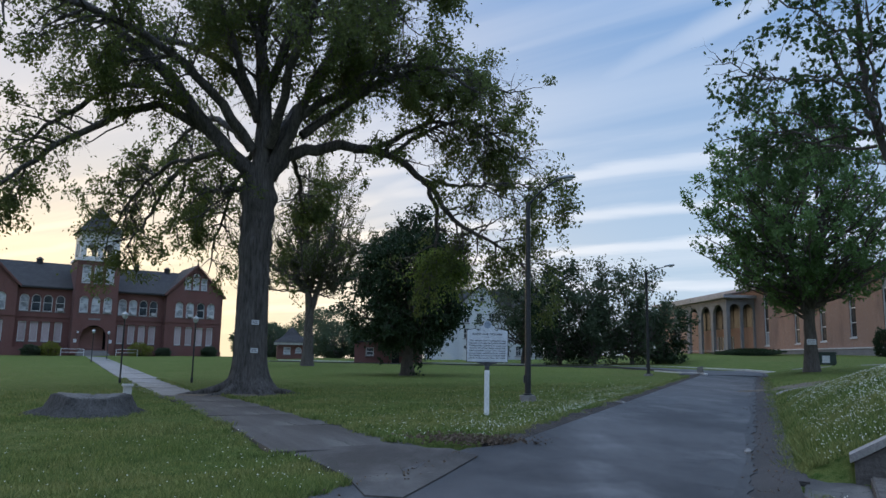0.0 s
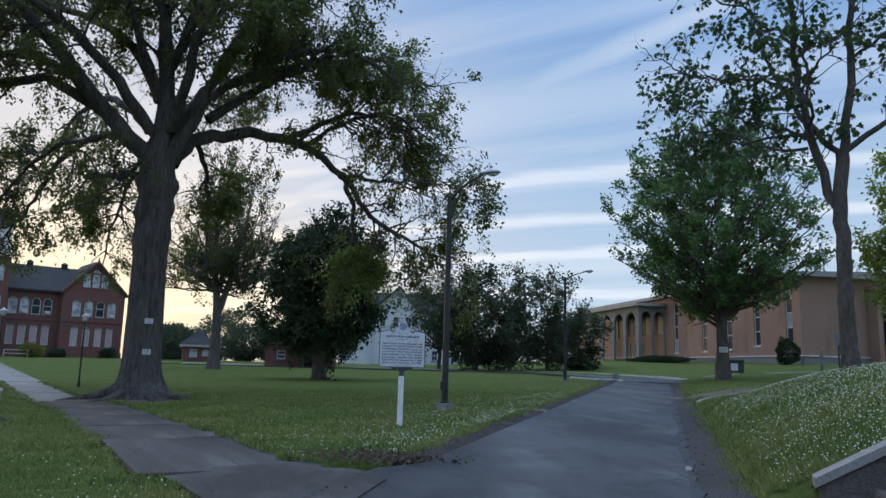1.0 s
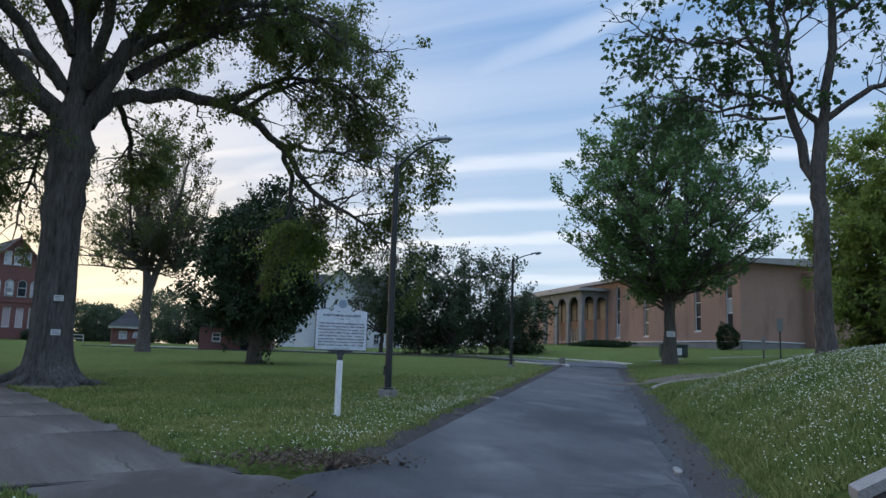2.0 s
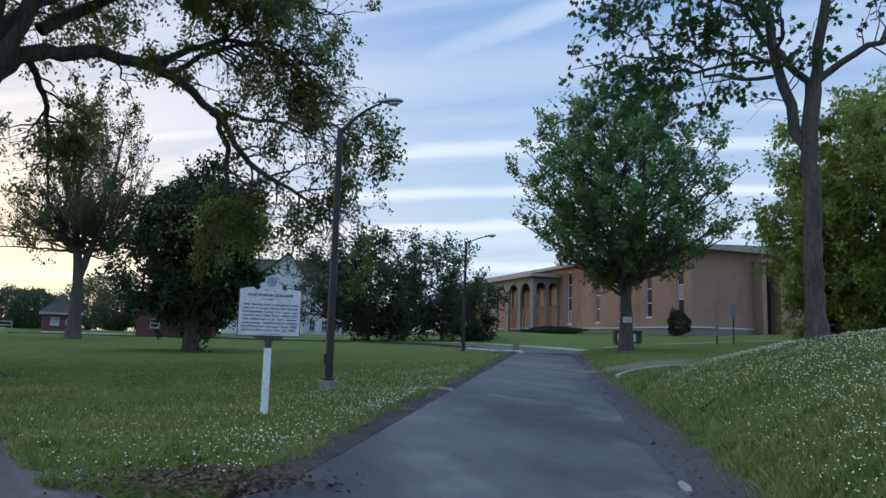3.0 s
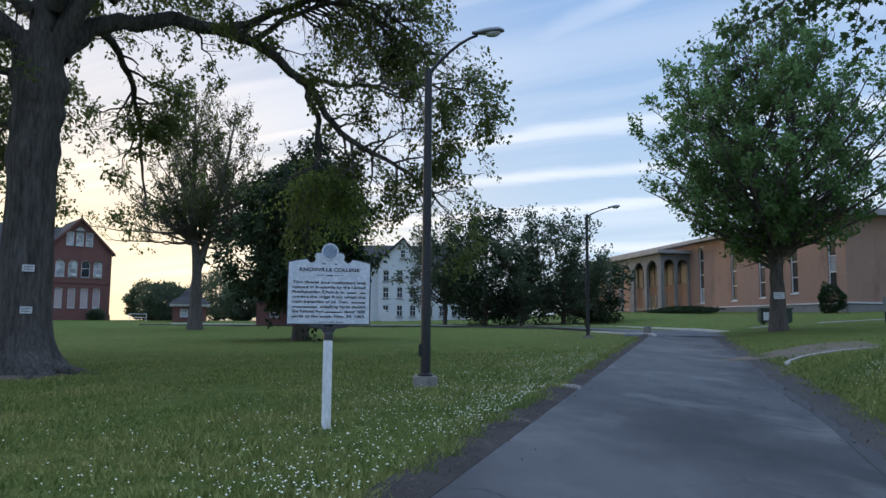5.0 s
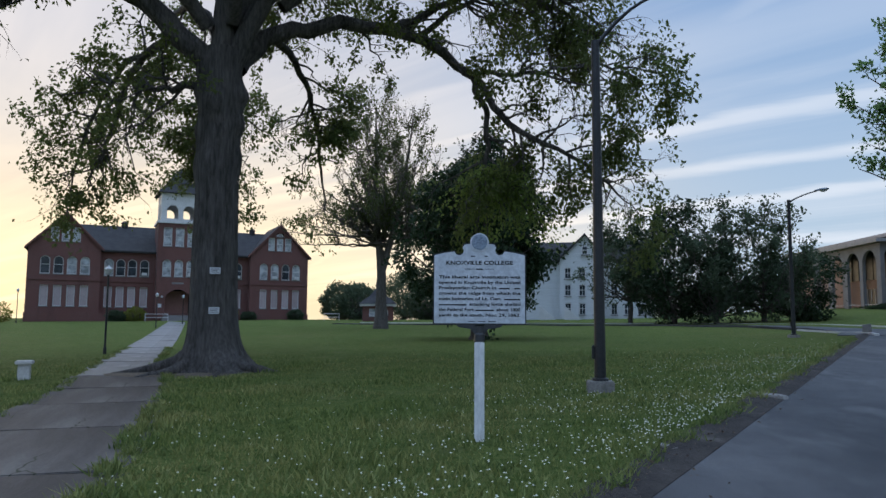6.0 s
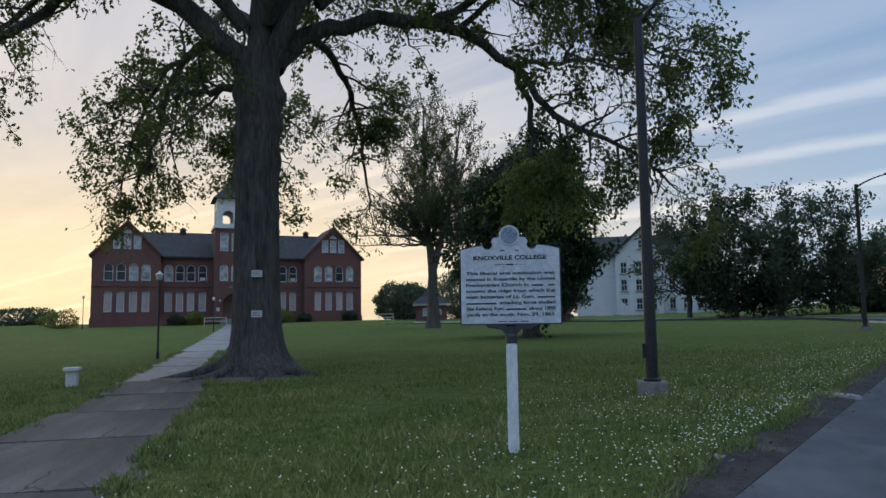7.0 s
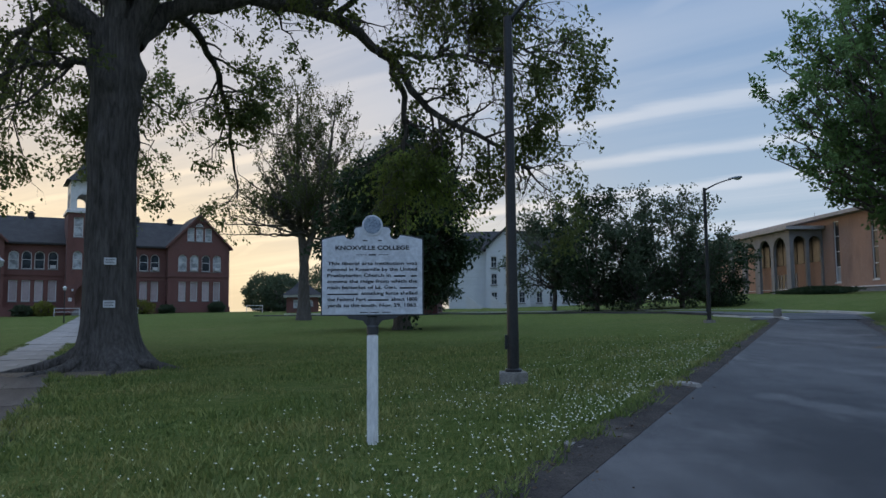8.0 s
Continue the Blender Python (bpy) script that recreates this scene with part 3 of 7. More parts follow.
# ---- trees ----
def curve_through(pts, n, wob, rng):
    pts = np.asarray(pts, float)
    seg = np.r_[0, np.cumsum(np.linalg.norm(np.diff(pts, axis=0), axis=1))]
    t = np.linspace(0, seg[-1], n)
    ext = np.vstack([2 * pts[0] - pts[1], pts, 2 * pts[-1] - pts[-2]])
    out = []
    for v in t:
        i = min(np.searchsorted(seg, v, "right") - 1, len(pts) - 2)
        f = (v - seg[i]) / max(1e-6, seg[i + 1] - seg[i])
        a, b, c, d = ext[i], ext[i + 1], ext[i + 2], ext[i + 3]
        out.append(0.5 * (2 * b + (c - a) * f + (2 * a - 5 * b + 4 * c - d) * f * f + (3 * b - a - 3 * c + d) * f ** 3))
    out = np.array(out)
    out[1:-1] += rng.normal(0, wob, (n - 2, 3))
    return out


def tubes_mesh(name, branches, mat, shape=None):
    """All branches as tapering tubes in one mesh."""
    V, F, off = [], [], 0
    for pts, rad, sides in branches:
        n = len(pts)
        t = np.gradient(pts, axis=0)
        t /= np.linalg.norm(t, axis=1, keepdims=True) + 1e-9
        ref = np.where(np.abs(t[:, 2:3]) < 0.9, np.array([[0, 0, 1.0]]), np.array([[1.0, 0, 0]]))
        u = np.cross(t, ref); u /= np.linalg.norm(u, axis=1, keepdims=True) + 1e-9
        w = np.cross(t, u)
        an = np.arange(sides) * 2 * math.pi / sides
        ring = pts[:, None, :] + rad[:, None, None] * (np.cos(an)[None, :, None] * u[:, None, :] + np.sin(an)[None, :, None] * w[:, None, :])
        if shape is not None:
            mid = ring.mean(axis=1, keepdims=True)
            ring = mid + (ring - mid) * shape(np.broadcast_to(an[None, :], ring.shape[:2]), np.broadcast_to(pts[:, 2:3], ring.shape[:2]))[..., None]
        V.append(ring.reshape(-1, 3))
        i = np.arange(n - 1)[:, None] * sides + np.arange(sides)[None, :]
        j = np.arange(n - 1)[:, None] * sides + (np.arange(sides)[None, :] + 1) % sides
        F.append(np.stack([i, j, j + sides, i + sides], -1).reshape(-1, 4) + off)
        off += n * sides
    return numpy_mesh(name, np.vstack(V), np.vstack(F), mat, True)


def leaves_mesh(name, P, D, size, mat, rng, lobed=False, fold=0.25):
    """Many small folded leaves: from P along D."""
    n = len(P)
    D = D / (np.linalg.norm(D, axis=1, keepdims=True) + 1e-9)
    R = rng.normal(0, 1, (n, 3)); R[:, 2] += 0.9
    S = np.cross(D, R); S /= np.linalg.norm(S, axis=1, keepdims=True) + 1e-9
    N = np.cross(S, D)
    L = (size * rng.uniform(0.6, 1.3, n))[:, None]
    if lobed:
        shape = [(0, 0, 0), (0.15, 0.42, -0.10), (0.42, 0.28, 0.0), (0.62, 0.50, -0.08), (0.66, 0.18, 0.02), (1.0, 0, -0.10), (0.66, -0.18, 0.02), (0.62, -0.50, -0.08), (0.42, -0.28, 0.0), (0.15, -0.42, -0.10)]
    else:
        shape = [(0, 0, 0), (0.5, 0.30, fold * 0.4), (1.0, 0, -0.12), (0.5, -0.30, fold * 0.4)]
    V = np.stack([P + L * (a * D + b * S + c * N) for a, b, c in shape], 1).reshape(-1, 3)
    k = len(shape)
    F = np.arange(n * k).reshape(n, k)
    return numpy_mesh(name, V, F, mat)


def branch_out(parents, per_metre, length, rad, rng, start=0.2, spread_=0.9, up=0.1, droop=0.0, n=5, sides=5, wob=0.05, cap=10 ** 9, bounds=None):
    out = []
    for pts, r, _ in parents:
        seg = np.linalg.norm(np.diff(pts, axis=0), axis=1).sum()
        cnt = rng.poisson(seg * per_metre * (1 - start)) + (1 if rng.random() < 0.7 else 0)
        for _k in range(cnt):
            s = start + (1 - start) * rng.random()
            if _k == 0: s = 1.0
            fi = s * (len(pts) - 1); i = min(int(fi), len(pts) - 2); f = fi - i
            p0 = pts[i] * (1 - f) + pts[i + 1] * f
            tan = pts[i + 1] - pts[i]; tan /= np.linalg.norm(tan) + 1e-9
            rv = rng.normal(0, 1, 3); rv -= tan * rv.dot(tan); rv /= np.linalg.norm(rv) + 1e-9
            d = tan * (1 - 0.5 * spread_) + rv * spread_ * (0.3 if s == 1.0 else 1.0) + np.array([0, 0, up])
            d /= np.linalg.norm(d)
            ln = length * rng.uniform(0.55, 1.25) * (1.25 - 0.72 * s)
            q = np.linspace(0, 1, n)[:, None]
            bend = rng.normal(0, 0.18, 3)
            c = p0 + ln * (d * q + bend * q ** 2 + np.array([0, 0, -droop]) * q ** 2)
            c[1:] += rng.normal(0, wob * ln, (n - 1, 3)) * q[1:]
            r0 = min(rad, 0.75 * (r[i] * (1 - f) + r[i + 1] * f))
            out.append((c, np.linspace(r0, r0 * 0.35, n), sides))
            if len(out) >= cap: return out
    return out


def leaf_spots(twigs, count, jitter, rng, droop=0.3, start=0.15):
    P, D = [], []
    for pts, r, _ in twigs:
        k = rng.poisson(count)
        if not k: continue
        s = start + (1 - start) * rng.random(k) ** 0.8
        fi = s * (len(pts) - 1); i = np.minimum(fi.astype(int), len(pts) - 2); f = (fi - i)[:, None]
        p = pts[i] * (1 - f) + pts[i + 1] * f
        tan = pts[-1] - pts[0]; tan = tan / (np.linalg.norm(tan) + 1e-9)
        d = tan * 0.5 + rng.normal(0, 0.75, (k, 3)) + np.array([0, 0, -droop])
        P.append(p + rng.normal(0, jitter, (k, 3))), D.append(d)
    return np.vstack(P), np.vstack(D)


def taper(r0, r1, n, flare=0.0):
    q = np.linspace(0, 1, n)
    return r0 + (r1 - r0) * q + flare * np.exp(-q * 17)


def in_gap(P, gaps):
    """Which places lie in the bare gaps of a crown, each a centre and three half-widths."""
    hit = np.zeros(len(P), bool)
    for cx, cy, cz, rx, ry, rz in gaps:
        hit |= ((P[:, 0] - cx) / rx) ** 2 + ((P[:, 1] - cy) / ry) ** 2 + ((P[:, 2] - cz) / rz) ** 2 < 1
    return hit


def tree(name, label, base, stems, limbs, levels, leaf, mat_bark, mat_leaf, seed, group="", lobed=False, flare=0.0, shape=None, bare=()):
    """A tree: trunk stems and named limbs as lines of points with radii, then branches grown in levels, then leaves on the last."""
    rng = np.random.default_rng(seed)
    root = thing(name, label, "tree", pose(*base), group)
    wood = []
    for k, (pts, r0, r1) in enumerate(stems):
        n = 4 * len(pts) + 6 if shape is None else 72
        c = curve_through(pts, n, 0.0 if shape is not None else 0.02, rng)
        wood.append((c, taper(r0, r1, n, flare if k == 0 else 0), 72 if shape is not None else 18 if r0 > 0.3 else 10))
    trunk_parts = list(wood)
    made = []
    for pts, r0, r1 in limbs:
        n = 3 * len(pts) + 3
        made.append((curve_through(pts, n, 0.05, rng), taper(r0, r1, n), 8))
    boughs = list(made)
    tips = made if made else wood
    finer, levels_made = [], []
    for lv in levels:
        tips = [b for b in branch_out(tips, rng=rng, **lv) if not in_gap(b[0][-1:], bare)[0]]
        finer += tips
        levels_made.append(tips)
    off = np.array(base)
    me = tubes_mesh("trunk", [(p - off, r, s) for p, r, s in trunk_parts], mat_bark, shape)
    new("trunk", me).parent = root
    if len(made) <= 34:
        for p, r, s in made: new("bough", tubes_mesh("bough", [(p - off, r, s)], mat_bark)).parent = root
    else:
        finer += made
    twig = new("twig", tubes_mesh("twig", [(p - off, r, s) for p, r, s in finer], mat_bark))
    twig.parent = root
    tagged(twig, kind="stuff")
    P, D = leaf_spots(levels_made[-1], leaf["count"], leaf["jitter"], rng, leaf.get("droop", 0.3))
    P2, D2 = leaf_spots(levels_made[-2], leaf["count"] * 0.8, leaf["jitter"], rng, leaf.get("droop", 0.3), 0.35)
    P, D = np.vstack([P, P2]), np.vstack([D, D2])
    # leaves gather in clumps with gaps between them
    ph = rng.uniform(0, 6.28, (6, 3))
    fr = rng.normal(0, 1, (6, 3)); fr *= (leaf.get("clump", 2.2) * rng.uniform(0.7, 1.5, (6, 1))) / np.linalg.norm(fr, axis=1, keepdims=True)
    field = sum(np.sin(P @ fr[k] + ph[k, 0]) for k in range(6))
    keep = rng.random(len(P)) < np.clip(0.72 + leaf.get("gap", 0.32) * field, 0.04, 1.0)
    keep &= ~in_gap(P, bare)
    P, D = P[keep], D[keep]
    crown = new("crown", leaves_mesh("crown", P - off, D, leaf["size"], mat_leaf, rng, lobed))
    crown.parent = root
    tagged(crown, kind="stuff")
    return root


def oak_form(th, z):
    """Root lobes at the foot, shallow furrows and burls up the trunk."""
    f = 1 + 0.17 * np.sin(5 * th + 0.9) * np.exp(-np.clip(z, 0, None) / 0.6) + 0.10 * np.sin(3 * th + 2.0) * np.exp(-np.clip(z, 0, None) / 0.9)
    f = f + 0.028 * np.sin(19 * th + 1.5 * np.sin(0.9 * z)) + 0.018 * np.sin(31 * th + 2.2 * np.sin(0.6 * z + 1)) + 0.02 * np.sin(2 * th + 1.3 * z)
    for a, h, amp, w in ((1.75, 8.5, 0.22, 0.35), (4.9, 8.4, 0.26, 0.35), (4.75, 7.5, 0.18, 0.28), (1.6, 7.3, 0.14, 0.3), (3.3, 8.0, 0.22, 0.4), (3.2, 6.2, 0.16, 0.5), (1.9, 6.1, 0.12, 0.4), (3.6, 7.1, 0.14, 0.3), (4.9, 6.4, 0.12, 0.35), (2.4, 9.1, 0.2, 0.4)):
        d = np.angle(np.exp(1j * (th - a)))
        f = f + 1.4 * amp * np.exp(-(d / 0.45) ** 2 - ((z - h) / w) ** 2)
    return f


ox, oy, oz = -7.95, 31.5, 0.18
oak_stems = [([(-7.9, 31.55, 0.05), (-7.95, 31.5, 2.5), (-8.0, 31.55, 6.1), (-8.0, 31.6, 10.0)], 0.66, 0.60)]
oak_limbs = [
    ([(-8.0, 31.6, 9.6), (-7.95, 31.7, 12.4), (-8.26, 31.9, 15.5), (-8.4, 32.2, 19.0), (-8.2, 32.5, 22.5)], 0.40, 0.10),
    ([(-8.2, 31.5, 9.4), (-10.1, 30.6, 11.3), (-11.9, 29.8, 13.6), (-13.4, 29.0, 14.9), (-15.6, 27.8, 16.2), (-18.0, 26.6, 17.0)], 0.38, 0.08),
    ([(-9.6, 30.9, 10.9), (-11.6, 30.6, 12.1), (-13.0, 30.2, 11.9), (-15.0, 29.6, 10.7), (-17.2, 28.8, 8.6), (-18.6, 28.4, 6.8)], 0.24, 0.05),
    ([(-10.4, 30.6, 11.8), (-12.3, 30.9, 13.1), (-14.1, 31.2, 13.4), (-16.4, 31.4, 12.2), (-19, 31.8, 10.6)], 0.22, 0.05),
    ([(-9.4, 31.4, 10.4), (-10.8, 32.6, 10.7), (-12.4, 33.8, 10.2), (-13.6, 35.0, 9.3), (-14.4, 35.6, 8.2), (-15.6, 36.4, 7.0)], 0.17, 0.04),
    ([(-10.8, 32.6, 10.7), (-13.0, 34.2, 10.6), (-15.2, 36.0, 9.6), (-16.8, 37.4, 8.0), (-17.4, 38.0, 6.6)], 0.12, 0.03),
    ([(-8.4, 31.5, 9.0), (-9.4, 31.2, 8.75), (-10.3, 31.0, 8.7)], 0.15, 0.07),
    ([(-8.2, 31.6, 12.0), (-9.5, 31.6, 14.4), (-12.0, 31.8, 15.6), (-14.2, 32.2, 16.3), (-17, 32.8, 17.2)], 0.22, 0.06),
    ([(-7.85, 31.5, 10.2), (-7.8, 31.0, 13.5), (-8.3, 30.4, 15.9), (-9.5, 29.6, 17.6), (-10.6, 28.5, 19.5)], 0.26, 0.07),
    ([(-7.7, 31.7, 9.5), (-6.2, 31.5, 12.9), (-4.9, 31.0, 15.3), (-3.8, 30.4, 17.3), (-2.6, 29.6, 19.2)], 0.34, 0.08),
    ([(-7.6, 31.8, 9.5), (-6.7, 32.8, 11.0), (-4.5, 34.0, 11.65), (-2.7, 35.6, 11.7), (-0.78, 36.7, 10.6), (0.3, 36.4, 9.0), (1.4, 36.0, 8.1), (2.9, 35.9, 7.3), (3.8, 35.8, 6.5), (4.2, 35.8, 6.0)], 0.32, 0.035),
    ([(-0.78, 36.7, 10.6), (-0.45, 36.8, 9.6), (-0.28, 36.8, 8.9), (-0.33, 36.8, 7.5), (-0.5, 36.7, 6.3)], 0.13, 0.06),
    ([(-0.9, 36.6, 10.7), (1.0, 35.7, 10.3), (2.8, 35.4, 10.35), (3.7, 35.3, 10.3), (4.5, 35.2, 10.0), (5.0, 35.0, 9.5)], 0.10, 0.03),
    ([(-3.5, 35.0, 11.75), (-1.9, 36.0, 13.0), (0.2, 36.8, 13.9), (2.3, 37.4, 13.2), (4.0, 37.8, 12.0)], 0.16, 0.04),
    ([(-6.4, 32.3, 11.6), (-4.2, 33.6, 13.9), (-1.6, 34.8, 15.6), (1.0, 35.8, 16.2), (3.2, 36.0, 15.2)], 0.22, 0.05),
    ([(-7.9, 31.9, 10.4), (-7.5, 34.0, 12.8), (-7.1, 36.4, 14.8), (-6.6, 39.0, 15.8), (-6.3, 41.2, 15.2)], 0.26, 0.06),
    ([(-8.2, 31.8, 10.6), (-10.2, 34.4, 12.6), (-12.6, 37.2, 13.9), (-14.6, 39.6, 13.2), (-16.2, 41.2, 11.6)], 0.24, 0.05),
    ([(-7.6, 31.3, 10.8), (-6.4, 29.2, 13.2), (-5.2, 27.0, 14.8), (-4.2, 25.0, 15.2), (-3.4, 23.4, 14.6)], 0.24, 0.05),
    ([(-8.3, 31.2, 10.6), (-10.0, 29.0, 12.9), (-12.4, 26.6, 14.2), (-14.8, 24.4, 14.0), (-16.4, 23.2, 12.6)], 0.24, 0.05),
    ([(-8.1, 32.1, 10.0), (-9.2, 35.0, 11.6), (-10.6, 38.0, 11.2), (-12.0, 40.4, 9.8), (-12.9, 41.8, 8.0), (-13.3, 42.4, 6.6)], 0.2, 0.035),
    ([(-7.9, 32.1, 10.2), (-7.6, 35.2, 11.7), (-7.6, 38.2, 11.0), (-7.8, 40.4, 9.4), (-7.9, 41.6, 7.8), (-8.0, 42.2, 6.6)], 0.2, 0.035),
    ([(-8.1, 31.6, 12.5), (-6.6, 30.2, 15.8), (-5.6, 29.4, 18.2), (-4.8, 28.8, 20.4)], 0.2, 0.05),
    ([(-8.2, 31.7, 13.5), (-6.8, 33.6, 16.6), (-5.2, 34.8, 18.8), (-3.6, 35.6, 20.2)], 0.2, 0.05),
    ([(-8.1, 31.4, 12.0), (-9.0, 29.4, 15.0), (-9.4, 27.0, 17.2), (-9.6, 24.6, 18.2)], 0.2, 0.05),
    ([(-7.4, 31.7, 11.4), (-5.0, 31.4, 13.2), (-2.6, 31.2, 14.4), (-0.4, 31.2, 14.4), (1.4, 31.2, 13.4)], 0.2, 0.05),
    ([(-7.8, 31.65, 10.3), (-7.0, 31.75, 11.8), (-4.8, 32.6, 13.6), (-2.2, 33.4, 15.0), (0.2, 34.0, 15.6), (2.0, 34.2, 14.8)], 0.18, 0.04),
    ([(-6.25, 31.5, 12.75), (-5.4, 31.2, 13.9), (-4.0, 30.6, 15.6), (-1.8, 29.8, 17.4), (0.2, 29.2, 18.2)], 0.18, 0.04),
    ([(-2.7, 35.6, 11.7), (-0.8, 36.2, 13.2), (1.2, 36.6, 13.9), (3.0, 36.8, 13.0), (4.2, 36.6, 11.8)], 0.12, 0.03),
    ([(-8.05, 31.8, 13.6), (-6.6, 31.8, 16.6), (-4.8, 32.2, 18.4), (-3.0, 32.6, 19.4)], 0.16, 0.04),
]
oak_levels = [dict(per_metre=2.5, length=2.5, rad=0.055, start=0.28, spread_=0.85, up=0.12, droop=0.10, n=6, sides=5),
              dict(per_metre=2.7, length=1.35, rad=0.020, start=0.2, spread_=0.95, up=0.05, droop=0.18, n=4, sides=4),
              dict(per_metre=3.0, length=0.62, rad=0.008, start=0.15, spread_=1.0, up=0.0, droop=0.25, n=3, sides=3)]
oak = tree("oak_tree", "huge old oak with furrowed grey trunk and wide drooping limbs", (ox, oy, oz), oak_stems, oak_limbs, oak_levels,
                          dict(count=17.5, jitter=0.13, size=0.170, droop=0.5, clump=2.1, gap=0.75), M_BARK, M_LEAF_OAK, 3, flare=1.0, shape=oak_form,
                          bare=[(-2.4, 36.6, 9.3, 2.0, 5.0, 1.75), (-4.6, 36.0, 9.2, 1.5, 4.0, 1.3), (-14.2, 29.2, 7.4, 2.2, 2.6, 2.4), (-13.6, 36.6, 8.2, 1.1, 1.8, 0.9), (-15.4, 34.6, 8.6, 0.9, 1.8, 0.9)])


for pts, r0 in (([(-8.5, 31.2, 0.75), (-9.1, 30.95, 0.42), (-9.9, 30.7, 0.26), (-10.8, 30.5, 0.12)], 0.24), ([(-7.3, 31.2, 0.70), (-6.7, 31.0, 0.42), (-6.0, 30.9, 0.30), (-5.2, 30.9, 0.16)], 0.22),
                ([(-8.2, 30.9, 0.60), (-8.5, 30.3, 0.34), (-8.9, 29.7, 0.22), (-9.3, 29.2, 0.10)], 0.20), ([(-7.6, 30.9, 0.60), (-7.2, 30.3, 0.34), (-7.0, 29.7, 0.24), (-6.9, 29.2, 0.12)], 0.18)):
    line = curve_through(pts, 14, 0.012, np.random.default_rng(int(-100 * pts[-1][0]))) - np.array((ox, oy, oz))
    new("root", tubes_mesh("root", [(line, taper(r0, 0.05, 14), 10)], M_BARK)).parent = oak


def wild_limbs(base, height, spread_w, n, first, rng, lean_up=0.9, r=0.12, peak=0.45):
    """Limbs that leave a stem all round between a first height and the top; the crown is widest at the share `peak` of its height."""
    out = []
    bx, by, bz = base
    for k in range(n):
        f = (k + 0.5) / n
        a = k * 2.399 + rng.uniform(-0.4, 0.4)
        end = first + (height - first) * f          # height of the limb's end
        side = f / peak if f < peak else (1 - f) / (1 - peak)
        ln = spread_w * (0.42 + 0.58 * math.sin(0.5 * math.pi * min(1, max(0, side))) ** 0.8) * rng.uniform(0.72, 1.12)
        if f > 0.9: ln *= 0.6
        z = max(first * 0.8, end - ln * lean_up * rng.uniform(0.8, 1.15))
        ex, ey, ez = bx + ln * math.cos(a), by + ln * math.sin(a), bz + end + rng.uniform(-0.4, 0.5)
        mid = (bx + 0.5 * (ex - bx) + rng.normal(0, 0.2), by + 0.5 * (ey - by), bz + z + (end - z) * 0.42)
        out.append(([(bx, by, bz + z), mid, (ex, ey, ez)], r * (1.2 - f), 0.025))
    return out


# round-headed maple beside the drive: a short trunk, two leaders and a wide low skirt of boughs
rng = np.random.default_rng(21)
mb = (23.0, 46.3, 1.5)
m_limbs = []
CROWN_Z, CROWN_R = (4.4, 5.4, 6.8, 8.4, 10.2, 12.2, 14.2, 15.6, 16.6), (1.4, 3.6, 6.2, 7.3, 7.2, 6.3, 4.7, 3.0, 0.9)
for k in range(170):
    f = ((k + 0.5) / 170) ** 0.92
    end = 4.4 + 12.2 * f
    reach = float(np.interp(end, CROWN_Z, CROWN_R)) * (rng.uniform(0.80, 1.06) if k % 2 else rng.uniform(0.35, 0.78))
    a = k * 2.399 + rng.uniform(-0.3, 0.3)
    leader = (22.1, 46.5) if math.cos(a) < 0 else (23.8, 46.1)
    ex, ey = 22.75 + reach * math.cos(a), 46.4 + reach * math.sin(a)
    z0 = max(2.9 + 0.25 * (end - 4.4), end - (0.25 + 0.45 * f) * reach - rng.uniform(0.2, 1.0))
    sx, sy = (23.0, 46.3) if z0 < 5.0 else leader
    mid = (sx + 0.52 * (ex - sx), sy + 0.52 * (ey - sy), 1.5 + z0 + 0.42 * (end - z0))
    m_limbs.append(([(sx, sy, 1.5 + z0), mid, (ex, ey, 1.5 + end)], 0.10 * (1.2 - f) + 0.015, 0.022))
maple = tree("maple_tree", "round-headed young maple in full dark green leaf beside the drive", mb,
    [([(23.0, 46.3, 1.2), (23.02, 46.3, 4.2), (23.2, 46.3, 6.5), (24.0, 46.0, 10.0), (24.1, 46.0, 16.0)], 0.40, 0.05),
     ([(23.02, 46.3, 4.6), (22.5, 46.4, 6.6), (22.2, 46.5, 9.5), (22.0, 46.5, 15.0)], 0.26, 0.05)], m_limbs,
    [dict(per_metre=1.7, length=1.35, rad=0.04, start=0.22, spread_=0.85, up=0.45, droop=0.0, n=5, sides=4),
     dict(per_metre=2.6, length=0.75, rad=0.016, start=0.2, spread_=0.85, up=0.5, droop=0.0, n=3, sides=3)],
    dict(count=13.5, jitter=0.15, size=0.25, droop=0.1, clump=3.0, gap=0.42), M_BARK2, M_LEAF_MAPLE, 5, flare=0.2,
    bare=[(22.3, 46.7, 16.6, 0.6, 3.0, 2.0)])

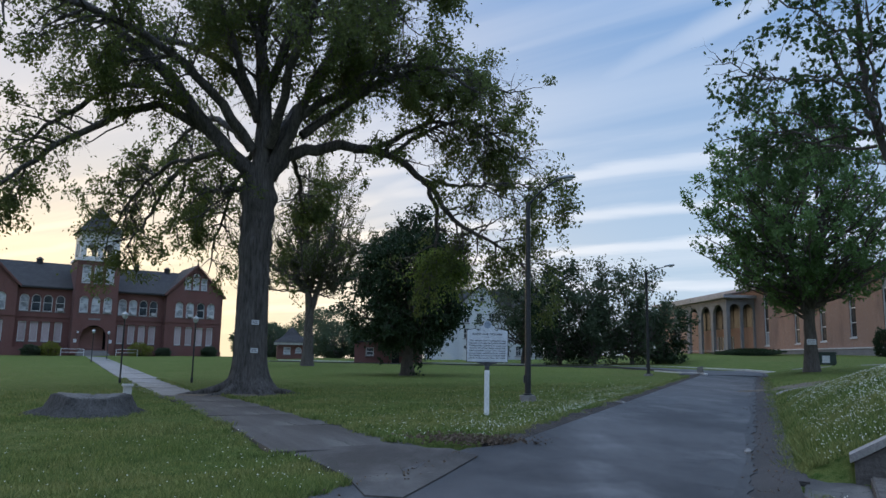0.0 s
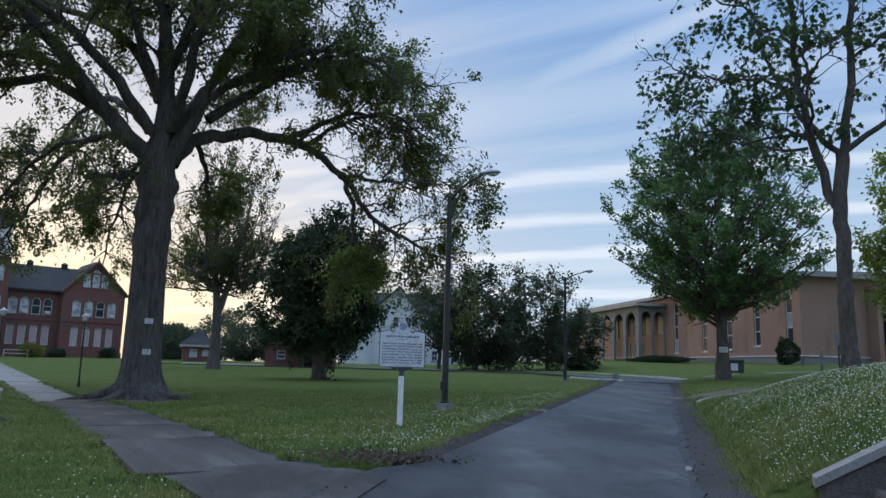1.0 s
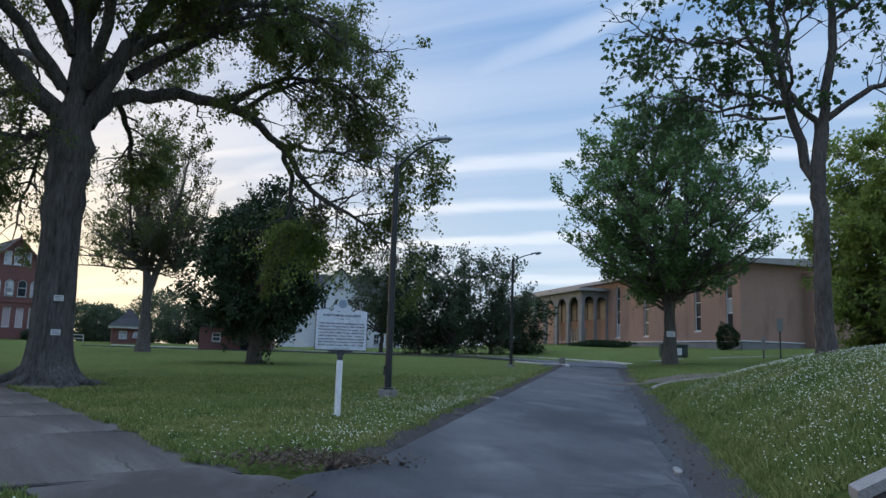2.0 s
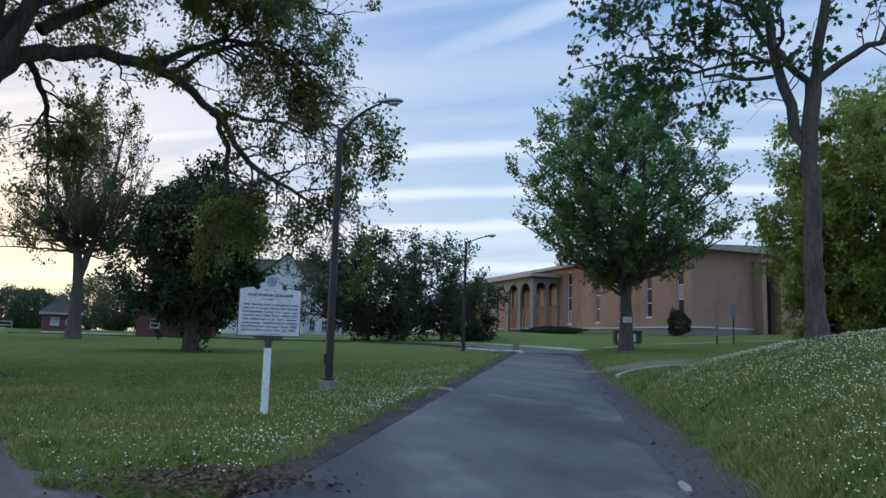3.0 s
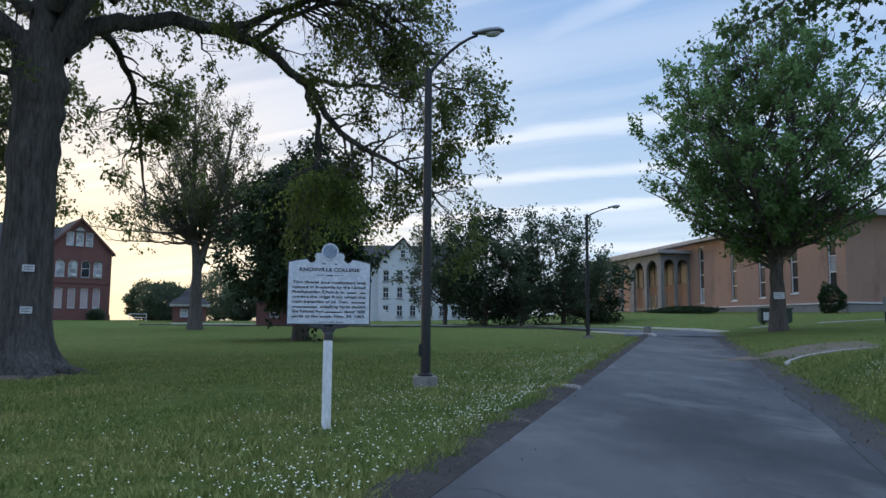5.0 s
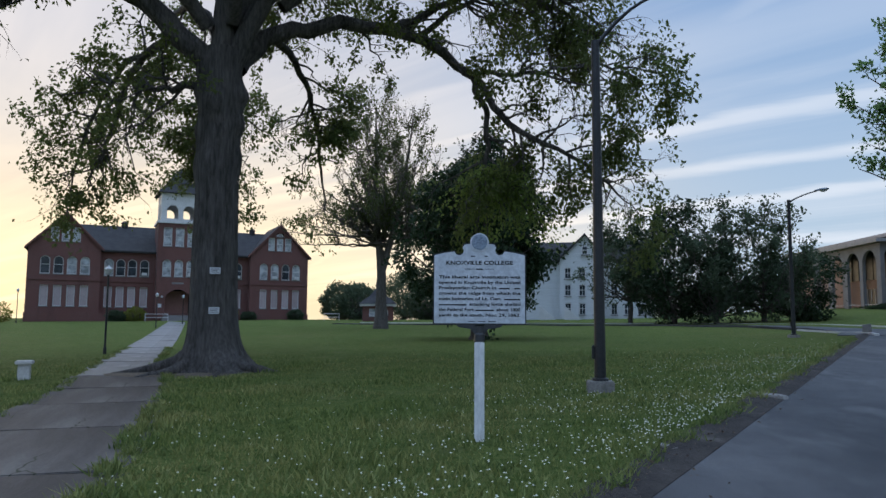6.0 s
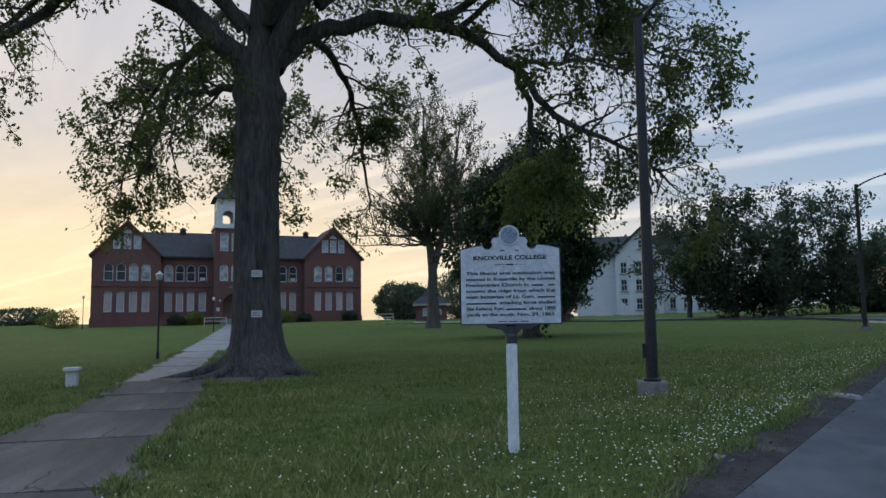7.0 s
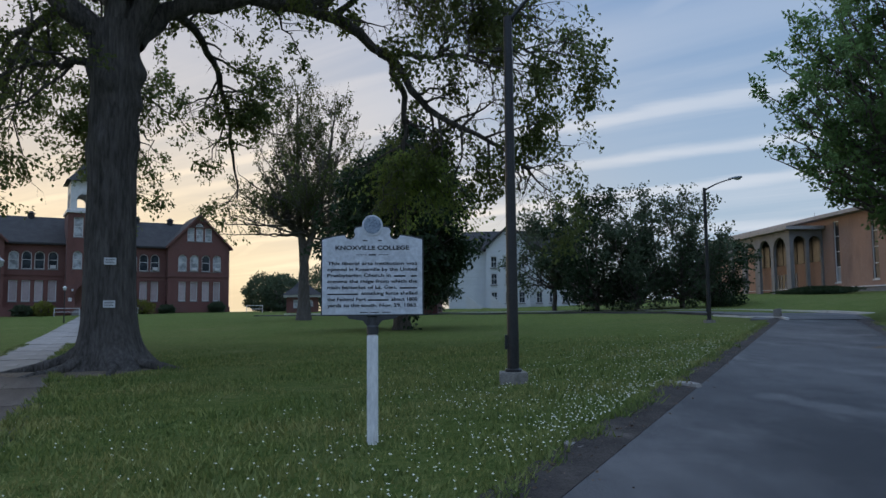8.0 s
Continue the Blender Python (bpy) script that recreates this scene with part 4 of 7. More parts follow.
# tall sparse maple on the bank
tb = (11.66, 18.30, 1.86)
t_limbs = [
    ([(11.67, 18.30, 5.36), (11.43, 18.46, 6.55), (11.14, 18.62, 8.05), (10.96, 18.73, 9.02), (10.93, 18.79, 10.75), (10.82, 18.84, 13.22), (10.82, 19.21, 16.23)], 0.12, 0.035),
    ([(11.71, 18.25, 6.98), (11.91, 18.09, 8.48), (11.97, 18.09, 9.88), (12.17, 17.98, 12.36), (12.27, 17.87, 15.48)], 0.115, 0.035),
    ([(11.73, 18.25, 7.19), (11.41, 18.52, 7.73), (11.14, 19.06, 8.48), (10.98, 19.70, 9.78), (10.77, 20.46, 11.71)], 0.08, 0.025),
    ([(11.84, 18.19, 7.30), (12.81, 17.87, 7.95), (13.89, 17.55, 9.13), (14.97, 17.22, 9.99)], 0.08, 0.025),
    ([(11.20, 18.62, 7.73), (10.81, 18.84, 7.89), (10.45, 19.87, 8.38), (9.84, 20.86, 9.02), (9.00, 22.03, 9.51)], 0.045, 0.015),
    ([(11.09, 18.62, 7.41), (10.53, 19.58, 7.69), (9.91, 20.46, 8.31), (9.26, 21.47, 8.61), (8.55, 22.50, 8.68)], 0.045, 0.015),
    ([(10.96, 18.73, 9.02), (10.65, 19.48, 9.64), (10.15, 20.37, 9.82), (9.34, 21.63, 10.45), (8.63, 22.66, 11.53)], 0.045, 0.015),
    ([(10.93, 18.79, 10.21), (10.45, 19.77, 11.49), (9.68, 20.78, 12.52), (8.82, 21.81, 13.49)], 0.045, 0.015),
    ([(10.98, 18.73, 8.70), (11.41, 18.30, 9.78), (12.06, 17.66, 10.64)], 0.045, 0.015),
    ([(10.87, 18.84, 11.71), (10.30, 20.00, 13.46), (9.52, 21.14, 14.57), (8.73, 22.23, 15.20)], 0.045, 0.015),
    ([(11.95, 18.09, 9.56), (12.92, 17.44, 10.42), (14.00, 16.79, 11.71)], 0.045, 0.015),
    ([(12.17, 17.98, 12.15), (13.13, 18.52, 13.44), (14.21, 19.06, 14.73)], 0.045, 0.015),
    ([(11.20, 18.57, 7.62), (10.77, 17.98, 8.70), (10.60, 17.75, 10.09), (10.38, 17.38, 11.64)], 0.045, 0.015),
    ([(11.20, 18.73, 7.84), (10.44, 19.81, 7.95), (9.80, 21.10, 8.16), (9.37, 22.18, 7.95), (8.93, 23.04, 7.62)], 0.045, 0.015),
    ([(11.09, 18.73, 8.70), (10.66, 20.02, 9.78), (10.12, 21.53, 10.42), (9.69, 22.82, 10.21)], 0.045, 0.015),
]
tall = tree("bank_maple_tree", "tall forked maple with sparse broad leaves on the clover bank", tb,
    [([(11.68, 18.30, 1.70), (11.63, 18.30, 3.53), (11.66, 18.30, 6.17), (11.73, 18.25, 7.30)], 0.195, 0.16)], t_limbs,
    [dict(per_metre=3.6, length=1.5, rad=0.018, start=0.12, spread_=0.9, up=0.15, droop=0.1, n=5, sides=4),
     dict(per_metre=3.4, length=0.55, rad=0.006, start=0.2, spread_=1.0, up=0.1, droop=0.1, n=3, sides=3)],
    dict(count=7.5, jitter=0.09, size=0.145, droop=0.8, clump=3.4), M_BARK2, M_LEAF_BANK, 8, lobed=True, flare=0.14)

# big light green tree behind the bank
rng = np.random.default_rng(31)
rb = (46.0, 49.5, float(land(46.0, 49.5)) - 0.1)
ridge_t = tree("broad_green_tree", "broad dense tree in fresh yellow-green leaf behind the bank", rb,
    [([rb, (45.9, 49.5, 7), (45.8, 49.6, 11), (45.8, 49.6, 15)], 0.45, 0.08)], wild_limbs(rb, 19.0, 8.6, 92, 1.2, rng, 0.8, 0.15, 0.42),
    [dict(per_metre=2.0, length=2.2, rad=0.06, start=0.25, spread_=0.85, up=0.15, droop=0.1, n=5, sides=4),
     dict(per_metre=2.4, length=1.1, rad=0.02, start=0.2, spread_=1.0, up=0.1, droop=0.1, n=3, sides=3)],
    dict(count=24, jitter=0.26, size=0.36, droop=0.4, clump=1.7), M_BARK2, M_LEAF_LIGHT, 9, flare=0.2)

# feathery tree before the hall: two upright leaders brushed with short twigs, long half-bare boughs low on the sides
bb = (-13.5, 77.2, 1.0)
rng = np.random.default_rng(41)
lt = wild_limbs((-14.2, 77.2, 1.0), 21.0, 3.3, 44, 9.5, rng, 1.6, 0.10, 0.25) + wild_limbs((-11.2, 77.4, 1.0), 20.2, 3.5, 40, 9.5, rng, 1.6, 0.10, 0.28)
for k in range(34):
    a = k * 2.399
    r = rng.uniform(5.5, 9.2)
    z0 = rng.uniform(8.4, 11.0)
    z1 = z0 + r * rng.uniform(0.0, 0.7)
    cx, cy = -13.2 + r * math.cos(a), 77.2 + r * math.sin(a)
    lt.append(([(-13.2, 77.2, z0), (-13.2 + 0.55 * r * math.cos(a), 77.2 + 0.55 * r * math.sin(a), z0 + (z1 - z0) * 0.45), (cx, cy, z1)], 0.11, 0.03))
feather = tree("feathery_tree", "tall twin-stemmed tree with thin upright twigs and sparse leaf", bb,
    [([(-13.5, 77.2, 0.8), (-13.5, 77.2, 4.2), (-13.6, 77.2, 7.6), (-14.1, 77.2, 12), (-14.2, 77.2, 21.5)], 0.54, 0.05),
     ([(-13.5, 77.2, 6.2), (-12.6, 77.3, 9.5), (-11.6, 77.4, 14), (-10.7, 77.4, 20.6)], 0.36, 0.05)], lt,
    [dict(per_metre=1.5, length=1.9, rad=0.05, start=0.15, spread_=0.6, up=0.75, n=5, sides=4),
     dict(per_metre=2.0, length=1.15, rad=0.026, start=0.2, spread_=0.7, up=0.75, n=4, sides=3)],
    dict(count=10, jitter=0.13, size=0.22, droop=-0.3, clump=1.5, gap=0.40), M_BARK2, M_LEAF_FEATHER, 12, flare=0.25)

# dark broad evergreen on the lawn
eb = (-2.3, 54.7, 0.62)
rng = np.random.default_rng(51)
ever = tree("evergreen_tree", "dense dark evergreen magnolia with low spreading crown", eb,
    [([(-2.3, 54.7, 0.5), (-2.25, 54.7, 3), (-2.1, 54.7, 7), (-1.5, 54.7, 11.9)], 0.42, 0.05)], wild_limbs(eb, 10.4, 4.3, 84, 3.0, rng, 0.5, 0.10, 0.28) + wild_limbs((-1.7, 54.7, 0.62), 11.9, 1.6, 8, 9.6, rng, 1.2, 0.05, 0.3),
    [dict(per_metre=2.4, length=1.4, rad=0.04, start=0.2, spread_=0.9, up=0.05, droop=0.08, n=4, sides=4),
     dict(per_metre=2.4, length=0.8, rad=0.016, start=0.2, spread_=1.0, up=0.05, droop=0.08, n=3, sides=3)],
    dict(count=20, jitter=0.2, size=0.30, droop=0.5, clump=1.8, gap=0.25), M_BARK2, M_LEAF_DARK, 14, flare=0.3)


# the row of trees by the white house
def row_tree(name, label, x, y, height, width, seed, first, mat, leaf=0.34, cnt=6.0, n=40, lean=1.15, peak=0.5):
    rng = np.random.default_rng(seed)
    z = float(land(x, y)) - 0.1
    return tree(name, label, (x, y, z), [([(x, y, z), (x + 0.1, y, z + height * 0.35), (x, y, z + height * 0.62)], 0.26, 0.07)],
        wild_limbs((x, y, z), height, width, n, first, rng, lean, 0.10, peak),
        [dict(per_metre=1.8, length=1.6, rad=0.045, start=0.25, spread_=0.9, up=0.15, droop=0.05, n=4, sides=3),
         dict(per_metre=2.2, length=0.9, rad=0.018, start=0.2, spread_=1.0, up=0.1, droop=0.05, n=3, sides=3)],
        dict(count=cnt * 2.4, jitter=0.26, size=leaf, droop=0.3, clump=1.7), M_BARK2, mat, seed, "trees by the white house")


row_tree("garden_tree", "open dark tree in front of the white house", 9.9, 88.0, 11.2, 4.6, 61, 3.0, M_LEAF_FAR, cnt=5.0)
row_tree("garden_tree", "dense dark rounded tree", 13.6, 84.0, 11.2, 4.4, 62, 0.8, M_LEAF_DARK, cnt=8, n=50, lean=0.9)
row_tree("garden_tree", "open dark tree with sky between its leaves", 17.0, 82.0, 10.8, 4.2, 63, 0.9, M_LEAF_FAR, cnt=5.5)
row_tree("garden_tree", "open dark tree with sky between its leaves", 21.2, 82.0, 10.6, 4.3, 64, 1.2, M_LEAF_FAR, cnt=4.5)
row_tree("garden_tree", "low dense dark tree by the brick building", 25.2, 86.0, 6.4, 3.6, 65, 0.5, M_LEAF_DARK, cnt=7, n=40, lean=0.7)
row_tree("garden_tree", "dark leafy tree behind the evergreen", -4.2, 92.0, 11.5, 4.6, 66, 1.2, M_LEAF_FAR, cnt=6)


# ---- materials of the buildings and small things ----
M_RED = brick_material("red_brick", (0.112, 0.046, 0.039), (0.152, 0.062, 0.051), (0.14, 0.095, 0.085), stain=(0.085, 0.036, 0.031))
M_TAN = brick_material("orange_tan_brick", (0.235, 0.136, 0.098), (0.315, 0.186, 0.132), (0.30, 0.235, 0.195), stain=(0.180, 0.108, 0.082))
M_SLATE = plain("dark_slate_roof", (0.026, 0.025, 0.026), (0.052, 0.050, 0.050), 1.2, 14, 0.8, 0.5, 0.02)
M_TRIM = plain("aged_white_trim", (0.46, 0.45, 0.45), (0.60, 0.59, 0.58), 2, 20, 0.7, 0.1)
M_BOARD = plain("pale_painted_board", (0.34, 0.28, 0.28), (0.43, 0.36, 0.36), 1.5, 14, 0.8, 0.15, vary=0.1)
M_GLASS = glass_material("dark_window_glass")
# pale tint paints the sky's reflection into the whitish panes
M_PALE_GLASS = glass_material("window_pale_sky_reflection", (0.20, 0.21, 0.22), 0.15)
# dull glass of slits and doors; also the porch panel that paints shade
M_GLASS_AND_SHADE = glass_material("dull_glazing_and_porch_shade", (0.016, 0.016, 0.018), 0.35)
M_GLASS_AND_SHADE.node_tree.nodes["Principled BSDF"].inputs["Specular IOR Level"].default_value = 0.16
M_SPANDREL = plain("grey_spandrel_panel", (0.20, 0.20, 0.205), (0.30, 0.30, 0.30), 1.5, 14, 0.7, 0.1)
M_SIDING = plain("white_clapboard", (0.46, 0.47, 0.48), (0.58, 0.59, 0.60), 1.0, 9, 0.7, 0.2, stretch=(0.1, 0.1, 8))
M_STONE = plain("grey_precast_stone", (0.155, 0.148, 0.145), (0.225, 0.213, 0.206), 1.2, 16, 0.85, 0.2)
# near-black: dark doors, and the shade of unlit rooms put into colour
M_DARK = plain("dark_door_and_room_shade", (0.015, 0.014, 0.014), (0.03, 0.028, 0.028), 2, 10, 0.9, 0)
M_BLACK = plain("black_painted_steel", (0.012, 0.013, 0.015), (0.028, 0.029, 0.032), 3, 25, 0.45, 0.1, metal=0.3)
M_LAMP_HEAD = plain("grey_cast_lamp_head", (0.16, 0.17, 0.18), (0.23, 0.24, 0.25), 5, 30, 0.5, 0.1, metal=0.5)
M_LENS = plain("frosted_lamp_lens", (0.45, 0.47, 0.48), (0.56, 0.57, 0.58), 9, 40, 0.25, 0)
M_SIGN = plain("silver_white_sign_enamel", (0.42, 0.45, 0.49), (0.54, 0.57, 0.61), 2.5, 22, 0.5, 0.1, stain=(0.36, 0.38, 0.40))
M_SIGN_EDGE = plain("black_sign_edge", (0.02, 0.022, 0.025), (0.04, 0.042, 0.046), 6, 30, 0.5, 0.1)
M_INK = plain("black_sign_lettering", (0.022, 0.024, 0.03), (0.05, 0.052, 0.06), 20, 60, 0.6, 0)
M_SEAL = plain("blue_grey_seal", (0.06, 0.10, 0.17), (0.32, 0.38, 0.44), 38, 70, 0.5, 0.5, 0.004)
M_POST = plain("chipped_white_post_paint", (0.60, 0.61, 0.62), (0.72, 0.72, 0.72), 5, 30, 0.7, 0.3, stain=(0.40, 0.38, 0.35), stretch=(1, 1, 0.3))
M_STUMP = plain("grey_dead_wood", (0.030, 0.028, 0.027), (0.125, 0.117, 0.110), 3, 20, 0.95, 1.0, 0.04, stretch=(1, 1, 0.3))
M_BLOCK = plain("white_stone_block", (0.44, 0.42, 0.40), (0.58, 0.56, 0.53), 4, 25, 0.85, 0.3)
M_PAPER = plain("white_notice_paper", (0.42, 0.43, 0.45), (0.56, 0.57, 0.58), 6, 40, 0.7, 0)
M_GREENBIN = plain("dark_green_plastic", (0.012, 0.028, 0.022), (0.022, 0.042, 0.034), 4, 30, 0.5, 0.1)
M_SHRUB = leaf_material("yellow_green_shrub_leaf", (0.10, 0.12, 0.02), (0.22, 0.22, 0.05), 0.35)
M_ROOFEDGE = plain("weathered_roof_fascia", (0.20, 0.185, 0.18), (0.29, 0.27, 0.26), 1, 12, 0.7, 0.1)
M_PINK = plain("pink_faded_paint", (0.30, 0.16, 0.14), (0.40, 0.22, 0.19), 1.2, 10, 0.85, 0.2)


def wall_with_openings(bm, u0, u1, z0, z1, y0, y1, holes):
    """A thick wall from y0 to y1 with holes (a, b, low, high, arched) that go through it."""
    us = sorted({u0, u1, *[h[0] for h in holes], *[h[1] for h in holes]})
    zs = sorted({z0, z1, *[h[2] for h in holes], *[h[3] for h in holes]})
    us, zs = [u for u in us if u0 <= u <= u1], [z for z in zs if z0 <= z <= z1]
    open_ = lambda i, k: any(h[0] <= us[i] + 1e-6 and us[i + 1] <= h[1] + 1e-6 and h[2] <= zs[k] + 1e-6 and zs[k + 1] <= h[3] + 1e-6 for h in holes)
    for i in range(len(us) - 1):
        k = 0
        while k < len(zs) - 1:
            if open_(i, k):
                k += 1; continue
            e = k
            while e < len(zs) - 1 and not open_(i, e): e += 1
            box(bm, us[i], us[i + 1], y0, y1, zs[k], zs[e])
            k = e
    for a, b, lo, hi, arched in holes:
        if not arched: continue
        r, c = (b - a) / 2, (a + b) / 2
        n = 8
        for side in (-1, 1):
            pts = [(c + side * r * math.cos(t), hi - r + r * math.sin(t)) for t in [k / n * math.pi / 2 for k in range(n + 1)]]
            for p, q in zip(pts, pts[1:]):
                prism(bm, [p, (p[0], hi), (q[0], hi), q] if abs(q[1] - hi) > 1e-6 else [p, (p[0], hi), q], y0, y1)


def window(parent, c, lo, hi, w, y, arched=True, pane=None, board=False, bars=1, trim=None):
    """One window: frame with rails, pane and sill, set into its opening."""
    trim = trim or M_TRIM
    a, b = c - w / 2, c + w / 2
    r = w / 2
    def head(x, inset):
        rr = r - inset
        if not arched: return hi - inset
        return hi - r + math.sqrt(max(0, rr * rr - (x - c) ** 2))
    def outline(inset):
        pts = [(a + inset, lo + inset)]
        if arched:
            pts += [(c - (r - inset) * math.cos(t), hi - r + (r - inset) * math.sin(t)) for t in [k / 10 * math.pi for k in range(11)]]
        else:
            pts += [(a + inset, hi - inset), (b - inset, hi - inset)]
        return pts + [(b - inset, lo + inset)]
    bm = bmesh.new()
    o, i_ = outline(0.0), outline(0.10)
    n = len(o)
    for k in range(n):
        j = (k + 1) % n
        quad = [o[k], o[j], i_[j], i_[k]]
        f = [bm.verts.new((x, y, z)) for x, z in quad]
        g = [bm.verts.new((x, y + 0.12, z)) for x, z in quad]
        bm.faces.new(f)
        for m in range(4): bm.faces.new((f[m], g[m], g[(m + 1) % 4], f[(m + 1) % 4]))
    if not board:
        mid = lo + (hi - lo) * 0.52
        box(bm, a + 0.1, b - 0.1, y + 0.01, y + 0.1, mid - 0.04, mid + 0.04)
        if bars > 1:
            box(bm, c - 0.025, c + 0.025, y + 0.015, y + 0.09, lo + 0.1, hi - 0.1)
    win = part("window", bm, trim, parent)
    bm = bmesh.new()
    prism(bm, outline(0.08), y + 0.07, y + 0.09)
    part("board" if board else "pane", bm, M_BOARD if board else (pane or M_GLASS), win)
    part("sill", box_bm(a - 0.08, b + 0.08, y - 0.22, y + 0.1, lo - 0.12, lo), M_STONE, win)
    return win


# ---- the old red brick hall ----
HALL = pose(-66.3, 98.8, 1.75, 0, 0, math.degrees(math.atan2(0.558, 0.830)))
hall = thing("brick_hall", "old red brick school hall with slate roofs and white belfry tower", "building", HALL)
rng = np.random.default_rng(77)
H0 = 0.0
EAVE, RIDGE = 9.65, 13.8
up_lo, up_hi, dn_lo, dn_hi = 6.05, 8.45, 1.75, 4.55


def hall_bay(name, u0, u1, y, depth, windows, top=EAVE):
    holes = []
    for c in windows:
        holes += [(c - 0.6, c + 0.6, up_lo, up_hi, True), (c - 0.50, c + 0.50, dn_lo, dn_hi, False)]
    bm = bmesh.new()
    wall_with_openings(bm, u0, u1, H0, top, y, y + 0.45, holes)
    w = part(name, bm, M_RED, hall)
    for c in windows:
        window(hall, c, up_lo, up_hi, 1.2, y + 0.16, True, M_PALE_GLASS if rng.random() < 0.45 else M_GLASS)
        window(hall, c, dn_lo, dn_hi, 1.0, y + 0.16, False, board=True)
    return w


wing_l, wing_r = [2.1, 3.7, 5.3, 6.9], [31.0, 32.65, 34.3, 35.9]
hall_bay("wall", 0.0, 8.8, 0.0, 8, wing_l)
hall_bay("wall", 29.0, 37.7, 0.0, 8, wing_r)
hall_bay("wall", 8.8, 16.0, 1.6, 8, [9.9, 11.4, 12.9, 14.5])
hall_bay("wall", 21.8, 29.0, 1.6, 8, [23.0, 24.5, 26.0, 27.5])
bm = bmesh.new()
for u0, u1, y0, y1 in ((0, 0.45, 0.45, 15), (37.25, 37.7, 0.45, 15), (8.35, 8.8, 0.45, 1.6), (29.0, 29.45, 0.45, 1.6), (0.45, 37.25, 14.55, 15)):
    box(bm, u0, u1, y0, y1, H0, EAVE)
part("wall", bm, M_RED, hall, "plain red brick end and return walls")
# solid block whose near-black colour stands in for unlit rooms
bm = bmesh.new()
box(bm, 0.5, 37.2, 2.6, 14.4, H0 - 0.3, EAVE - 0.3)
part("inside", bm, M_DARK, hall, "near-black block painting the unlit rooms behind the windows")
bm = bmesh.new()
box(bm, -0.12, 37.82, -0.12, 15.1, H0 - 0.6, H0 + 0.9)
part("plinth", bm, M_RED, hall, "red brick plinth")
for a, b, y in ((0.0, 8.8, 0), (29.0, 37.7, 0), (8.8, 16.0, 1.6), (21.8, 29.0, 1.6)):
    part("string_course", box_bm(a, b, y - 0.10, y, 5.2, 5.45), M_RED, hall)


def gable(u0, u1, triple):
    mid, peak = (u0 + u1) / 2, 14.1
    slope = lambda u: EAVE + (peak - EAVE) * (1 - abs(u - mid) / ((u1 - u0) / 2))
    bm = bmesh.new()
    holes = [(c - 0.5, c + 0.5, 10.45, 12.4, False) for c in triple] + [(mid - 0.55, mid + 0.55, 12.62, 13.1, False)]
    us = sorted({u0, mid, u1, *[h[0] for h in holes], *[h[1] for h in holes]})
    for a, b in zip(us, us[1:]):
        cuts = sorted([(h[2], h[3]) for h in holes if h[0] <= a + 1e-6 and b <= h[1] + 1e-6])
        z = EAVE
        for lo, hi in cuts:
            prism(bm, [(a, z), (b, z), (b, lo), (a, lo)], 0.0, 0.45)
            z = hi
        tops = [(b, slope(b)), (a, slope(a))]
        tops = [t for t in tops if t[1] > z + 1e-4]
        if tops: prism(bm, [(a, z), (b, z)] + tops, 0.0, 0.45)
    part("gable", bm, M_RED, hall)
    for c in triple: window(hall, c, 10.45, 12.4, 1.0, 0.14, False, M_PALE_GLASS)
    window(hall, mid, 12.62, 13.1, 1.1, 0.14, True, M_PALE_GLASS)
    bm = bmesh.new()
    for s in (-1, 1):
        e = u0 - 0.35 if s < 0 else u1 + 0.35
        ez = EAVE - 0.35
        prism(bm, [(mid, peak + 0.06), (mid, peak + 0.34), (e, ez + 0.24), (e, ez)], -0.35, 9.0)
    part("roof", bm, M_SLATE, hall)
    bm = bmesh.new()
    for s in (-1, 1):
        e = u0 - 0.4 if s < 0 else u1 + 0.4
        prism(bm, [(mid, peak + 0.0), (mid, peak + 0.38), (e, EAVE - 0.1), (e, EAVE - 0.45)], -0.42, -0.352)
    part("verge_board", bm, M_RED, hall, "weathered red verge boards")
    bm = bmesh.new()
    lathe(bm, [(0.16, peak + 0.3), (0.1, peak + 0.6), (0.02, peak + 0.95)], 8, mid, -0.3)
    part("finial", bm, M_SLATE, hall)


gable(0.0, 8.8, [3.1, 4.4, 5.7])
gable(29.0, 37.7, [32.1, 33.35, 34.6])
bm = bmesh.new()
r0, r1, e0, e1, yb, yr, yf = 3.2, 34.5, -0.4, 38.1, 15.5, 8.0, 1.1
ez = EAVE - 0.05
vs = [bm.verts.new(c) for c in ((e0, yf, ez), (e1, yf, ez), (e1, yb, ez), (e0, yb, ez), (r0, yr, RIDGE), (r1, yr, RIDGE), (e0, yf, ez - 0.25), (e1, yf, ez - 0.25), (e1, yb, ez - 0.25), (e0, yb, ez - 0.25))]
for f in ((0, 1, 5, 4), (1, 2, 5), (2, 3, 4, 5), (3, 0, 4), (6, 7, 1, 0), (7, 8, 2, 1), (8, 9, 3, 2), (9, 6, 0, 3), (9, 8, 7, 6)):
    bm.faces.new([vs[i] for i in f])
part("roof", bm, M_SLATE, hall, "long dark slate roof")
for u in (11.9, 25.8, 30.6):
    bm = bmesh.new()
    lathe(bm, [(0.45, RIDGE - 0.4), (0.45, RIDGE + 0.35), (0.6, RIDGE + 0.4), (0.15, RIDGE + 0.75)], 10, u, 7.8)
    part("roof_vent", bm, M_SLATE, hall, smooth=False)
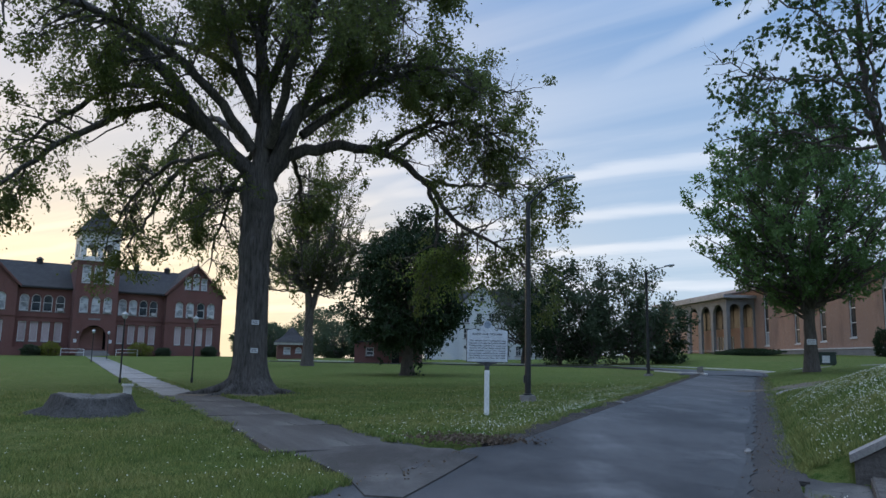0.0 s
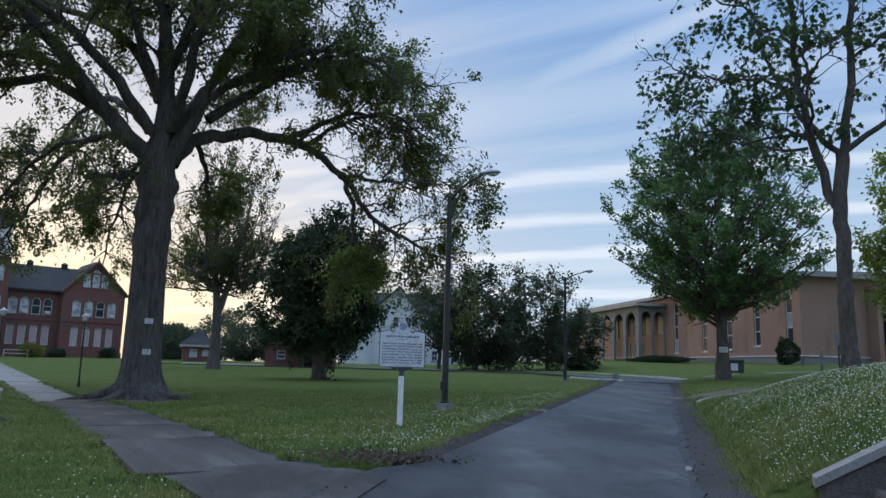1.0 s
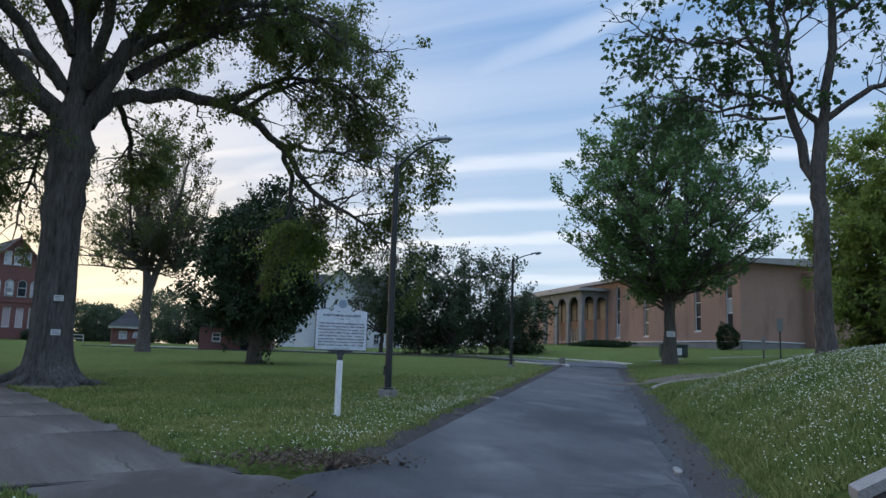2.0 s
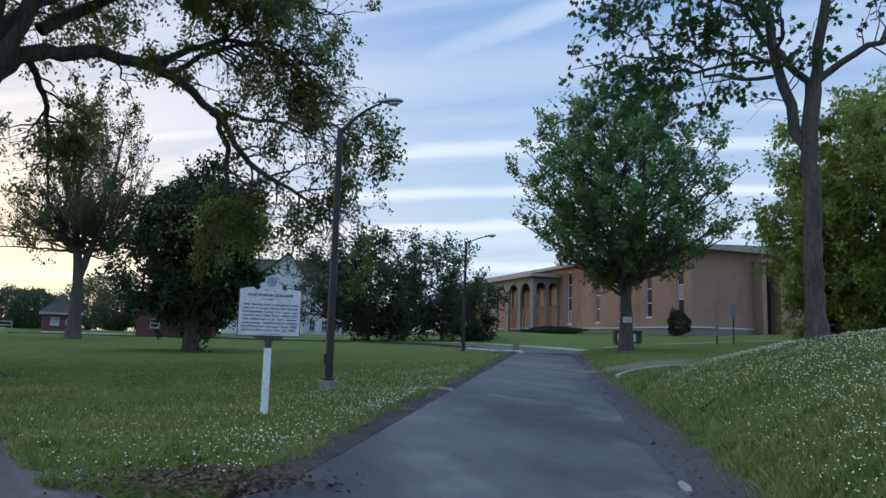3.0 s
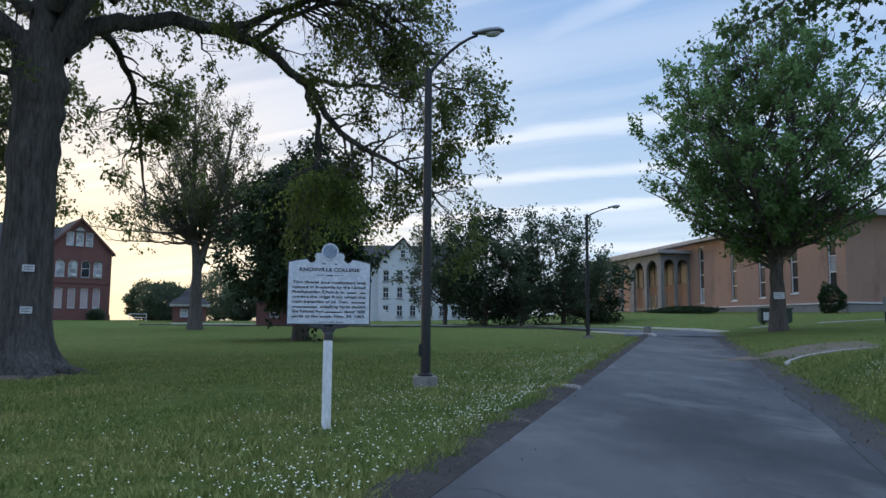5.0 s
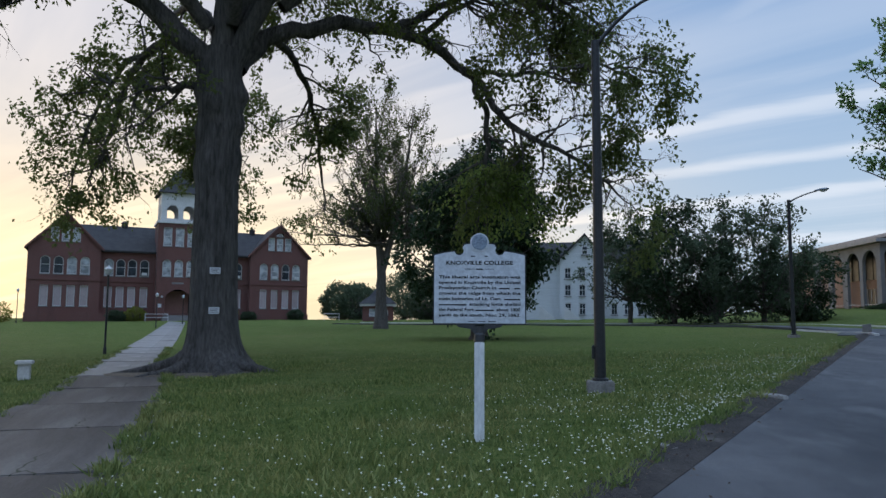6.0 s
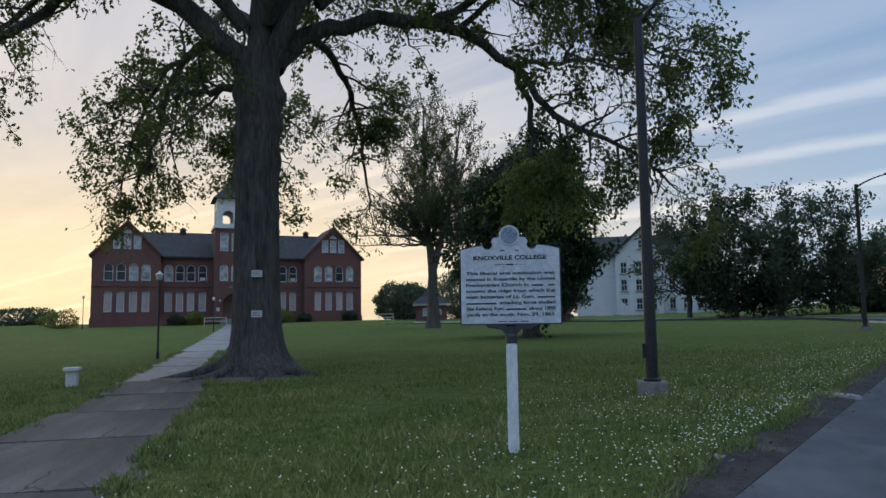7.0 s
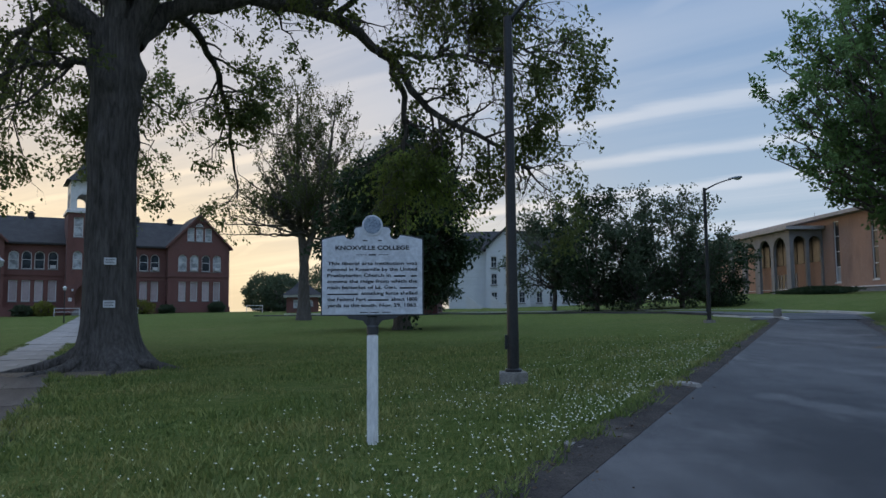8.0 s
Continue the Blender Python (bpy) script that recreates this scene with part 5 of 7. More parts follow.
# tower
T0, T1, TY = 15.95, 21.75, -0.9
tw = [17.25, 18.85, 20.45]
bm = bmesh.new()
holes = [(c - 0.58, c + 0.58, up_lo, up_hi, True) for c in tw] + [(c - 0.58, c + 0.58, 10.35, 13.0, False) for c in tw] + [(17.1, 20.6, 0.2, 4.25, True)]
wall_with_openings(bm, T0, T1, H0, 13.6, TY, TY + 0.5, holes)
box(bm, T0, T0 + 0.5, TY + 0.5, 5.0, H0, 13.6), box(bm, T1 - 0.5, T1, TY + 0.5, 5.0, H0, 13.6), box(bm, T0 + 0.5, T1 - 0.5, 4.5, 5.0, 8, 13.6)
part("tower", bm, M_RED, hall, "red brick entrance tower")
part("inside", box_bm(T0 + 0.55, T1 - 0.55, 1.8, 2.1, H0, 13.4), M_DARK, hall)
for c in tw:
    window(hall, c, up_lo, up_hi, 1.16, TY + 0.16, True, M_PALE_GLASS)
    window(hall, c, 10.35, 13.0, 1.16, TY + 0.16, False, M_PALE_GLASS)
bm = bmesh.new()
for k in range(14):
    t0, t1 = k / 14 * math.pi, (k + 1) / 14 * math.pi
    c, zc = 18.85, 2.5
    prism(bm, [(c - 1.75 * math.cos(t0), zc + 1.75 * math.sin(t0)), (c - 2.1 * math.cos(t0), zc + 2.1 * math.sin(t0)), (c - 2.1 * math.cos(t1), zc + 2.1 * math.sin(t1)), (c - 1.75 * math.cos(t1), zc + 1.75 * math.sin(t1))], TY - 0.1, TY)
part("arch", bm, M_RED, hall, "brick arch over the entrance")
part("door", box_bm(18.0, 19.7, 1.55, 1.62, 0.3, 2.7), M_DARK, hall, "dark double door under the arch")
for u, w, h in ((16.5, 0.42, 0.5), (21.2, 0.42, 0.5)):
    part("entrance_notice", box_bm(u - w / 2, u + w / 2, TY - 0.03, TY - 0.002, 1.7, 1.7 + h), M_PAPER, hall, "pale notice beside the entrance")
for u in (16.75, 20.95):
    part("wall_lantern", box_bm(u - 0.12, u + 0.12, TY - 0.26, TY - 0.002, 3.05, 3.35, bevel=0.03), M_LENS, hall, "pale lantern beside the arch")
part("boarding", box_bm(17.15, 20.55, 1.40, 1.46, 0.25, 4.1), M_PINK, hall, "dull red boarding inside the arch")
for u, z, y in ((24.5, up_lo, 1.6), (32.65, up_lo, 0.0), (27.5, up_lo, 1.6), (20.45, up_lo, TY), (14.5, up_lo, 1.6), (35.9, up_lo, 0.0)):
    part("window_cooler", box_bm(u - 0.34, u + 0.34, y - 0.28, y + 0.14, z + 0.12, z + 0.55, bevel=0.02), M_TRIM, hall, "pale window cooling unit")
part("name_board", box_bm(18.0, 19.6, TY - 0.03, TY - 0.002, 5.0, 5.25), M_STONE, hall)
for k in range(4):
    part("step", box_bm(17.0 - 0.1 * k, 20.7 + 0.1 * k, TY - 0.5 - 0.35 * k, TY - 0.05, H0 - 0.4, 0.62 - 0.16 * k, bevel=0.01), M_STONE, hall)
bm = bmesh.new()
box(bm, T0 - 0.2, T1 + 0.2, TY - 0.2, 5.2, 13.6, 13.95)
part("cornice", bm, M_TRIM, hall)
for yb in (TY + 0.1, 4.4):
    bm = bmesh.new()
    wall_with_openings(bm, T0 + 0.25, T1 - 0.25, 13.95, 18.0, yb, yb + 0.3, [(17.0, 18.5, 14.3, 16.2, True), (19.2, 20.7, 14.3, 16.2, True)])
    part("belfry_wall", bm, M_TRIM, hall, "white open belfry wall")
for u in (T0 + 0.25, T1 - 0.5):
    bm = bmesh.new()
    for y0, y1, z0, z1 in ((TY + 0.4, 0.2, 13.95, 18), (3.6, 4.4, 13.95, 18), (1.6, 2.2, 13.95, 18), (0.2, 1.6, 16.4, 18), (2.2, 3.6, 16.4, 18), (0.2, 1.6, 13.95, 14.3), (2.2, 3.6, 13.95, 14.3)):
        box(bm, u, u + 0.25, y0, y1, z0, z1)
    part("belfry_side", bm, M_TRIM, hall, "white belfry side")
bm = bmesh.new()
c = Vector(((T0 + T1) / 2, (TY + 5.0) / 2 - 0.1, 22.2))
ring = [(T0 - 0.35, TY - 0.45), (T1 + 0.35, TY - 0.45), (T1 + 0.35, 5.2), (T0 - 0.35, 5.2)]
lo_r = [bm.verts.new((x, y, 17.95)) for x, y in ring]
mid_r = [bm.verts.new((c.x + (x - c.x) * 0.72, c.y + (y - c.y) * 0.72, 18.95)) for x, y in ring]
tip = bm.verts.new(c)
for k in range(4):
    bm.faces.new((lo_r[k], lo_r[(k + 1) % 4], mid_r[(k + 1) % 4], mid_r[k])), bm.faces.new((mid_r[k], mid_r[(k + 1) % 4], tip))
bm.faces.new(lo_r[::-1])
part("tower_roof", bm, M_SLATE, hall, "steep slate pyramid roof with flared eaves")


# ---- the long tan brick building with an arcaded porch ----
FX, FY = -0.0900, 0.9959
LONG = Matrix.Translation((47.4, 76.1, 3.1)) @ Matrix.Rotation(math.atan2(-FX, FY), 4, "Z")
# local: x runs back from the front wall, y runs along the front away from the near corner
longb = thing("long_brick_building", "long tan brick college building with slit windows and arcaded porch", "building", LONG)
TOPZ = 9.5


def slit(a, lo, hi, w=1.15):
    """A tall slit window in the front wall, with stacked panes and a pale spandrel."""
    bm = bmesh.new()
    for y0, y1, z0, z1 in ((a - w / 2, a - w / 2 + 0.09, lo, hi), (a + w / 2 - 0.09, a + w / 2, lo, hi), (a - w / 2, a + w / 2, lo, lo + 0.12), (a - w / 2, a + w / 2, hi - 0.1, hi)):
        box(bm, 0.10, 0.30, y0, y1, z0, z1)
    for k in range(1, 4):
        z = lo + (hi - lo) * k / 4
        box(bm, 0.12, 0.28, a - w / 2 + 0.09, a + w / 2 - 0.09, z - 0.05, z + 0.05)
    win = part("window", bm, M_TRIM, longb)
    for k in range(4):
        z0, z1 = lo + (hi - lo) * k / 4, lo + (hi - lo) * (k + 1) / 4
        part("pane", box_bm(0.2, 0.22, a - w / 2 + 0.08, a + w / 2 - 0.08, z0 + 0.06, z1 - 0.06), M_SPANDREL if (k == 1 and a < 3) or (k == 0 and a > 20) or (k == 3 and a < 8) else M_GLASS_AND_SHADE, win)
    part("sill", box_bm(-0.08, 0.3, a - w / 2 - 0.06, a + w / 2 + 0.06, lo - 0.14, lo), M_TRIM, win)


slits = [(1.9, 2.5, 8.9), (7.6, 2.2, 8.9), (13.2, 1.9, 8.9), (18.7, 1.75, 8.9), (26.0, 1.65, 9.0), (50.5, 2.0, 8.9), (56.0, 2.0, 8.9)]
bm = bmesh.new()
ends = [0.0] + [v for a, lo, hi in slits for v in (a - 0.575, a + 0.575)] + [64.0]
for k in range(0, len(ends), 2):
    box(bm, 0.0, 0.35, ends[k], ends[k + 1], -0.6, TOPZ)
for a, lo, hi in slits:
    box(bm, 0.0, 0.35, a - 0.575, a + 0.575, -0.6, lo), box(bm, 0.0, 0.35, a - 0.575, a + 0.575, hi, TOPZ)
part("wall", bm, M_TAN, longb, "long tan brick front wall")
for a, lo, hi in slits: slit(a, lo, hi)
bm = bmesh.new()
box(bm, 0.35, 9.0, 0.0, 0.35, -0.6, TOPZ), box(bm, 11.0, 30.0, 0.0, 0.35, -0.6, TOPZ), box(bm, 9.0, 11.0, 0.0, 0.35, 8.1, TOPZ)
box(bm, 29.65, 30, 0.35, 64, -0.6, TOPZ), box(bm, 0.35, 29.65, 63.65, 64, -0.6, TOPZ)
part("wall", bm, M_TAN, longb, "tan brick end wall with a dark recessed bay")
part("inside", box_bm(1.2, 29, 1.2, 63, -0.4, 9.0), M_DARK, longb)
bm = bmesh.new()
box(bm, 8.4, 9.0, -1.4, 0.0, -0.6, 8.4), box(bm, 11.0, 11.6, -1.4, 0.0, -0.6, 8.4), box(bm, 8.2, 11.8, -1.6, 0.0, 8.4, 8.75)
part("bay", bm, M_TAN, longb, "brick piers of the end bay")
part("bay_door", box_bm(9.0, 11.0, 0.15, 0.25, -0.4, 8.1), M_GLASS_AND_SHADE, longb, "tall dark glazed bay")
bm = bmesh.new()
box(bm, -0.18, 0.0, -0.18, 28.5, -0.8, 0.95), box(bm, -0.18, 8.2, -0.18, 0.0, -0.8, 0.95)
part("plinth", bm, M_STONE, longb, "pale concrete foundation band")
bm = bmesh.new()
box(bm, -0.26, 0.0, -0.26, 28.5, 0.95, 1.07), box(bm, 0.0, 8.2, -0.26, 0.0, 0.95, 1.07)
part("ledge", bm, M_TRIM, longb, "pale stone ledge over the foundation")
bm = bmesh.new()
prism_pts = [(-1.1, TOPZ), (-1.1, TOPZ + 0.42), (15, TOPZ + 1.1), (31.1, TOPZ + 0.42), (31.1, TOPZ)]
prism(bm, prism_pts, -0.9, 65)
part("roof", bm, M_ROOFEDGE, longb, "low roof with weathered projecting fascia")
# porch: arches along its front and both ends
PX, PA, PB = -4.2, 29.0, 47.0
arches = [(30.0, 33.2), (34.0, 37.2), (38.2, 41.4), (42.4, 45.6)]
porch = part("porch_floor", box_bm(PX - 0.3, 0.0, PA - 0.3, PB + 0.3, -0.7, 0.12), M_STONE, longb, "concrete porch floor")


def arcade(bm, holes, u0, u1, put):
    tmp = bmesh.new()
    wall_with_openings(tmp, u0, u1, 0.1, 8.3, 0.0, 0.38, [(a, b, 0.1, 7.55, True) for a, b in holes])
    for v in tmp.verts: v.co = put(v.co)
    me = bpy.data.meshes.new("tmp")
    tmp.to_mesh(me); tmp.free()
    bm.from_mesh(me)
    bpy.data.meshes.remove(me)


bm = bmesh.new()
arcade(bm, arches, PA, PB, lambda c: Vector((PX + c.y, c.x, c.z)))
part("arcade", bm, M_STONE, longb, "grey precast arcade of slender arches")
for ya in (PA, PB - 0.38):
    bm = bmesh.new()
    arcade(bm, [(-3.7, -2.15), (-1.75, -0.2)], PX + 0.38, 0.0, lambda c, ya=ya: Vector((c.x, ya + c.y, c.z)))
    part("arcade", bm, M_STONE, longb, "grey precast end arches")
part("porch_roof", box_bm(PX - 0.7, 0.0, PA - 0.7, PB + 0.7, 8.3, 8.75, bevel=0.03), M_ROOFEDGE, longb)
part("door", box_bm(-0.06, 0.0, 35.5, 40.5, 0.15, 3.2), M_GLASS_AND_SHADE, longb, "dark glazed entrance doors")
# dark panel and bars added to paint the shade under the porch ceiling
part("porch_shade_panel", box_bm(-0.06, 0.0, PA + 0.5, PB - 0.5, 4.4, 8.25), M_GLASS_AND_SHADE, longb, "dark panel painting the shade high on the porch wall")
for k in range(10):
    part("shade_panel_bar", box_bm(-0.11, -0.062, PA + 0.5 + 1.85 * k, PA + 0.58 + 1.85 * k, 4.4, 8.25), M_DARK, longb)
for k in range(6):
    part("door_bar", box_bm(-0.12, -0.062, 35.5 + k * 0.98 - 0.04, 35.5 + k * 0.98 + 0.04, 0.15, 3.2), M_TRIM, longb)
for a0 in np.arange(PA + 1.0, PB, 4.5):
    part("railing", box_bm(PX + 0.1, PX + 0.16, a0, a0 + 3.2, 0.95, 1.0), M_TRIM, longb)
bm = bmesh.new()
for s in (0, 1):
    tube(bm, [(12 + 0.25 * s, 52, 10.2), (12 + 0.25 * s, 52, 13.4 - 0.8 * s)], [0.05, 0.03], 6)
tube(bm, [(11.6, 52, 11.6), (12.8, 52, 11.6)], [0.03, 0.03], 5)
part("antenna", bm, M_LAMP_HEAD, longb, "thin roof antenna")


# ---- white house behind the trees ----
whx, why = 3.2, 116.4
WH = pose(whx, why, float(land(whx, why)) - 0.3, 0, 0, -6)
white = thing("white_house", "four-storey white clapboard house with gabled front", "house", WH)
bm = bmesh.new()
cols, rows_ = [1.1, 3.1, 5.0], [1.0, 3.6, 6.0]
wh_holes = [(c - 0.45, c + 0.45, z, z + 1.6, False) for c in cols for z in rows_]
wall_with_openings(bm, 0, 6.1, 0, 8.9, 0, 0.3, wh_holes)
box(bm, 0, 0.3, 0.3, 10, 0, 8.9), box(bm, 5.8, 6.1, 0.3, 10, 0, 8.9), box(bm, 0.3, 5.8, 9.7, 10, 0, 8.9)
prism(bm, [(0, 8.9), (6.1, 8.9), (3.9, 12.0), (3.2, 12.0)], 0, 0.3)
part("wall", bm, M_SIDING, white)
for c in cols:
    for z in rows_: window(white, c, z, z + 1.6, 0.9, 0.08, False, M_GLASS, bars=2)
window(white, 3.5, 9.4, 10.6, 0.8, -0.13, False, M_GLASS)
part("inside", box_bm(0.6, 5.5, 0.7, 9.4, 0.2, 8.6), M_DARK, white)
bm = bmesh.new()
wall_with_openings(bm, 6.1, 13.0, 0, 8.6, 1.5, 1.8, [(c - 0.45, c + 0.45, z, z + 1.6, False) for c in (7.4, 9.2, 11.0, 12.3) for z in rows_])
box(bm, 12.7, 13, 1.8, 10, 0, 8.6)
part("wall", bm, M_SIDING, white, "white clapboard side wing")
for c in (7.4, 9.2, 11.0, 12.3):
    for z in rows_: window(white, c, z, z + 1.6, 0.9, 1.6, False, M_GLASS, bars=2)
part("inside", box_bm(6.2, 12.6, 2.3, 9.6, 0.2, 8.4), M_DARK, white)
bm = bmesh.new()
prism(bm, [(3.55, 12.1), (3.55, 12.4), (-0.5, 8.7), (-0.4, 8.4)], -0.4, 10.4)
prism(bm, [(3.55, 12.1), (3.55, 12.4), (6.6, 8.7), (6.5, 8.4)], -0.4, 10.4)
part("roof", bm, M_SLATE, white)
bm = bmesh.new()
vs = [bm.verts.new(c) for c in ((-6, 1.0, 8.5), (13.5, 1.0, 8.5), (13.5, 10.5, 8.5), (-6, 10.5, 8.5), (-4, 5.7, 11.8), (12, 5.7, 11.8))]
for f in ((0, 1, 5, 4), (1, 2, 5), (2, 3, 4, 5), (3, 0, 4), (3, 2, 1, 0)): bm.faces.new([vs[i] for i in f])
part("roof", bm, M_SLATE, white, "dark hipped main roof")
bm = bmesh.new()
box(bm, -5.6, 0.0, 1.5, 10, 0, 8.5)
part("wall", bm, M_SIDING, white)
for k, x in enumerate((-2.6, 0.8)):
    bm = bmesh.new()
    prism(bm, [(x, 0.0), (x + 2.6, 0.0), (x, 2.2)], -2.6, -2.4)
    part("stair_rail", bm, M_TRIM, white, "sloping white stair side")

# ---- small hut with a pointed roof, low brick block ----
hx, hy = -22.0, 111.8
hut = thing("brick_hut", "small red brick pavilion with pointed slate roof and white eaves", "hut", pose(hx, hy, float(land(hx, hy)) - 0.1, 0, 0, 14))
bm = bmesh.new()
wall_with_openings(bm, -2.1, 2.1, 0, 2.1, -2.1, -1.85, [(-1.2, -0.2, 0.7, 1.75, False), (0.5, 1.4, 0.9, 1.75, True)])
box(bm, -2.1, -1.85, -1.85, 2.1, 0, 2.1), box(bm, 1.85, 2.1, -1.85, 2.1, 0, 2.1), box(bm, -1.85, 1.85, 1.85, 2.1, 0, 2.1)
part("wall", bm, M_RED, hut)
window(hut, -0.7, 0.7, 1.75, 1.0, -2.0, False, M_PALE_GLASS), window(hut, 0.95, 0.9, 1.75, 0.9, -2.0, True, M_PALE_GLASS)
part("eaves", box_bm(-2.5, 2.5, -2.5, 2.5, 2.1, 2.4), M_TRIM, hut, "white painted eaves band")
bm = bmesh.new()
vs = [bm.verts.new((x * 2.65, y * 2.65, 2.4)) for x, y in ((-1, -1), (1, -1), (1, 1), (-1, 1))]
v2 = [bm.verts.new((x * 1.2, y * 1.2, 3.5)) for x, y in ((-1, -1), (1, -1), (1, 1), (-1, 1))]
tip = bm.verts.new((0, 0, 4.9))
for k in range(4):
    bm.faces.new((vs[k], vs[(k + 1) % 4], v2[(k + 1) % 4], v2[k])), bm.faces.new((v2[k], v2[(k + 1) % 4], tip))
bm.faces.new(vs[::-1])
part("roof", bm, M_SLATE, hut)
lx, ly = -10.4, 92.5
low_b = thing("brick_annex", "low red brick annex behind the lawn", "building", pose(lx, ly, float(land(lx, ly)) - 0.1, 0, 0, -4))
bm = bmesh.new()
wall_with_openings(bm, 0, 8.0, 0, 2.6, 0, 0.3, [(1.4, 2.4, 1.0, 2.0, False), (4.6, 5.6, 0.1, 2.1, False)])
box(bm, 0, 0.3, 0.3, 5, 0, 2.6), box(bm, 7.7, 8, 0.3, 5, 0, 2.6), box(bm, 0.3, 7.7, 4.7, 5, 0, 2.6)
part("wall", bm, M_RED, low_b)
window(low_b, 1.9, 1.0, 2.0, 1.0, 0.1, False, M_GLASS)
part("door", box_bm(4.65, 5.55, 0.12, 0.17, 0.1, 2.1), M_DARK, low_b)
part("roof", box_bm(-0.25, 8.25, -0.25, 5.25, 2.6, 2.8, bevel=0.02), M_SLATE, low_b)


# ---- the historical marker ----
sgn = thing("historical_marker", "silver-white cast historical marker with black lettering on a white post", "sign", pose(1.14, 19.24, 0.40, 0, 0, 6.0))


def sign_outline(inset=0.0):
    w, z0, z1 = 0.535 - inset, 1.315 + inset, 2.125 - inset
    right = [(w, z0), (w, z1), (0.40, z1 + 0.030), (0.285, z1 + 0.045)]
    notch = [(0.235 + 0.055 * math.cos(t), z1 + 0.055 + 0.055 * math.sin(t)) for t in [math.radians(a) for a in (-20, -60, -100, -140, -180, -220)]]
    top = [(0.185 - inset, z1 + 0.125), (0.10, z1 + 0.135)]
    half = right + notch + top
    return half + [(-x, z) for x, z in half[::-1]]


bm = bmesh.new()
prism(bm, sign_outline(0), -0.020, 0.020)
panel = part("panel", bm, M_SIGN_EDGE, sgn, "black cast edge of the marker plate")
for s in (-1, 1):
    bm = bmesh.new()
    prism(bm, sign_outline(0.014), s * 0.0205, s * 0.024)
    part("face", bm, M_SIGN, panel, "silver-white enamelled face")
bm = bmesh.new()
for r0, r1, y in ((0.108, 0.108, 0.034),):
    prism(bm, [(r0 * math.cos(2 * math.pi * k / 32), 2.262 + r0 * math.sin(2 * math.pi * k / 32)) for k in range(32)], -y, y)
seal = part("seal_rim", bm, M_SIGN, sgn, "round silver seal rim")
bm = bmesh.new()
prism(bm, [(0.090 * math.cos(2 * math.pi * k / 32), 2.262 + 0.090 * math.sin(2 * math.pi * k / 32)) for k in range(32)], -0.037, 0.037)
part("seal", bm, M_SEAL, seal, "blue-grey embossed seal")


def lettering(text, x, z, size, width=None, name="lettering", bold=0.0):
    cu = bpy.data.curves.new("text", "FONT")
    cu.body, cu.size, cu.extrude, cu.offset = text, size, 0.0015, bold
    cu.align_x = "LEFT"
    ob = bpy.data.objects.new("text", cu)
    me = bpy.data.meshes.new_from_object(ob)
    bpy.data.objects.remove(ob)
    co = np.array([v.co[:] for v in me.vertices])
    wide = co[:, 0].max() - co[:, 0].min()
    k = (width / wide) if width else 1.0
    for v in me.vertices:
        cx, cz = (v.co.x - co[:, 0].min()) * k, v.co.y
        v.co = (x + cx, -0.0245 - 0.0015 - v.co.z, z + cz)
    me.materials.append(M_INK)
    ob = new(name, me)
    ob.parent = panel
    return tagged(ob, kind="stuff")


def ink_bar(x0, x1, z, h=0.015):
    part("lettering", box_bm(x0, x1, -0.0262, -0.0242, z, z + h), M_INK, panel)


lettering("KNOXVILLE COLLEGE", -0.385, 2.005, 0.060, 0.77, bold=0.0018)
for x0, x1 in ((-0.17, -0.055), (0.055, 0.17)): ink_bar(x0, x1, 1.95, 0.004)
ink_bar(-0.04, 0.04, 1.944, 0.014)
for x0, x1 in ((-0.10, -0.05), (0.06, 0.10)): ink_bar(x0, x1, 2.095, 0.012)
L0, LW, LS, DZ = -0.468, 0.936, 0.049, 0.0625
LZ = [1.845 - DZ * k for k in range(8)]
lettering("This liberal arts institution was", L0, LZ[0], LS, LW, bold=0.001)
lettering("opened in Knoxville by the United", L0, LZ[1], LS, LW, bold=0.001)
lettering("Presbyterian Church in", L0, LZ[2], LS, 0.66, bold=0.001)
ink_bar(0.225, 0.345, LZ[2]), ink_bar(0.40, 0.468, LZ[2])
lettering("crowns the ridge from which the", L0, LZ[3], LS, LW, bold=0.001)
lettering("main batteries of Lt. Gen.", L0, LZ[4], LS, 0.72, bold=0.001)
ink_bar(0.285, 0.468, LZ[4])
ink_bar(L0, -0.15, LZ[5])
lettering("attacking force shelled", -0.115, LZ[5], LS, 0.583, bold=0.001)
lettering("the Federal Fort", L0, LZ[6], LS, 0.40, bold=0.001)
ink_bar(-0.045, 0.165, LZ[6])
lettering("about 1800", 0.195, LZ[6], LS, 0.273, bold=0.001)
lettering("yards to the south, Nov. 29, 1863.", L0, LZ[7], LS, LW, bold=0.001)
for x0, x1 in ((-0.13, -0.05), (-0.02, 0.07), (0.10, 0.19)): ink_bar(x0, x1, 1.345, 0.009)
part("post", box_bm(-0.057, 0.057, -0.057, 0.057, -0.15, 1.12, bevel=0.012), M_POST, sgn, "chipped white painted square post")
bm = bmesh.new()
lathe(bm, [(0.062, 1.12), (0.062, 1.20), (0.052, 1.22), (0.052, 1.30), (0.07, 1.315)], 16)
prism(bm, [(-0.27, 1.315), (0.27, 1.315), (0.24, 1.285), (0.10, 1.265), (0.05, 1.20), (-0.05, 1.20), (-0.10, 1.265), (-0.24, 1.285)], -0.03, 0.03)
part("bracket", bm, M_SIGN_EDGE, sgn, "black cast bracket under the plate")


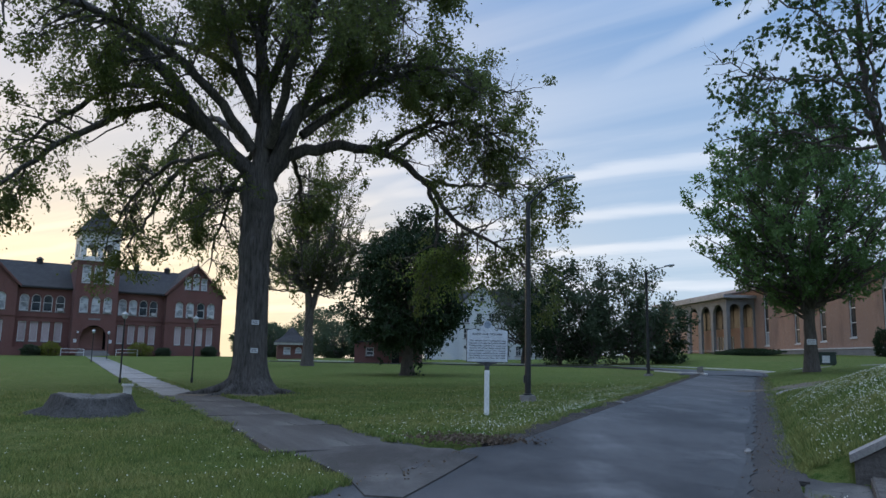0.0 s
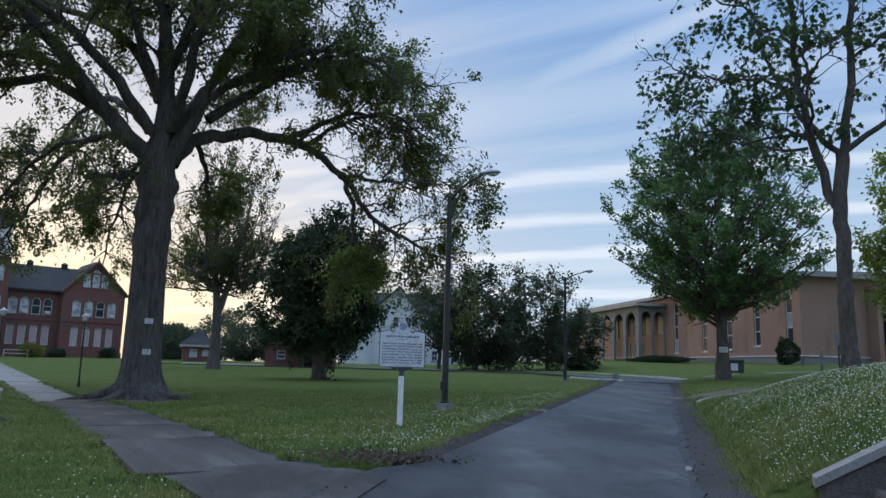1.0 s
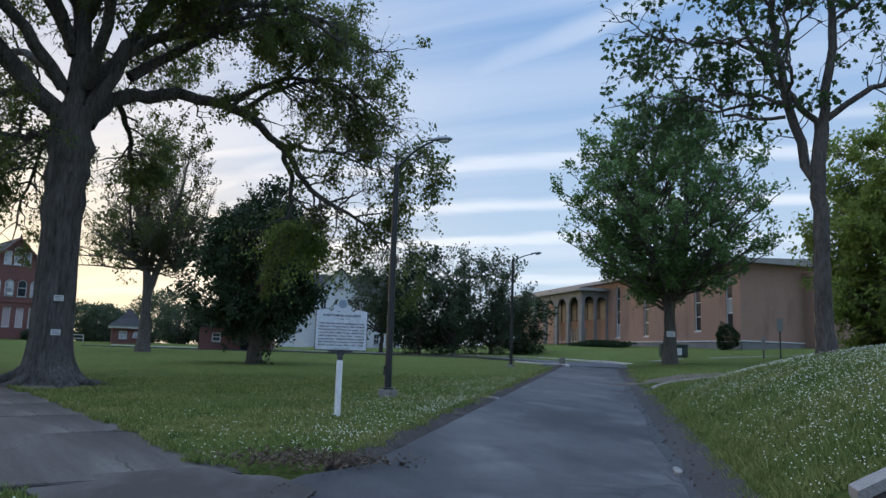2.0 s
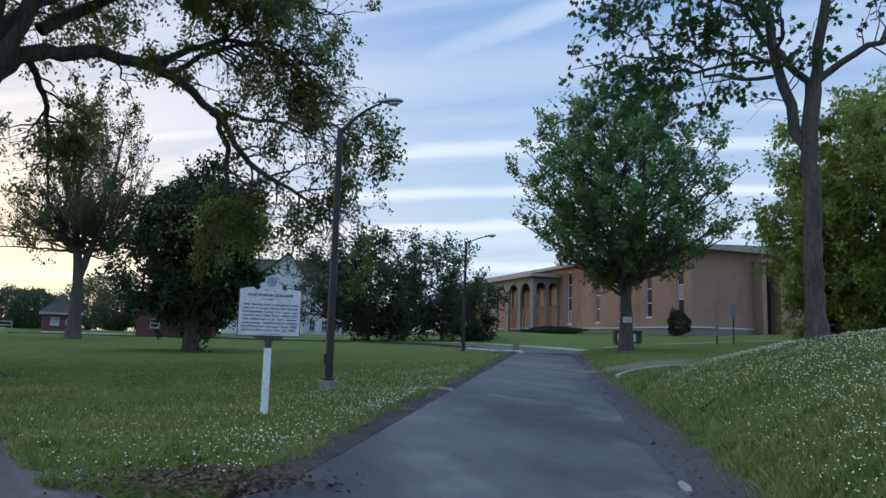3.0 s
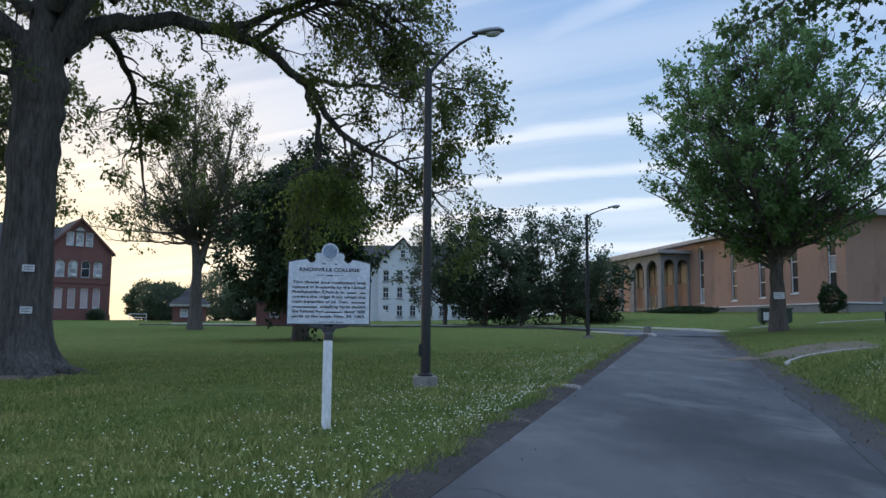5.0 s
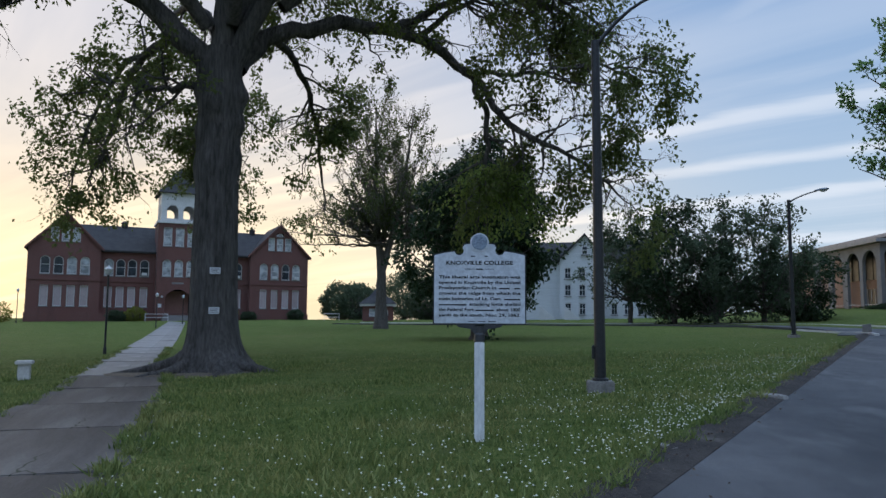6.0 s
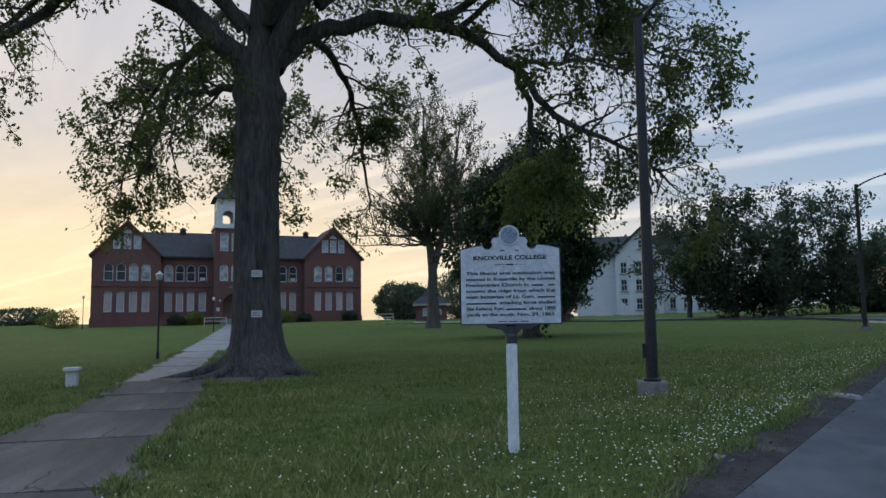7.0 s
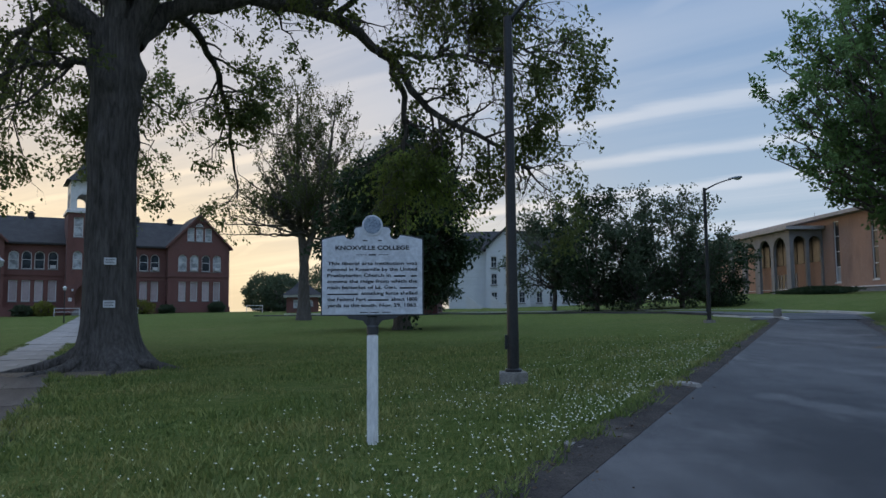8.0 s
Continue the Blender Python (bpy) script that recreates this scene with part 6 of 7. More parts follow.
# ---- street lamps ----
def street_lamp(label, x, y, z, head_dx, head_dy, h_elbow, h_head):
    root = thing("street_lamp", label, "street lamp", pose(x, y, z), "street lamps along the drive")
    part("footing", box_bm(-0.24, 0.24, -0.24, 0.24, -0.35, 0.16, bevel=0.02), M_CONCRETE, root, "square concrete footing")
    bm = bmesh.new()
    lathe(bm, [(0.15, 0.16), (0.15, 0.20), (0.105, 0.22), (0.10, 1.2), (0.078, h_elbow), (0.075, h_elbow + 0.05)], 14)
    part("pole", bm, M_BLACK, root, "dark tapered steel pole", smooth=False)
    part("access_cover", box_bm(-0.145, -0.098, -0.05, 0.05, 0.55, 0.80, bevel=0.008), M_BLACK, root)
    d = Vector((head_dx, head_dy, 0))
    bm = bmesh.new()
    rise = h_head - h_elbow
    pts = [(d * f + Vector((0, 0, h_elbow - 0.1 + (rise + 0.1) * math.sin(f * math.pi / 2) ** 0.85))) for f in (0, 0.08, 0.2, 0.35, 0.5, 0.65, 0.78)]
    tube(bm, pts, [0.045, 0.042, 0.038, 0.035, 0.033, 0.031, 0.03], 8)
    part("arm", bm, M_BLACK, root, "curved arm", smooth=True)
    bm = bmesh.new()
    ang = math.atan2(head_dy, head_dx)
    secs = [(-0.12, 0.04, 0.04), (0.0, 0.07, 0.06), (0.12, 0.12, 0.085), (0.30, 0.155, 0.10), (0.46, 0.14, 0.085), (0.55, 0.07, 0.04), (0.57, 0.02, 0.015)]
    rings = []
    for sx, w, h in secs:
        rings.append([bm.verts.new((sx, w * math.cos(t), h * (math.sin(t) if math.sin(t) > 0 else 0.45 * math.sin(t)))) for t in [2 * math.pi * k / 16 for k in range(16)]])
    for a, b in zip(rings, rings[1:]):
        for k in range(16): bm.faces.new((a[k], a[(k + 1) % 16], b[(k + 1) % 16], b[k]))
    bm.faces.new(rings[0][::-1]), bm.faces.new(rings[-1])
    hm = Matrix.Translation(d * 0.78 + Vector((0, 0, h_head))) @ Matrix.Rotation(ang, 4, "Z") @ Matrix.Rotation(radians(-6), 4, "Y")
    head = part("lamp_head", bm, M_LAMP_HEAD, root, "grey cobra-head lamp housing", hm, smooth=True)
    bm = bmesh.new()
    bmesh.ops.create_uvsphere(bm, u_segments=14, v_segments=8, radius=1.0, matrix=Matrix.Translation((0.32, 0, -0.035)) @ Matrix.Diagonal((0.17, 0.115, 0.075, 1)))
    part("lens", bm, M_LENS, head, "frosted lens", smooth=True)
    return root


street_lamp("tall dark street lamp with cobra head on a concrete footing", 2.83, 24.63, 0.53, 1.32, -0.10, 6.5, 7.36)
street_lamp("tall dark street lamp with cobra head at the drive corner", 13.9, 49.9, 1.02, 1.65, -0.3, 6.9, 7.36)


# ---- lantern posts along the walk ----
def lantern_post(x, y, h, label):
    root = thing("lantern_post", label, "lantern post", pose(x, y, float(land(x, y))), "lantern posts along the walk")
    bm = bmesh.new()
    lathe(bm, [(0.07, -0.1), (0.07, 0.25), (0.045, 0.3), (0.04, h - 0.3), (0.055, h - 0.28), (0.055, h - 0.22)], 10)
    part("post", bm, M_BLACK, root)
    bm = bmesh.new()
    lathe(bm, [(0.06, h - 0.22), (0.13, h - 0.16), (0.15, h + 0.0), (0.14, h + 0.02)], 10)
    part("globe", bm, M_LENS, root, "pale lantern glass")
    bm = bmesh.new()
    lathe(bm, [(0.19, h + 0.02), (0.17, h + 0.06), (0.05, h + 0.14), (0.02, h + 0.2)], 10)
    part("cap", bm, M_LENS, root, "pale metal cap")
    return root


lantern_post(-16.9, 40.1, 3.6, "thin black lantern post by the lower concrete walk")
lantern_post(-13.4, 41.0, 3.45, "thin black lantern post beside the concrete walk")
lantern_post(-36.0, 78.0, 3.2, "thin black lantern post far up the walk")
lantern_post(-40.6, 92.0, 3.2, "thin black lantern post far up the walk")
lantern_post(-62.0, 92.0, 4.0, "thin lantern post beside the hall")

# ---- stump, stone block, low white rails ----
stump = thing("tree_stump", "wide grey weathered tree stump with spreading roots", "tree stump", pose(-9.65, 21.2, float(land(-9.65, 21.2)) - 0.02))
bm = bmesh.new()
rng = np.random.default_rng(5)
prof = [(1.62, -0.08), (1.45, 0.06), (1.16, 0.22), (1.03, 0.40), (1.0, 0.50), (0.93, 0.53), (0.55, 0.50), (0.08, 0.49)]
ph = rng.uniform(0, 6, 4)
rings = []
for r, z in prof:
    ring = []
    for k in range(40):
        a = 2 * math.pi * k / 40
        lob = 1 + (0.10 * math.sin(3 * a + ph[0]) + 0.07 * math.sin(5 * a + ph[1]) + 0.03 * math.sin(11 * a + ph[2])) * (1.5 if z < 0.2 else 0.7)
        ring.append(bm.verts.new((r * lob * math.cos(a), r * lob * math.sin(a) * 0.8, z + 0.05 * math.sin(2 * a + 1) * (z > 0.3) + rng.uniform(-0.012, 0.012))))
    rings.append(ring)
for a, b in zip(rings, rings[1:]):
    for k in range(40): bm.faces.new((a[k], a[(k + 1) % 40], b[(k + 1) % 40], b[k]))
bm.faces.new(rings[-1])
stump_body = part("stump", bm, M_STUMP, stump, smooth=True)
M_CUT = plain("weathered_cut_wood", (0.12, 0.11, 0.10), (0.21, 0.195, 0.18), 3, 24, 0.95, 0.8, 0.02, stain=(0.06, 0.055, 0.05))
bm = bmesh.new()
cut = [[bm.verts.new((r * (1 + 0.06 * math.sin(3 * a + ph[0]) + 0.04 * math.sin(5 * a + ph[1])) * math.cos(a), 0.8 * r * (1 + 0.06 * math.sin(3 * a + ph[0])) * math.sin(a), z + 0.05 * math.sin(2 * a + 1) + 0.012 * math.sin(9 * a + 4 * r))) for a in [2 * math.pi * k / 40 for k in range(40)]] for r, z in ((0.88, 0.50), (0.86, 0.555), (0.5, 0.535), (0.06, 0.525))]
for a, b in zip(cut, cut[1:]):
    for k in range(40): bm.faces.new((a[k], a[(k + 1) % 40], b[(k + 1) % 40], b[k]))
bm.faces.new(cut[-1])
part("cut_face", bm, M_CUT, stump_body, "paler weathered sawn face", smooth=True)

block = thing("stone_pedestal", "small white stone pedestal beside the walk", "pedestal", pose(-11.7, 28.5, float(land(-11.7, 28.5)), 0, 0, 28))
part("shaft", box_bm(-0.14, 0.14, -0.14, 0.14, -0.1, 0.42, bevel=0.02), M_BLOCK, block)
part("cap", box_bm(-0.20, 0.20, -0.20, 0.20, 0.42, 0.52, bevel=0.02), M_BLOCK, block)


def rail(x, y, turn, w=3.0):
    root = thing("white_rail", "low white painted rail before the hall entrance", "rail", pose(x, y, float(land(x, y)), 0, 0, turn), "white rails by the hall steps")
    for u in (-w / 2, w / 2 - 0.08): part("post", box_bm(u, u + 0.08, -0.04, 0.04, -0.1, 1.0), M_TRIM, root)
    for z in (0.92, 0.45): part("bar", box_bm(-w / 2 + 0.08, w / 2 - 0.08, -0.03, 0.03, z, z + 0.08), M_TRIM, root)


rail(-51.3, 105.2, 34), rail(-45.4, 109.3, 34), rail(-29.0, 113.0, 20, 2.2)


def notice(x, y, z, w, h, turn, label):
    root = thing("notice", label, "notice", pose(x, y, z, 0, 0, turn))
    part("sheet", box_bm(-w / 2, w / 2, -0.012, 0.0, -h / 2, h / 2, bevel=0.003), M_PAPER, root)
    for k in range(3):
        part("printed_line", box_bm(-w * 0.38, w * (0.36 - 0.12 * (k % 2)), -0.0145, -0.0118, h * (0.25 - 0.24 * k) - 0.008, h * (0.25 - 0.24 * k) + 0.008), M_INK, root)


notice(-7.97 + 0.45 * 0.71, 31.52 - 0.89 * 0.71, 3.17, 0.30, 0.19, 26.8, "white notice nailed high on the oak trunk")
notice(-7.96 + 0.45 * 0.74, 31.51 - 0.89 * 0.74, 2.02, 0.30, 0.19, 26.8, "white notice nailed low on the oak trunk")
notice(22.85, 45.87, 3.35, 0.52, 0.34, -20, "white notice fixed to the maple trunk")

# ---- dark bin with notices, sign posts, round bush, hedge ----
bx, by = 29.9, 58.6
bin_ = thing("waste_bin", "dark green steel waste container with white notices on the lawn", "bin", pose(bx, by, float(land(bx, by)), 0, 0, -18))
part("body", box_bm(-1.02, 1.02, -0.60, 0.60, 0.08, 0.92, bevel=0.05), M_GREENBIN, bin_)
part("lid", box_bm(-1.07, 1.07, -0.66, 0.66, 0.92, 1.06, bevel=0.04), M_GREENBIN, bin_, "dark green lid")
for x0, x1 in ((-0.85, -0.48), (0.02, 0.55)):
    part("notice", box_bm(x0, x1, -0.62, -0.602, 0.22, 0.78), M_PAPER, bin_, "white paper notice")
for s in (-0.9, 0.72): part("foot", box_bm(s, s + 0.18, -0.5, 0.5, -0.15, 0.08), M_BLACK, bin_)


def sign_post(x, y, h, w, label):
    root = thing("sign_post", label, "sign post", pose(x, y, float(land(x, y)), 0, 0, -30), "small posts before the brick building")
    part("post", box_bm(-0.05, 0.05, -0.05, 0.05, -0.1, h, bevel=0.01), M_BLACK, root)
    part("plate", box_bm(-w / 2, w / 2, -0.075, -0.052, h - 0.85, h + 0.1, bevel=0.008), M_STONE, root, "grey plate")


sign_post(35.9, 53.6, 2.9, 0.42, "tall grey sign on a dark post")
sign_post(34.9, 54.2, 1.5, 0.26, "short dark post with a small grey plate")


def bush(name, label, x, y, w, h, n, leaf, mat, seed, category="bush", depth=None, group=""):
    """A rounded shrub: many twigs from the ground and leaves over an uneven dome."""
    rng = np.random.default_rng(seed)
    depth = depth or w
    z = float(land(x, y))
    root = thing(name, label, category, pose(x, y, z - 0.05), group)
    u = rng.normal(0, 1, (n, 3)); u /= np.linalg.norm(u, axis=1, keepdims=True)
    lump = 1 + 0.12 * np.sin(5 * u[:, 0] + seed) + 0.12 * np.sin(6 * u[:, 1] + 2 * seed) + 0.08 * np.sin(9 * u[:, 2])
    rad = lump * rng.uniform(0.72, 1.04, n)
    P = u * rad[:, None] * np.array([w / 2, depth / 2, h / 2]) + np.array([0, 0, h * 0.52])
    P[:, 2] = np.maximum(P[:, 2], 0.05)
    new("crown", leaves_mesh("crown", P, u + rng.normal(0, 0.5, (n, 3)), leaf, mat, rng)).parent = root
    twigs = []
    for k in range(26):
        d = rng.normal(0, 1, 3); d[2] = abs(d[2]) + 0.4; d /= np.linalg.norm(d)
        end = d * np.array([w / 2, depth / 2, h]) * 0.8
        twigs.append((np.array([[0, 0, 0], end * 0.5, end]), np.array([0.03, 0.02, 0.008]) * max(1, w / 2), 4))
    new("stem", tubes_mesh("stem", twigs, M_BARK2)).parent = root
    return root


bush("round_bush", "clipped dark green round bush at the brick corner", 44.9, 74.8, 2.1, 2.6, 4200, 0.18, M_LEAF_DARK, 3)
bush("hedge", "low dark spreading evergreen bed before the porch", 40.2, 97.2, 3.0, 0.7, 8000, 0.24, M_LEAF_DARK, 4, "hedge", 18.5)
hall_front = lambda u, v: tuple((HALL @ Vector((u, v, 0)))[:2])
for k, (u, w, h, mat, lab) in enumerate(((13.4, 2.8, 1.7, M_SHRUB, "yellow-green rounded shrub by the hall wall"), (11.0, 2.4, 1.3, M_LEAF_FAR, "dark low shrub by the hall wall"),
                                         (25.2, 3.2, 1.8, M_SHRUB, "yellow-green rounded shrub by the hall wall"), (28.6, 2.0, 1.1, M_LEAF_FAR, "dark low shrub by the hall wall"),
                                         (35.6, 2.0, 1.4, M_LEAF_FAR, "dark low shrub by the hall wall"), (-3.5, 4.6, 2.2, M_SHRUB, "bright low shrub beside the hall"))):
    x, y = hall_front(u, -1.6)
    bush("shrub", lab, x, y, w, h, 1500, 0.26, mat, 20 + k, "shrub", group="shrubs by the hall")
for k, (x, y, w, h) in enumerate(((-27.0, 121, 7.5, 5.0), (-31.5, 128, 8, 5.5), (-16, 122, 8, 5.5), (-19, 130, 9, 8.5), (-11.0, 118, 6, 4.5), (-24, 140, 9, 8.0), (-6, 124, 7, 6.0), (-36, 150, 12, 6), (-8, 142, 12, 8), (-78, 128, 14, 3.0), (-95, 118, 12, 2.6))):
    bush("far_bush", "dark rounded trees on the ridge against the sunset", x, y, w, h, 4200, 0.42, M_LEAF_FAR, 40 + k, "bush", group="bushes on the ridge")

# ivy on the oak limb over the evergreen: fresh leaves hanging in front
rng = np.random.default_rng(15)
vine = thing("hanging_vine", "bright green leafy sprays hanging under the oak limb", "vine", pose(-0.4, 36.7, 6.0))
sprays = [(np.array([[0, 0, 1.2], [dx * 0.5, dy * 0.5, 0.5], [dx, dy, dz]]), np.array([0.02, 0.012, 0.006]), 4) for dx, dy, dz in zip(rng.normal(0.9, 1.1, 60), rng.normal(0, 0.6, 60), rng.uniform(-2.0, 1.2, 60))]
P, D = leaf_spots(sprays, 70, 0.2, rng, 0.6)
new("crown", leaves_mesh("crown", P, D, 0.15, M_LEAF_LIGHT, rng)).parent = vine
new("stem", tubes_mesh("stem", sprays, M_BARK2)).parent = vine

# ---- low retaining wall and steps at the bank's foot ----
RW = pose(5.0, 9.56, 0.30, 0, 0, -28)
steps = thing("stone_steps", "weathered concrete steps climbing the bank", "steps", RW)
for k in range(9):
    part("step", box_bm(0.16 + 0.33 * k, 0.16 + 0.33 * (k + 1) + 0.03, -2.2, -0.035, -0.35, 0.14 + 0.17 * k, bevel=0.018), M_WALL, steps)
part("landing", box_bm(-0.55, 0.16, -2.5, 0.25, -0.30, 0.03, bevel=0.02), M_WALK, steps)
rwall = thing("retaining_wall", "weathered sloping concrete cheek wall beside the steps", "wall", RW)
bm = bmesh.new()
prism(bm, [(0.0, -0.5), (3.0, -0.5), (3.0, 2.0), (0.0, 0.29)], 0.0, 0.30)
part("wall", bm, M_WALL, rwall)
bm = bmesh.new()
prism(bm, [(-0.05, 0.275), (3.04, 2.036), (3.04, 2.136), (-0.05, 0.375)], -0.03, 0.33)
part("coping", bm, M_CONCRETE, rwall, "paler concrete coping")

# ---- dead leaves where the walk meets the drive ----
rng = np.random.default_rng(91)
n = 950
a = rng.random(n)
px = 0.45 + rng.normal(0, 0.42, n) - 0.9 * (a - 0.5); py = 13.2 + rng.normal(0, 0.28, n) + 0.5 * (a - 0.5)
pz = np.maximum(land(px, py), road_height(py)) + rng.uniform(0.03, 0.09, n)
D = rng.normal(0, 1, (n, 3)); D[:, 2] *= 0.25
litter = new("leaf_litter", leaves_mesh("leaf_litter", np.stack([px, py, pz], 1), D, 0.065, M_SOIL, rng))
tagged(litter, "drift of dry brown leaves at the drive edge", "leaves", kind="stuff")
n = 900
py = 7.5 + 38 * rng.random(n) ** 1.5; side = rng.random(n) < 0.5
px = np.where(side, left_edge(py) + np.abs(rng.normal(0, 0.3, n)), right_edge(py) - np.abs(rng.normal(0, 0.35, n)))
D = rng.normal(0, 1, (n, 3)); D[:, 2] *= 0.2
tagged(new("gutter_leaves", leaves_mesh("gutter_leaves", np.stack([px, py, road_height(py) + 0.045], 1), D, 0.045, M_SOIL, rng)), "scattered dry leaves in the gutters", "leaves", kind="stuff")


def chunk(x, y, z, w, d, h, turn, seed, label):
    """A flat broken piece of paving with an uneven outline."""
    r = np.random.default_rng(seed)
    k = 9
    ring = [(w / 2 * math.cos(a) * r.uniform(0.7, 1.15), d / 2 * math.sin(a) * r.uniform(0.7, 1.15)) for a in [2 * math.pi * q / k for q in range(k)]]
    bm = bmesh.new()
    lo = [bm.verts.new((u, v, -0.03)) for u, v in ring]
    hi = [bm.verts.new((u * 0.92, v * 0.92, h * r.uniform(0.8, 1.1))) for u, v in ring]
    bm.faces.new(lo[::-1]), bm.faces.new(hi)
    for q in range(k): bm.faces.new((lo[q], lo[(q + 1) % k], hi[(q + 1) % k], hi[q]))
    root = thing("paving_fragment", label, "rubble", pose(x, y, z, 0, 0, turn), "broken paving by the drive")
    part("fragment", bm, M_CONCRETE, root)


chunk(5.38, 23.3, float(road_height(23.3)), 0.42, 0.95, 0.040, 24, 1, "flat pale broken paving patch at the drive edge")
chunk(3.10, 18.6, float(road_height(18.6)), 0.16, 0.40, 0.03, 15, 2, "small pale paving chip in the gutter")
chunk(2.47, 17.0, float(road_height(17.0)), 0.12, 0.26, 0.03, -20, 3, "small pale paving chip in the gutter")
chunk(4.95, 12.6, float(road_height(12.6)), 0.10, 0.70, 0.030, -24, 4, "pale broken kerb sliver by the tarred edge")
chunk(17.7, 50.9, float(land(17.7, 50.9)) + 0.15, 0.55, 0.45, 0.38, 30, 6, "pale kerb stone at the drive corner")

# ---- grass blades and clover flowers ----
def on_lawn(x, y):
    ok = ~((x > left_edge(y) + 0.07 + 0.08 * np.sin(3.1 * y) * np.sin(7.7 * y)) & (x < right_edge(y) - 0.02 + 0.10 * np.sin(2.3 * y) * np.sin(6.1 * y))) & (y > 5.6)
    wx = np.interp(y, [12.6, 17.4, 26.6, 33.2, 57.5, 107.3], [-1.7, -3.6, -7.9, -11.8, -24, -49.3])
    ok &= ~((np.abs(x - wx) < np.where(y < 31, 1.27, 1.06) + 0.13 * np.sin(2.7 * y + x) * np.sin(5.9 * y)) & (y > 12.3))
    ok &= ~((y < 13.4) & (x < 1.2) & (y > 8.2) & (x > -2.50 + (12.6 - y) * 0.40 + 0.10 * np.sin(5.3 * y) * np.sin(2.1 * y)))
    ok &= ((x + 8.4) / 2.2) ** 2 + ((y - 30.9) / 1.35) ** 2 > 1 + 0.4 * np.sin(3 * x + 5 * y)
    ok &= ~((y <= 8.2) & (x > -0.95 - (8.2 - y) * 0.5) & (x < 4.2))
    ok &= ~(((x - 5.0) * 0.469 + (y - 9.56) * 0.883 < 0.34) & (x > 4.2) & (y < 10.2))
    return ok


rng = np.random.default_rng(61)
def scatter(n, near, far):
    """Spots on the lawn round the drive's mouth, thinning out with distance."""
    r = near + (far - near) * rng.random(n) ** 1.55
    a = rng.uniform(-1.35, 1.35, n)
    x, y = 1.6 + r * np.sin(a), 6.0 + r * np.cos(a)
    keep = on_lawn(x, y) & (rng.random(n) < 1 - smooth(far * 0.55, far, r))
    return x[keep], y[keep]


x, y = scatter(520000, 1.5, 38.0)
n = len(x)
z = land(x, y) - 0.01
h = rng.uniform(0.035, 0.095, n) * (1 + 0.5 * np.sin(x * 1.7 + 2 * np.sin(y)) * np.sin(y * 1.3)) * (1 + 0.9 * np.clip(np.sin(3.1 * x + 1.3 * np.sin(2.3 * y)) * np.sin(2.7 * y + x) - 0.35, 0, 1))
an = rng.uniform(0, 2 * math.pi, n)
w = rng.uniform(0.006, 0.013, n) * (1 + 0.05 * np.clip(y - 8, 0, 20))
lean = rng.normal(0, 0.45, (n, 2)) * h[:, None]
V = np.stack([np.stack([x - w * np.cos(an), y - w * np.sin(an), z], 1), np.stack([x + w * np.cos(an), y + w * np.sin(an), z], 1), np.stack([x + lean[:, 0], y + lean[:, 1], z + h], 1)], 1).reshape(-1, 3)
tagged(new("grass", numpy_mesh("grass", V, np.arange(3 * n).reshape(n, 3), M_BLADE)), "short green grass blades of the lawn", "grass", kind="stuff")

# longer tufts creeping over the edges of the drive and the walk
n = 26000
y = 7.0 + 38 * rng.random(n) ** 1.4
which = rng.integers(0, 4, n)
wx = np.interp(y, [12.6, 17.4, 26.6, 33.2, 57.5, 107.3], [-1.7, -3.6, -7.9, -11.8, -24, -49.3])
ragged = 0.10 * np.sin(2.3 * y + which) * np.sin(5.3 * y) + 0.07 * np.sin(11 * y + 2 * which)
inward = ragged + rng.normal(0, 0.07, n)
half = np.where(y < 31, 1.33, 1.12)
x = np.select([which == 0, which == 1, which == 2], [left_edge(y) + inward, right_edge(y) - inward, wx - half + inward], wx + half - inward)
keep = np.where(which < 1, y > 13.9, np.where(which < 2, y > 10.6, y > 13.6)) & (np.sin(1.9 * y + 3 * which) + np.sin(4.7 * y) > -0.7)
x, y = x[keep], y[keep]
n = len(x)
z = land(x, y) - 0.01
h = rng.uniform(0.05, 0.15, n)
an = rng.uniform(0, 2 * math.pi, n)
w = rng.uniform(0.006, 0.012, n) * (1 + 0.05 * np.clip(y - 8, 0, 20))
lean = rng.normal(0, 0.6, (n, 2)) * h[:, None]
V = np.stack([np.stack([x - w * np.cos(an), y - w * np.sin(an), z], 1), np.stack([x + w * np.cos(an), y + w * np.sin(an), z], 1), np.stack([x + lean[:, 0], y + lean[:, 1], z + h], 1)], 1).reshape(-1, 3)
tagged(new("grass_tufts", numpy_mesh("grass_tufts", V, np.arange(3 * n).reshape(n, 3), M_BLADE)), "longer grass tufts creeping over the paving edges", "grass", kind="stuff")

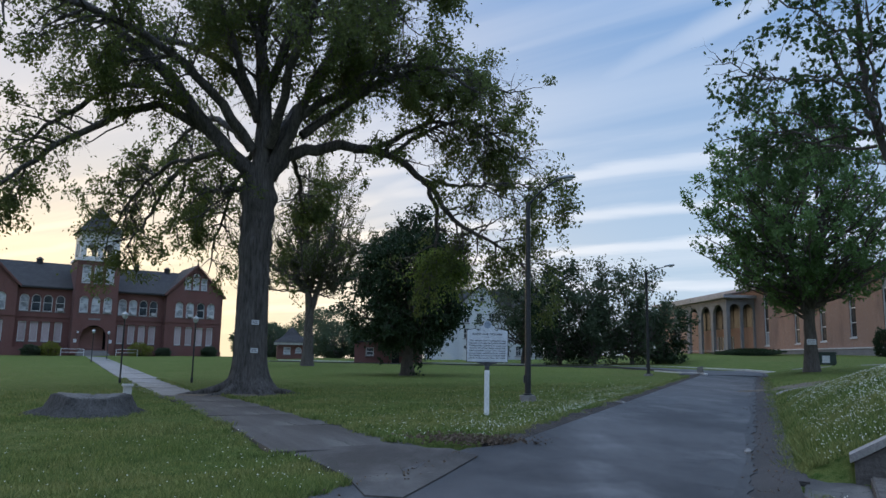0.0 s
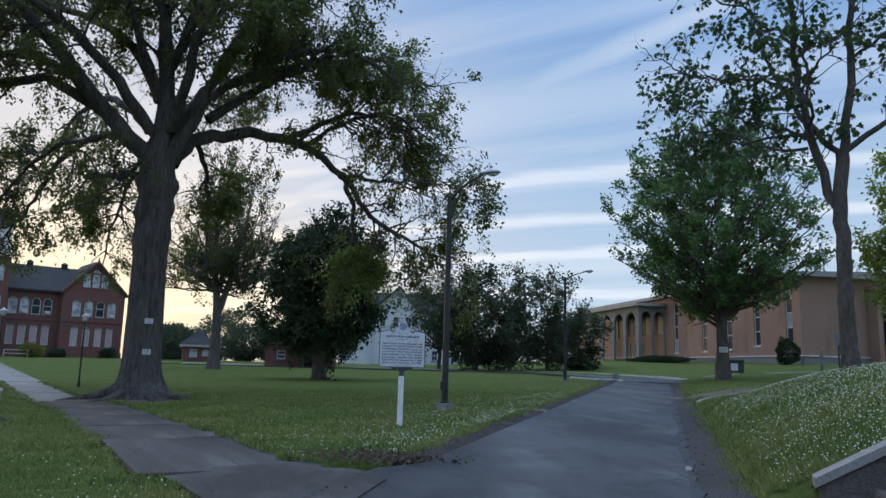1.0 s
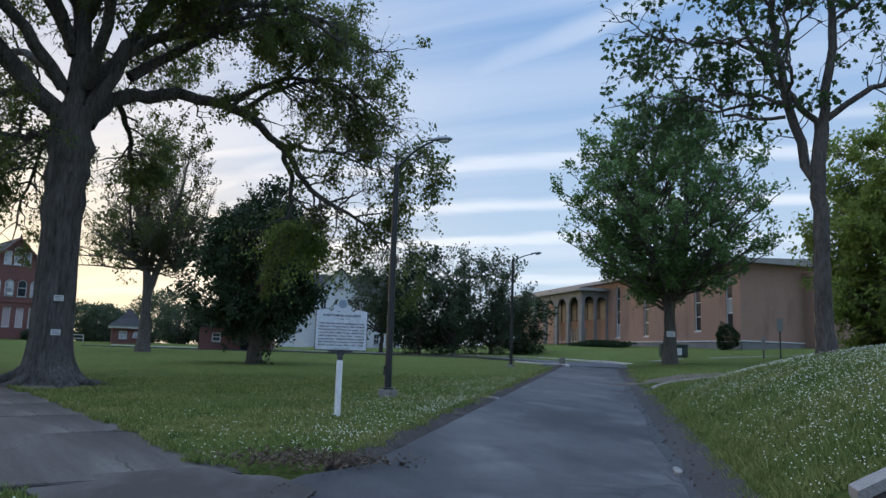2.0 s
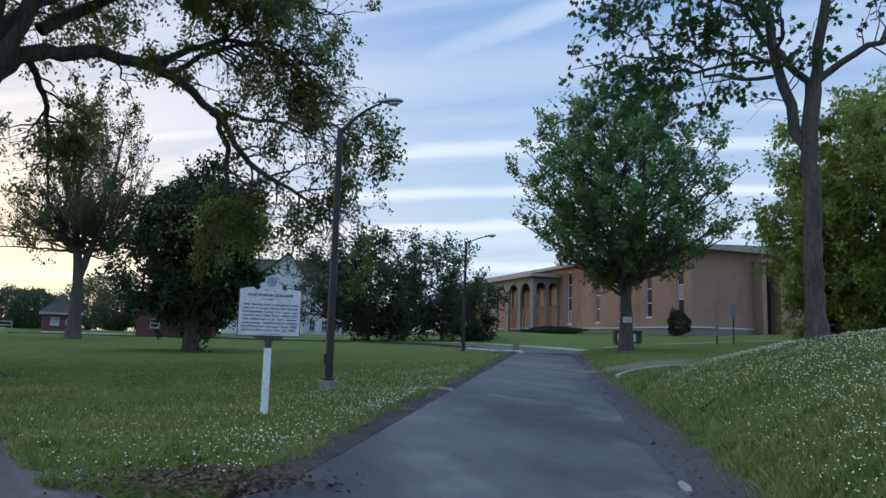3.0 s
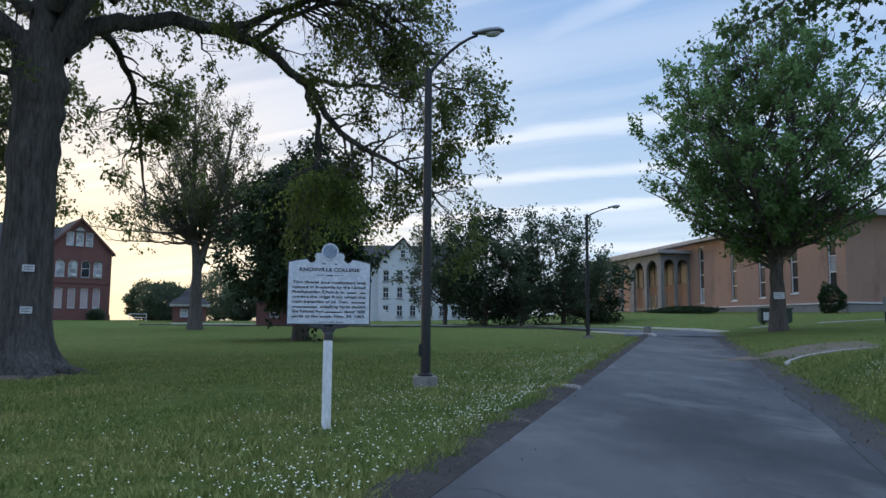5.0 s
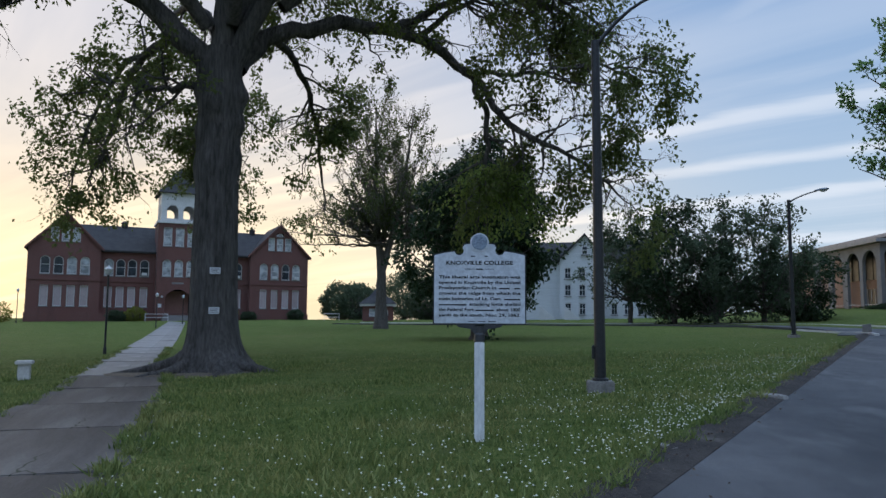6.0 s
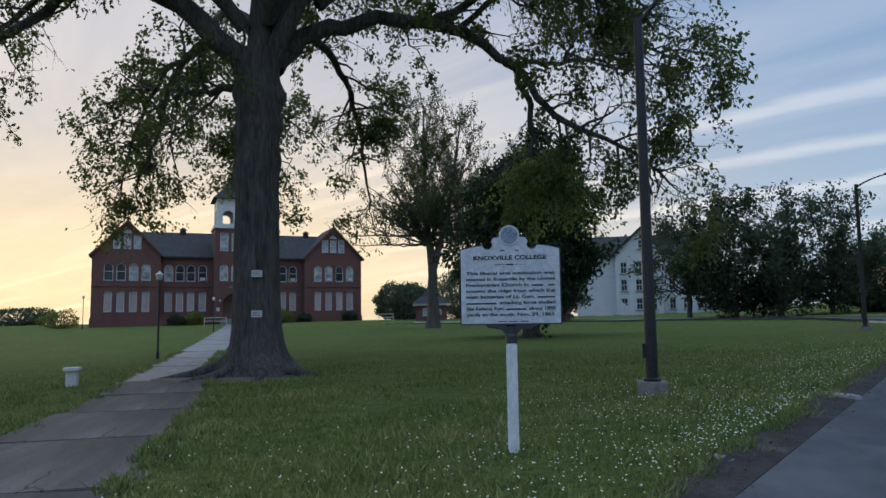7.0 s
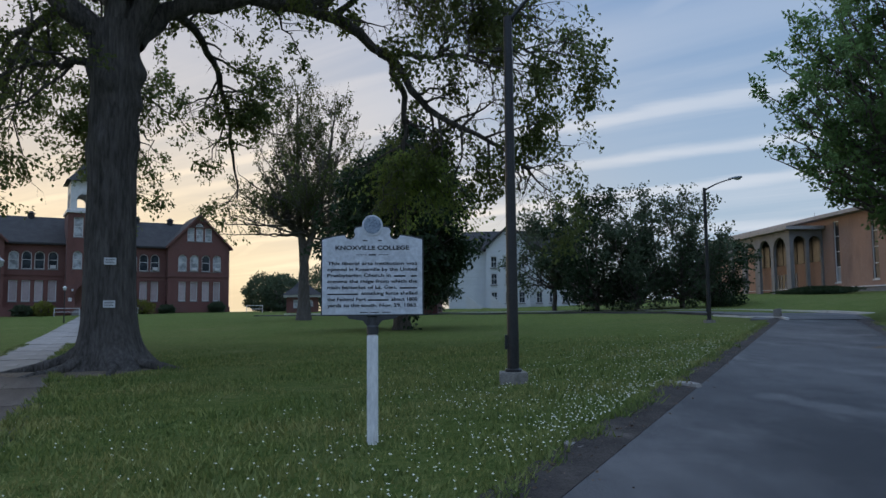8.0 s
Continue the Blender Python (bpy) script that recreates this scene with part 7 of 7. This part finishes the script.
# clover: small round heads in drifts along the drive and over the bank
n = 110000
y = rng.uniform(7, 44, n)
t = rng.random(n)
left = rng.random(n) < 0.45
x = np.where(left, left_edge(y) - 0.1 - rng.exponential(1.6, n), right_edge(y) + 0.3 + rng.random(n) ** 0.8 * 7.5)
drift = np.sin(x * 0.9 + 1.1 * np.sin(y * 0.35)) * np.sin(y * 0.55 + 0.8 * np.sin(x * 0.6)) + 0.45 * np.sin(2.3 * x + y) * np.sin(1.9 * y - x)
patch = np.where(left, (y > 13.5) * np.exp(-np.abs(y - 18) / 14) * (0.34 + 0.55 * (drift > 0.05)), np.where(y < 14.5, 0.45 + 0.5 * (drift > -0.2), 0.10 * (x < right_edge(y) + 5.5) + 0.55 * (drift > 0.10))) * np.where(left, np.where(y > 34, 0.25, 1.0), 1 - smooth(20.5, 24, y))
west = rng.random(n) < 0.05
x = np.where(west, rng.uniform(-9, -1.0, n), x); y = np.where(west, rng.uniform(7.5, 17, n), y)
patch = np.where(west, 0.60 * np.exp(-np.hypot(x + 1.5, y - 9.6) / 1.5) + 0.03, patch)
keep = on_lawn(x, y) & (rng.random(n) < np.where(left, 0.24, np.where(y > 22, 0.38, 0.85)) * patch)
x, y = x[keep], y[keep]
n = len(x)
z = land(x, y) + rng.uniform(0.05, 0.11, n)
r = rng.uniform(0.006, 0.0115, n) * np.where(x > right_edge(y), 1.12, 1.12)
octv = np.array([(1, 0, 0), (0, 1, 0), (-1, 0, 0), (0, -1, 0), (0, 0, 0.8), (0, 0, -0.6)])
octf = np.array([(0, 1, 4), (1, 2, 4), (2, 3, 4), (3, 0, 4), (1, 0, 5), (2, 1, 5), (3, 2, 5), (0, 3, 5)])
V = (np.stack([x, y, z], 1)[:, None, :] + r[:, None, None] * octv[None]).reshape(-1, 3)
F = (np.arange(n)[:, None, None] * 6 + octf[None]).reshape(-1, 3)
tagged(new("clover", numpy_mesh("clover", V, F, M_FLOWER)), "drifts of small white clover flowers in the grass", "flowers", kind="stuff")
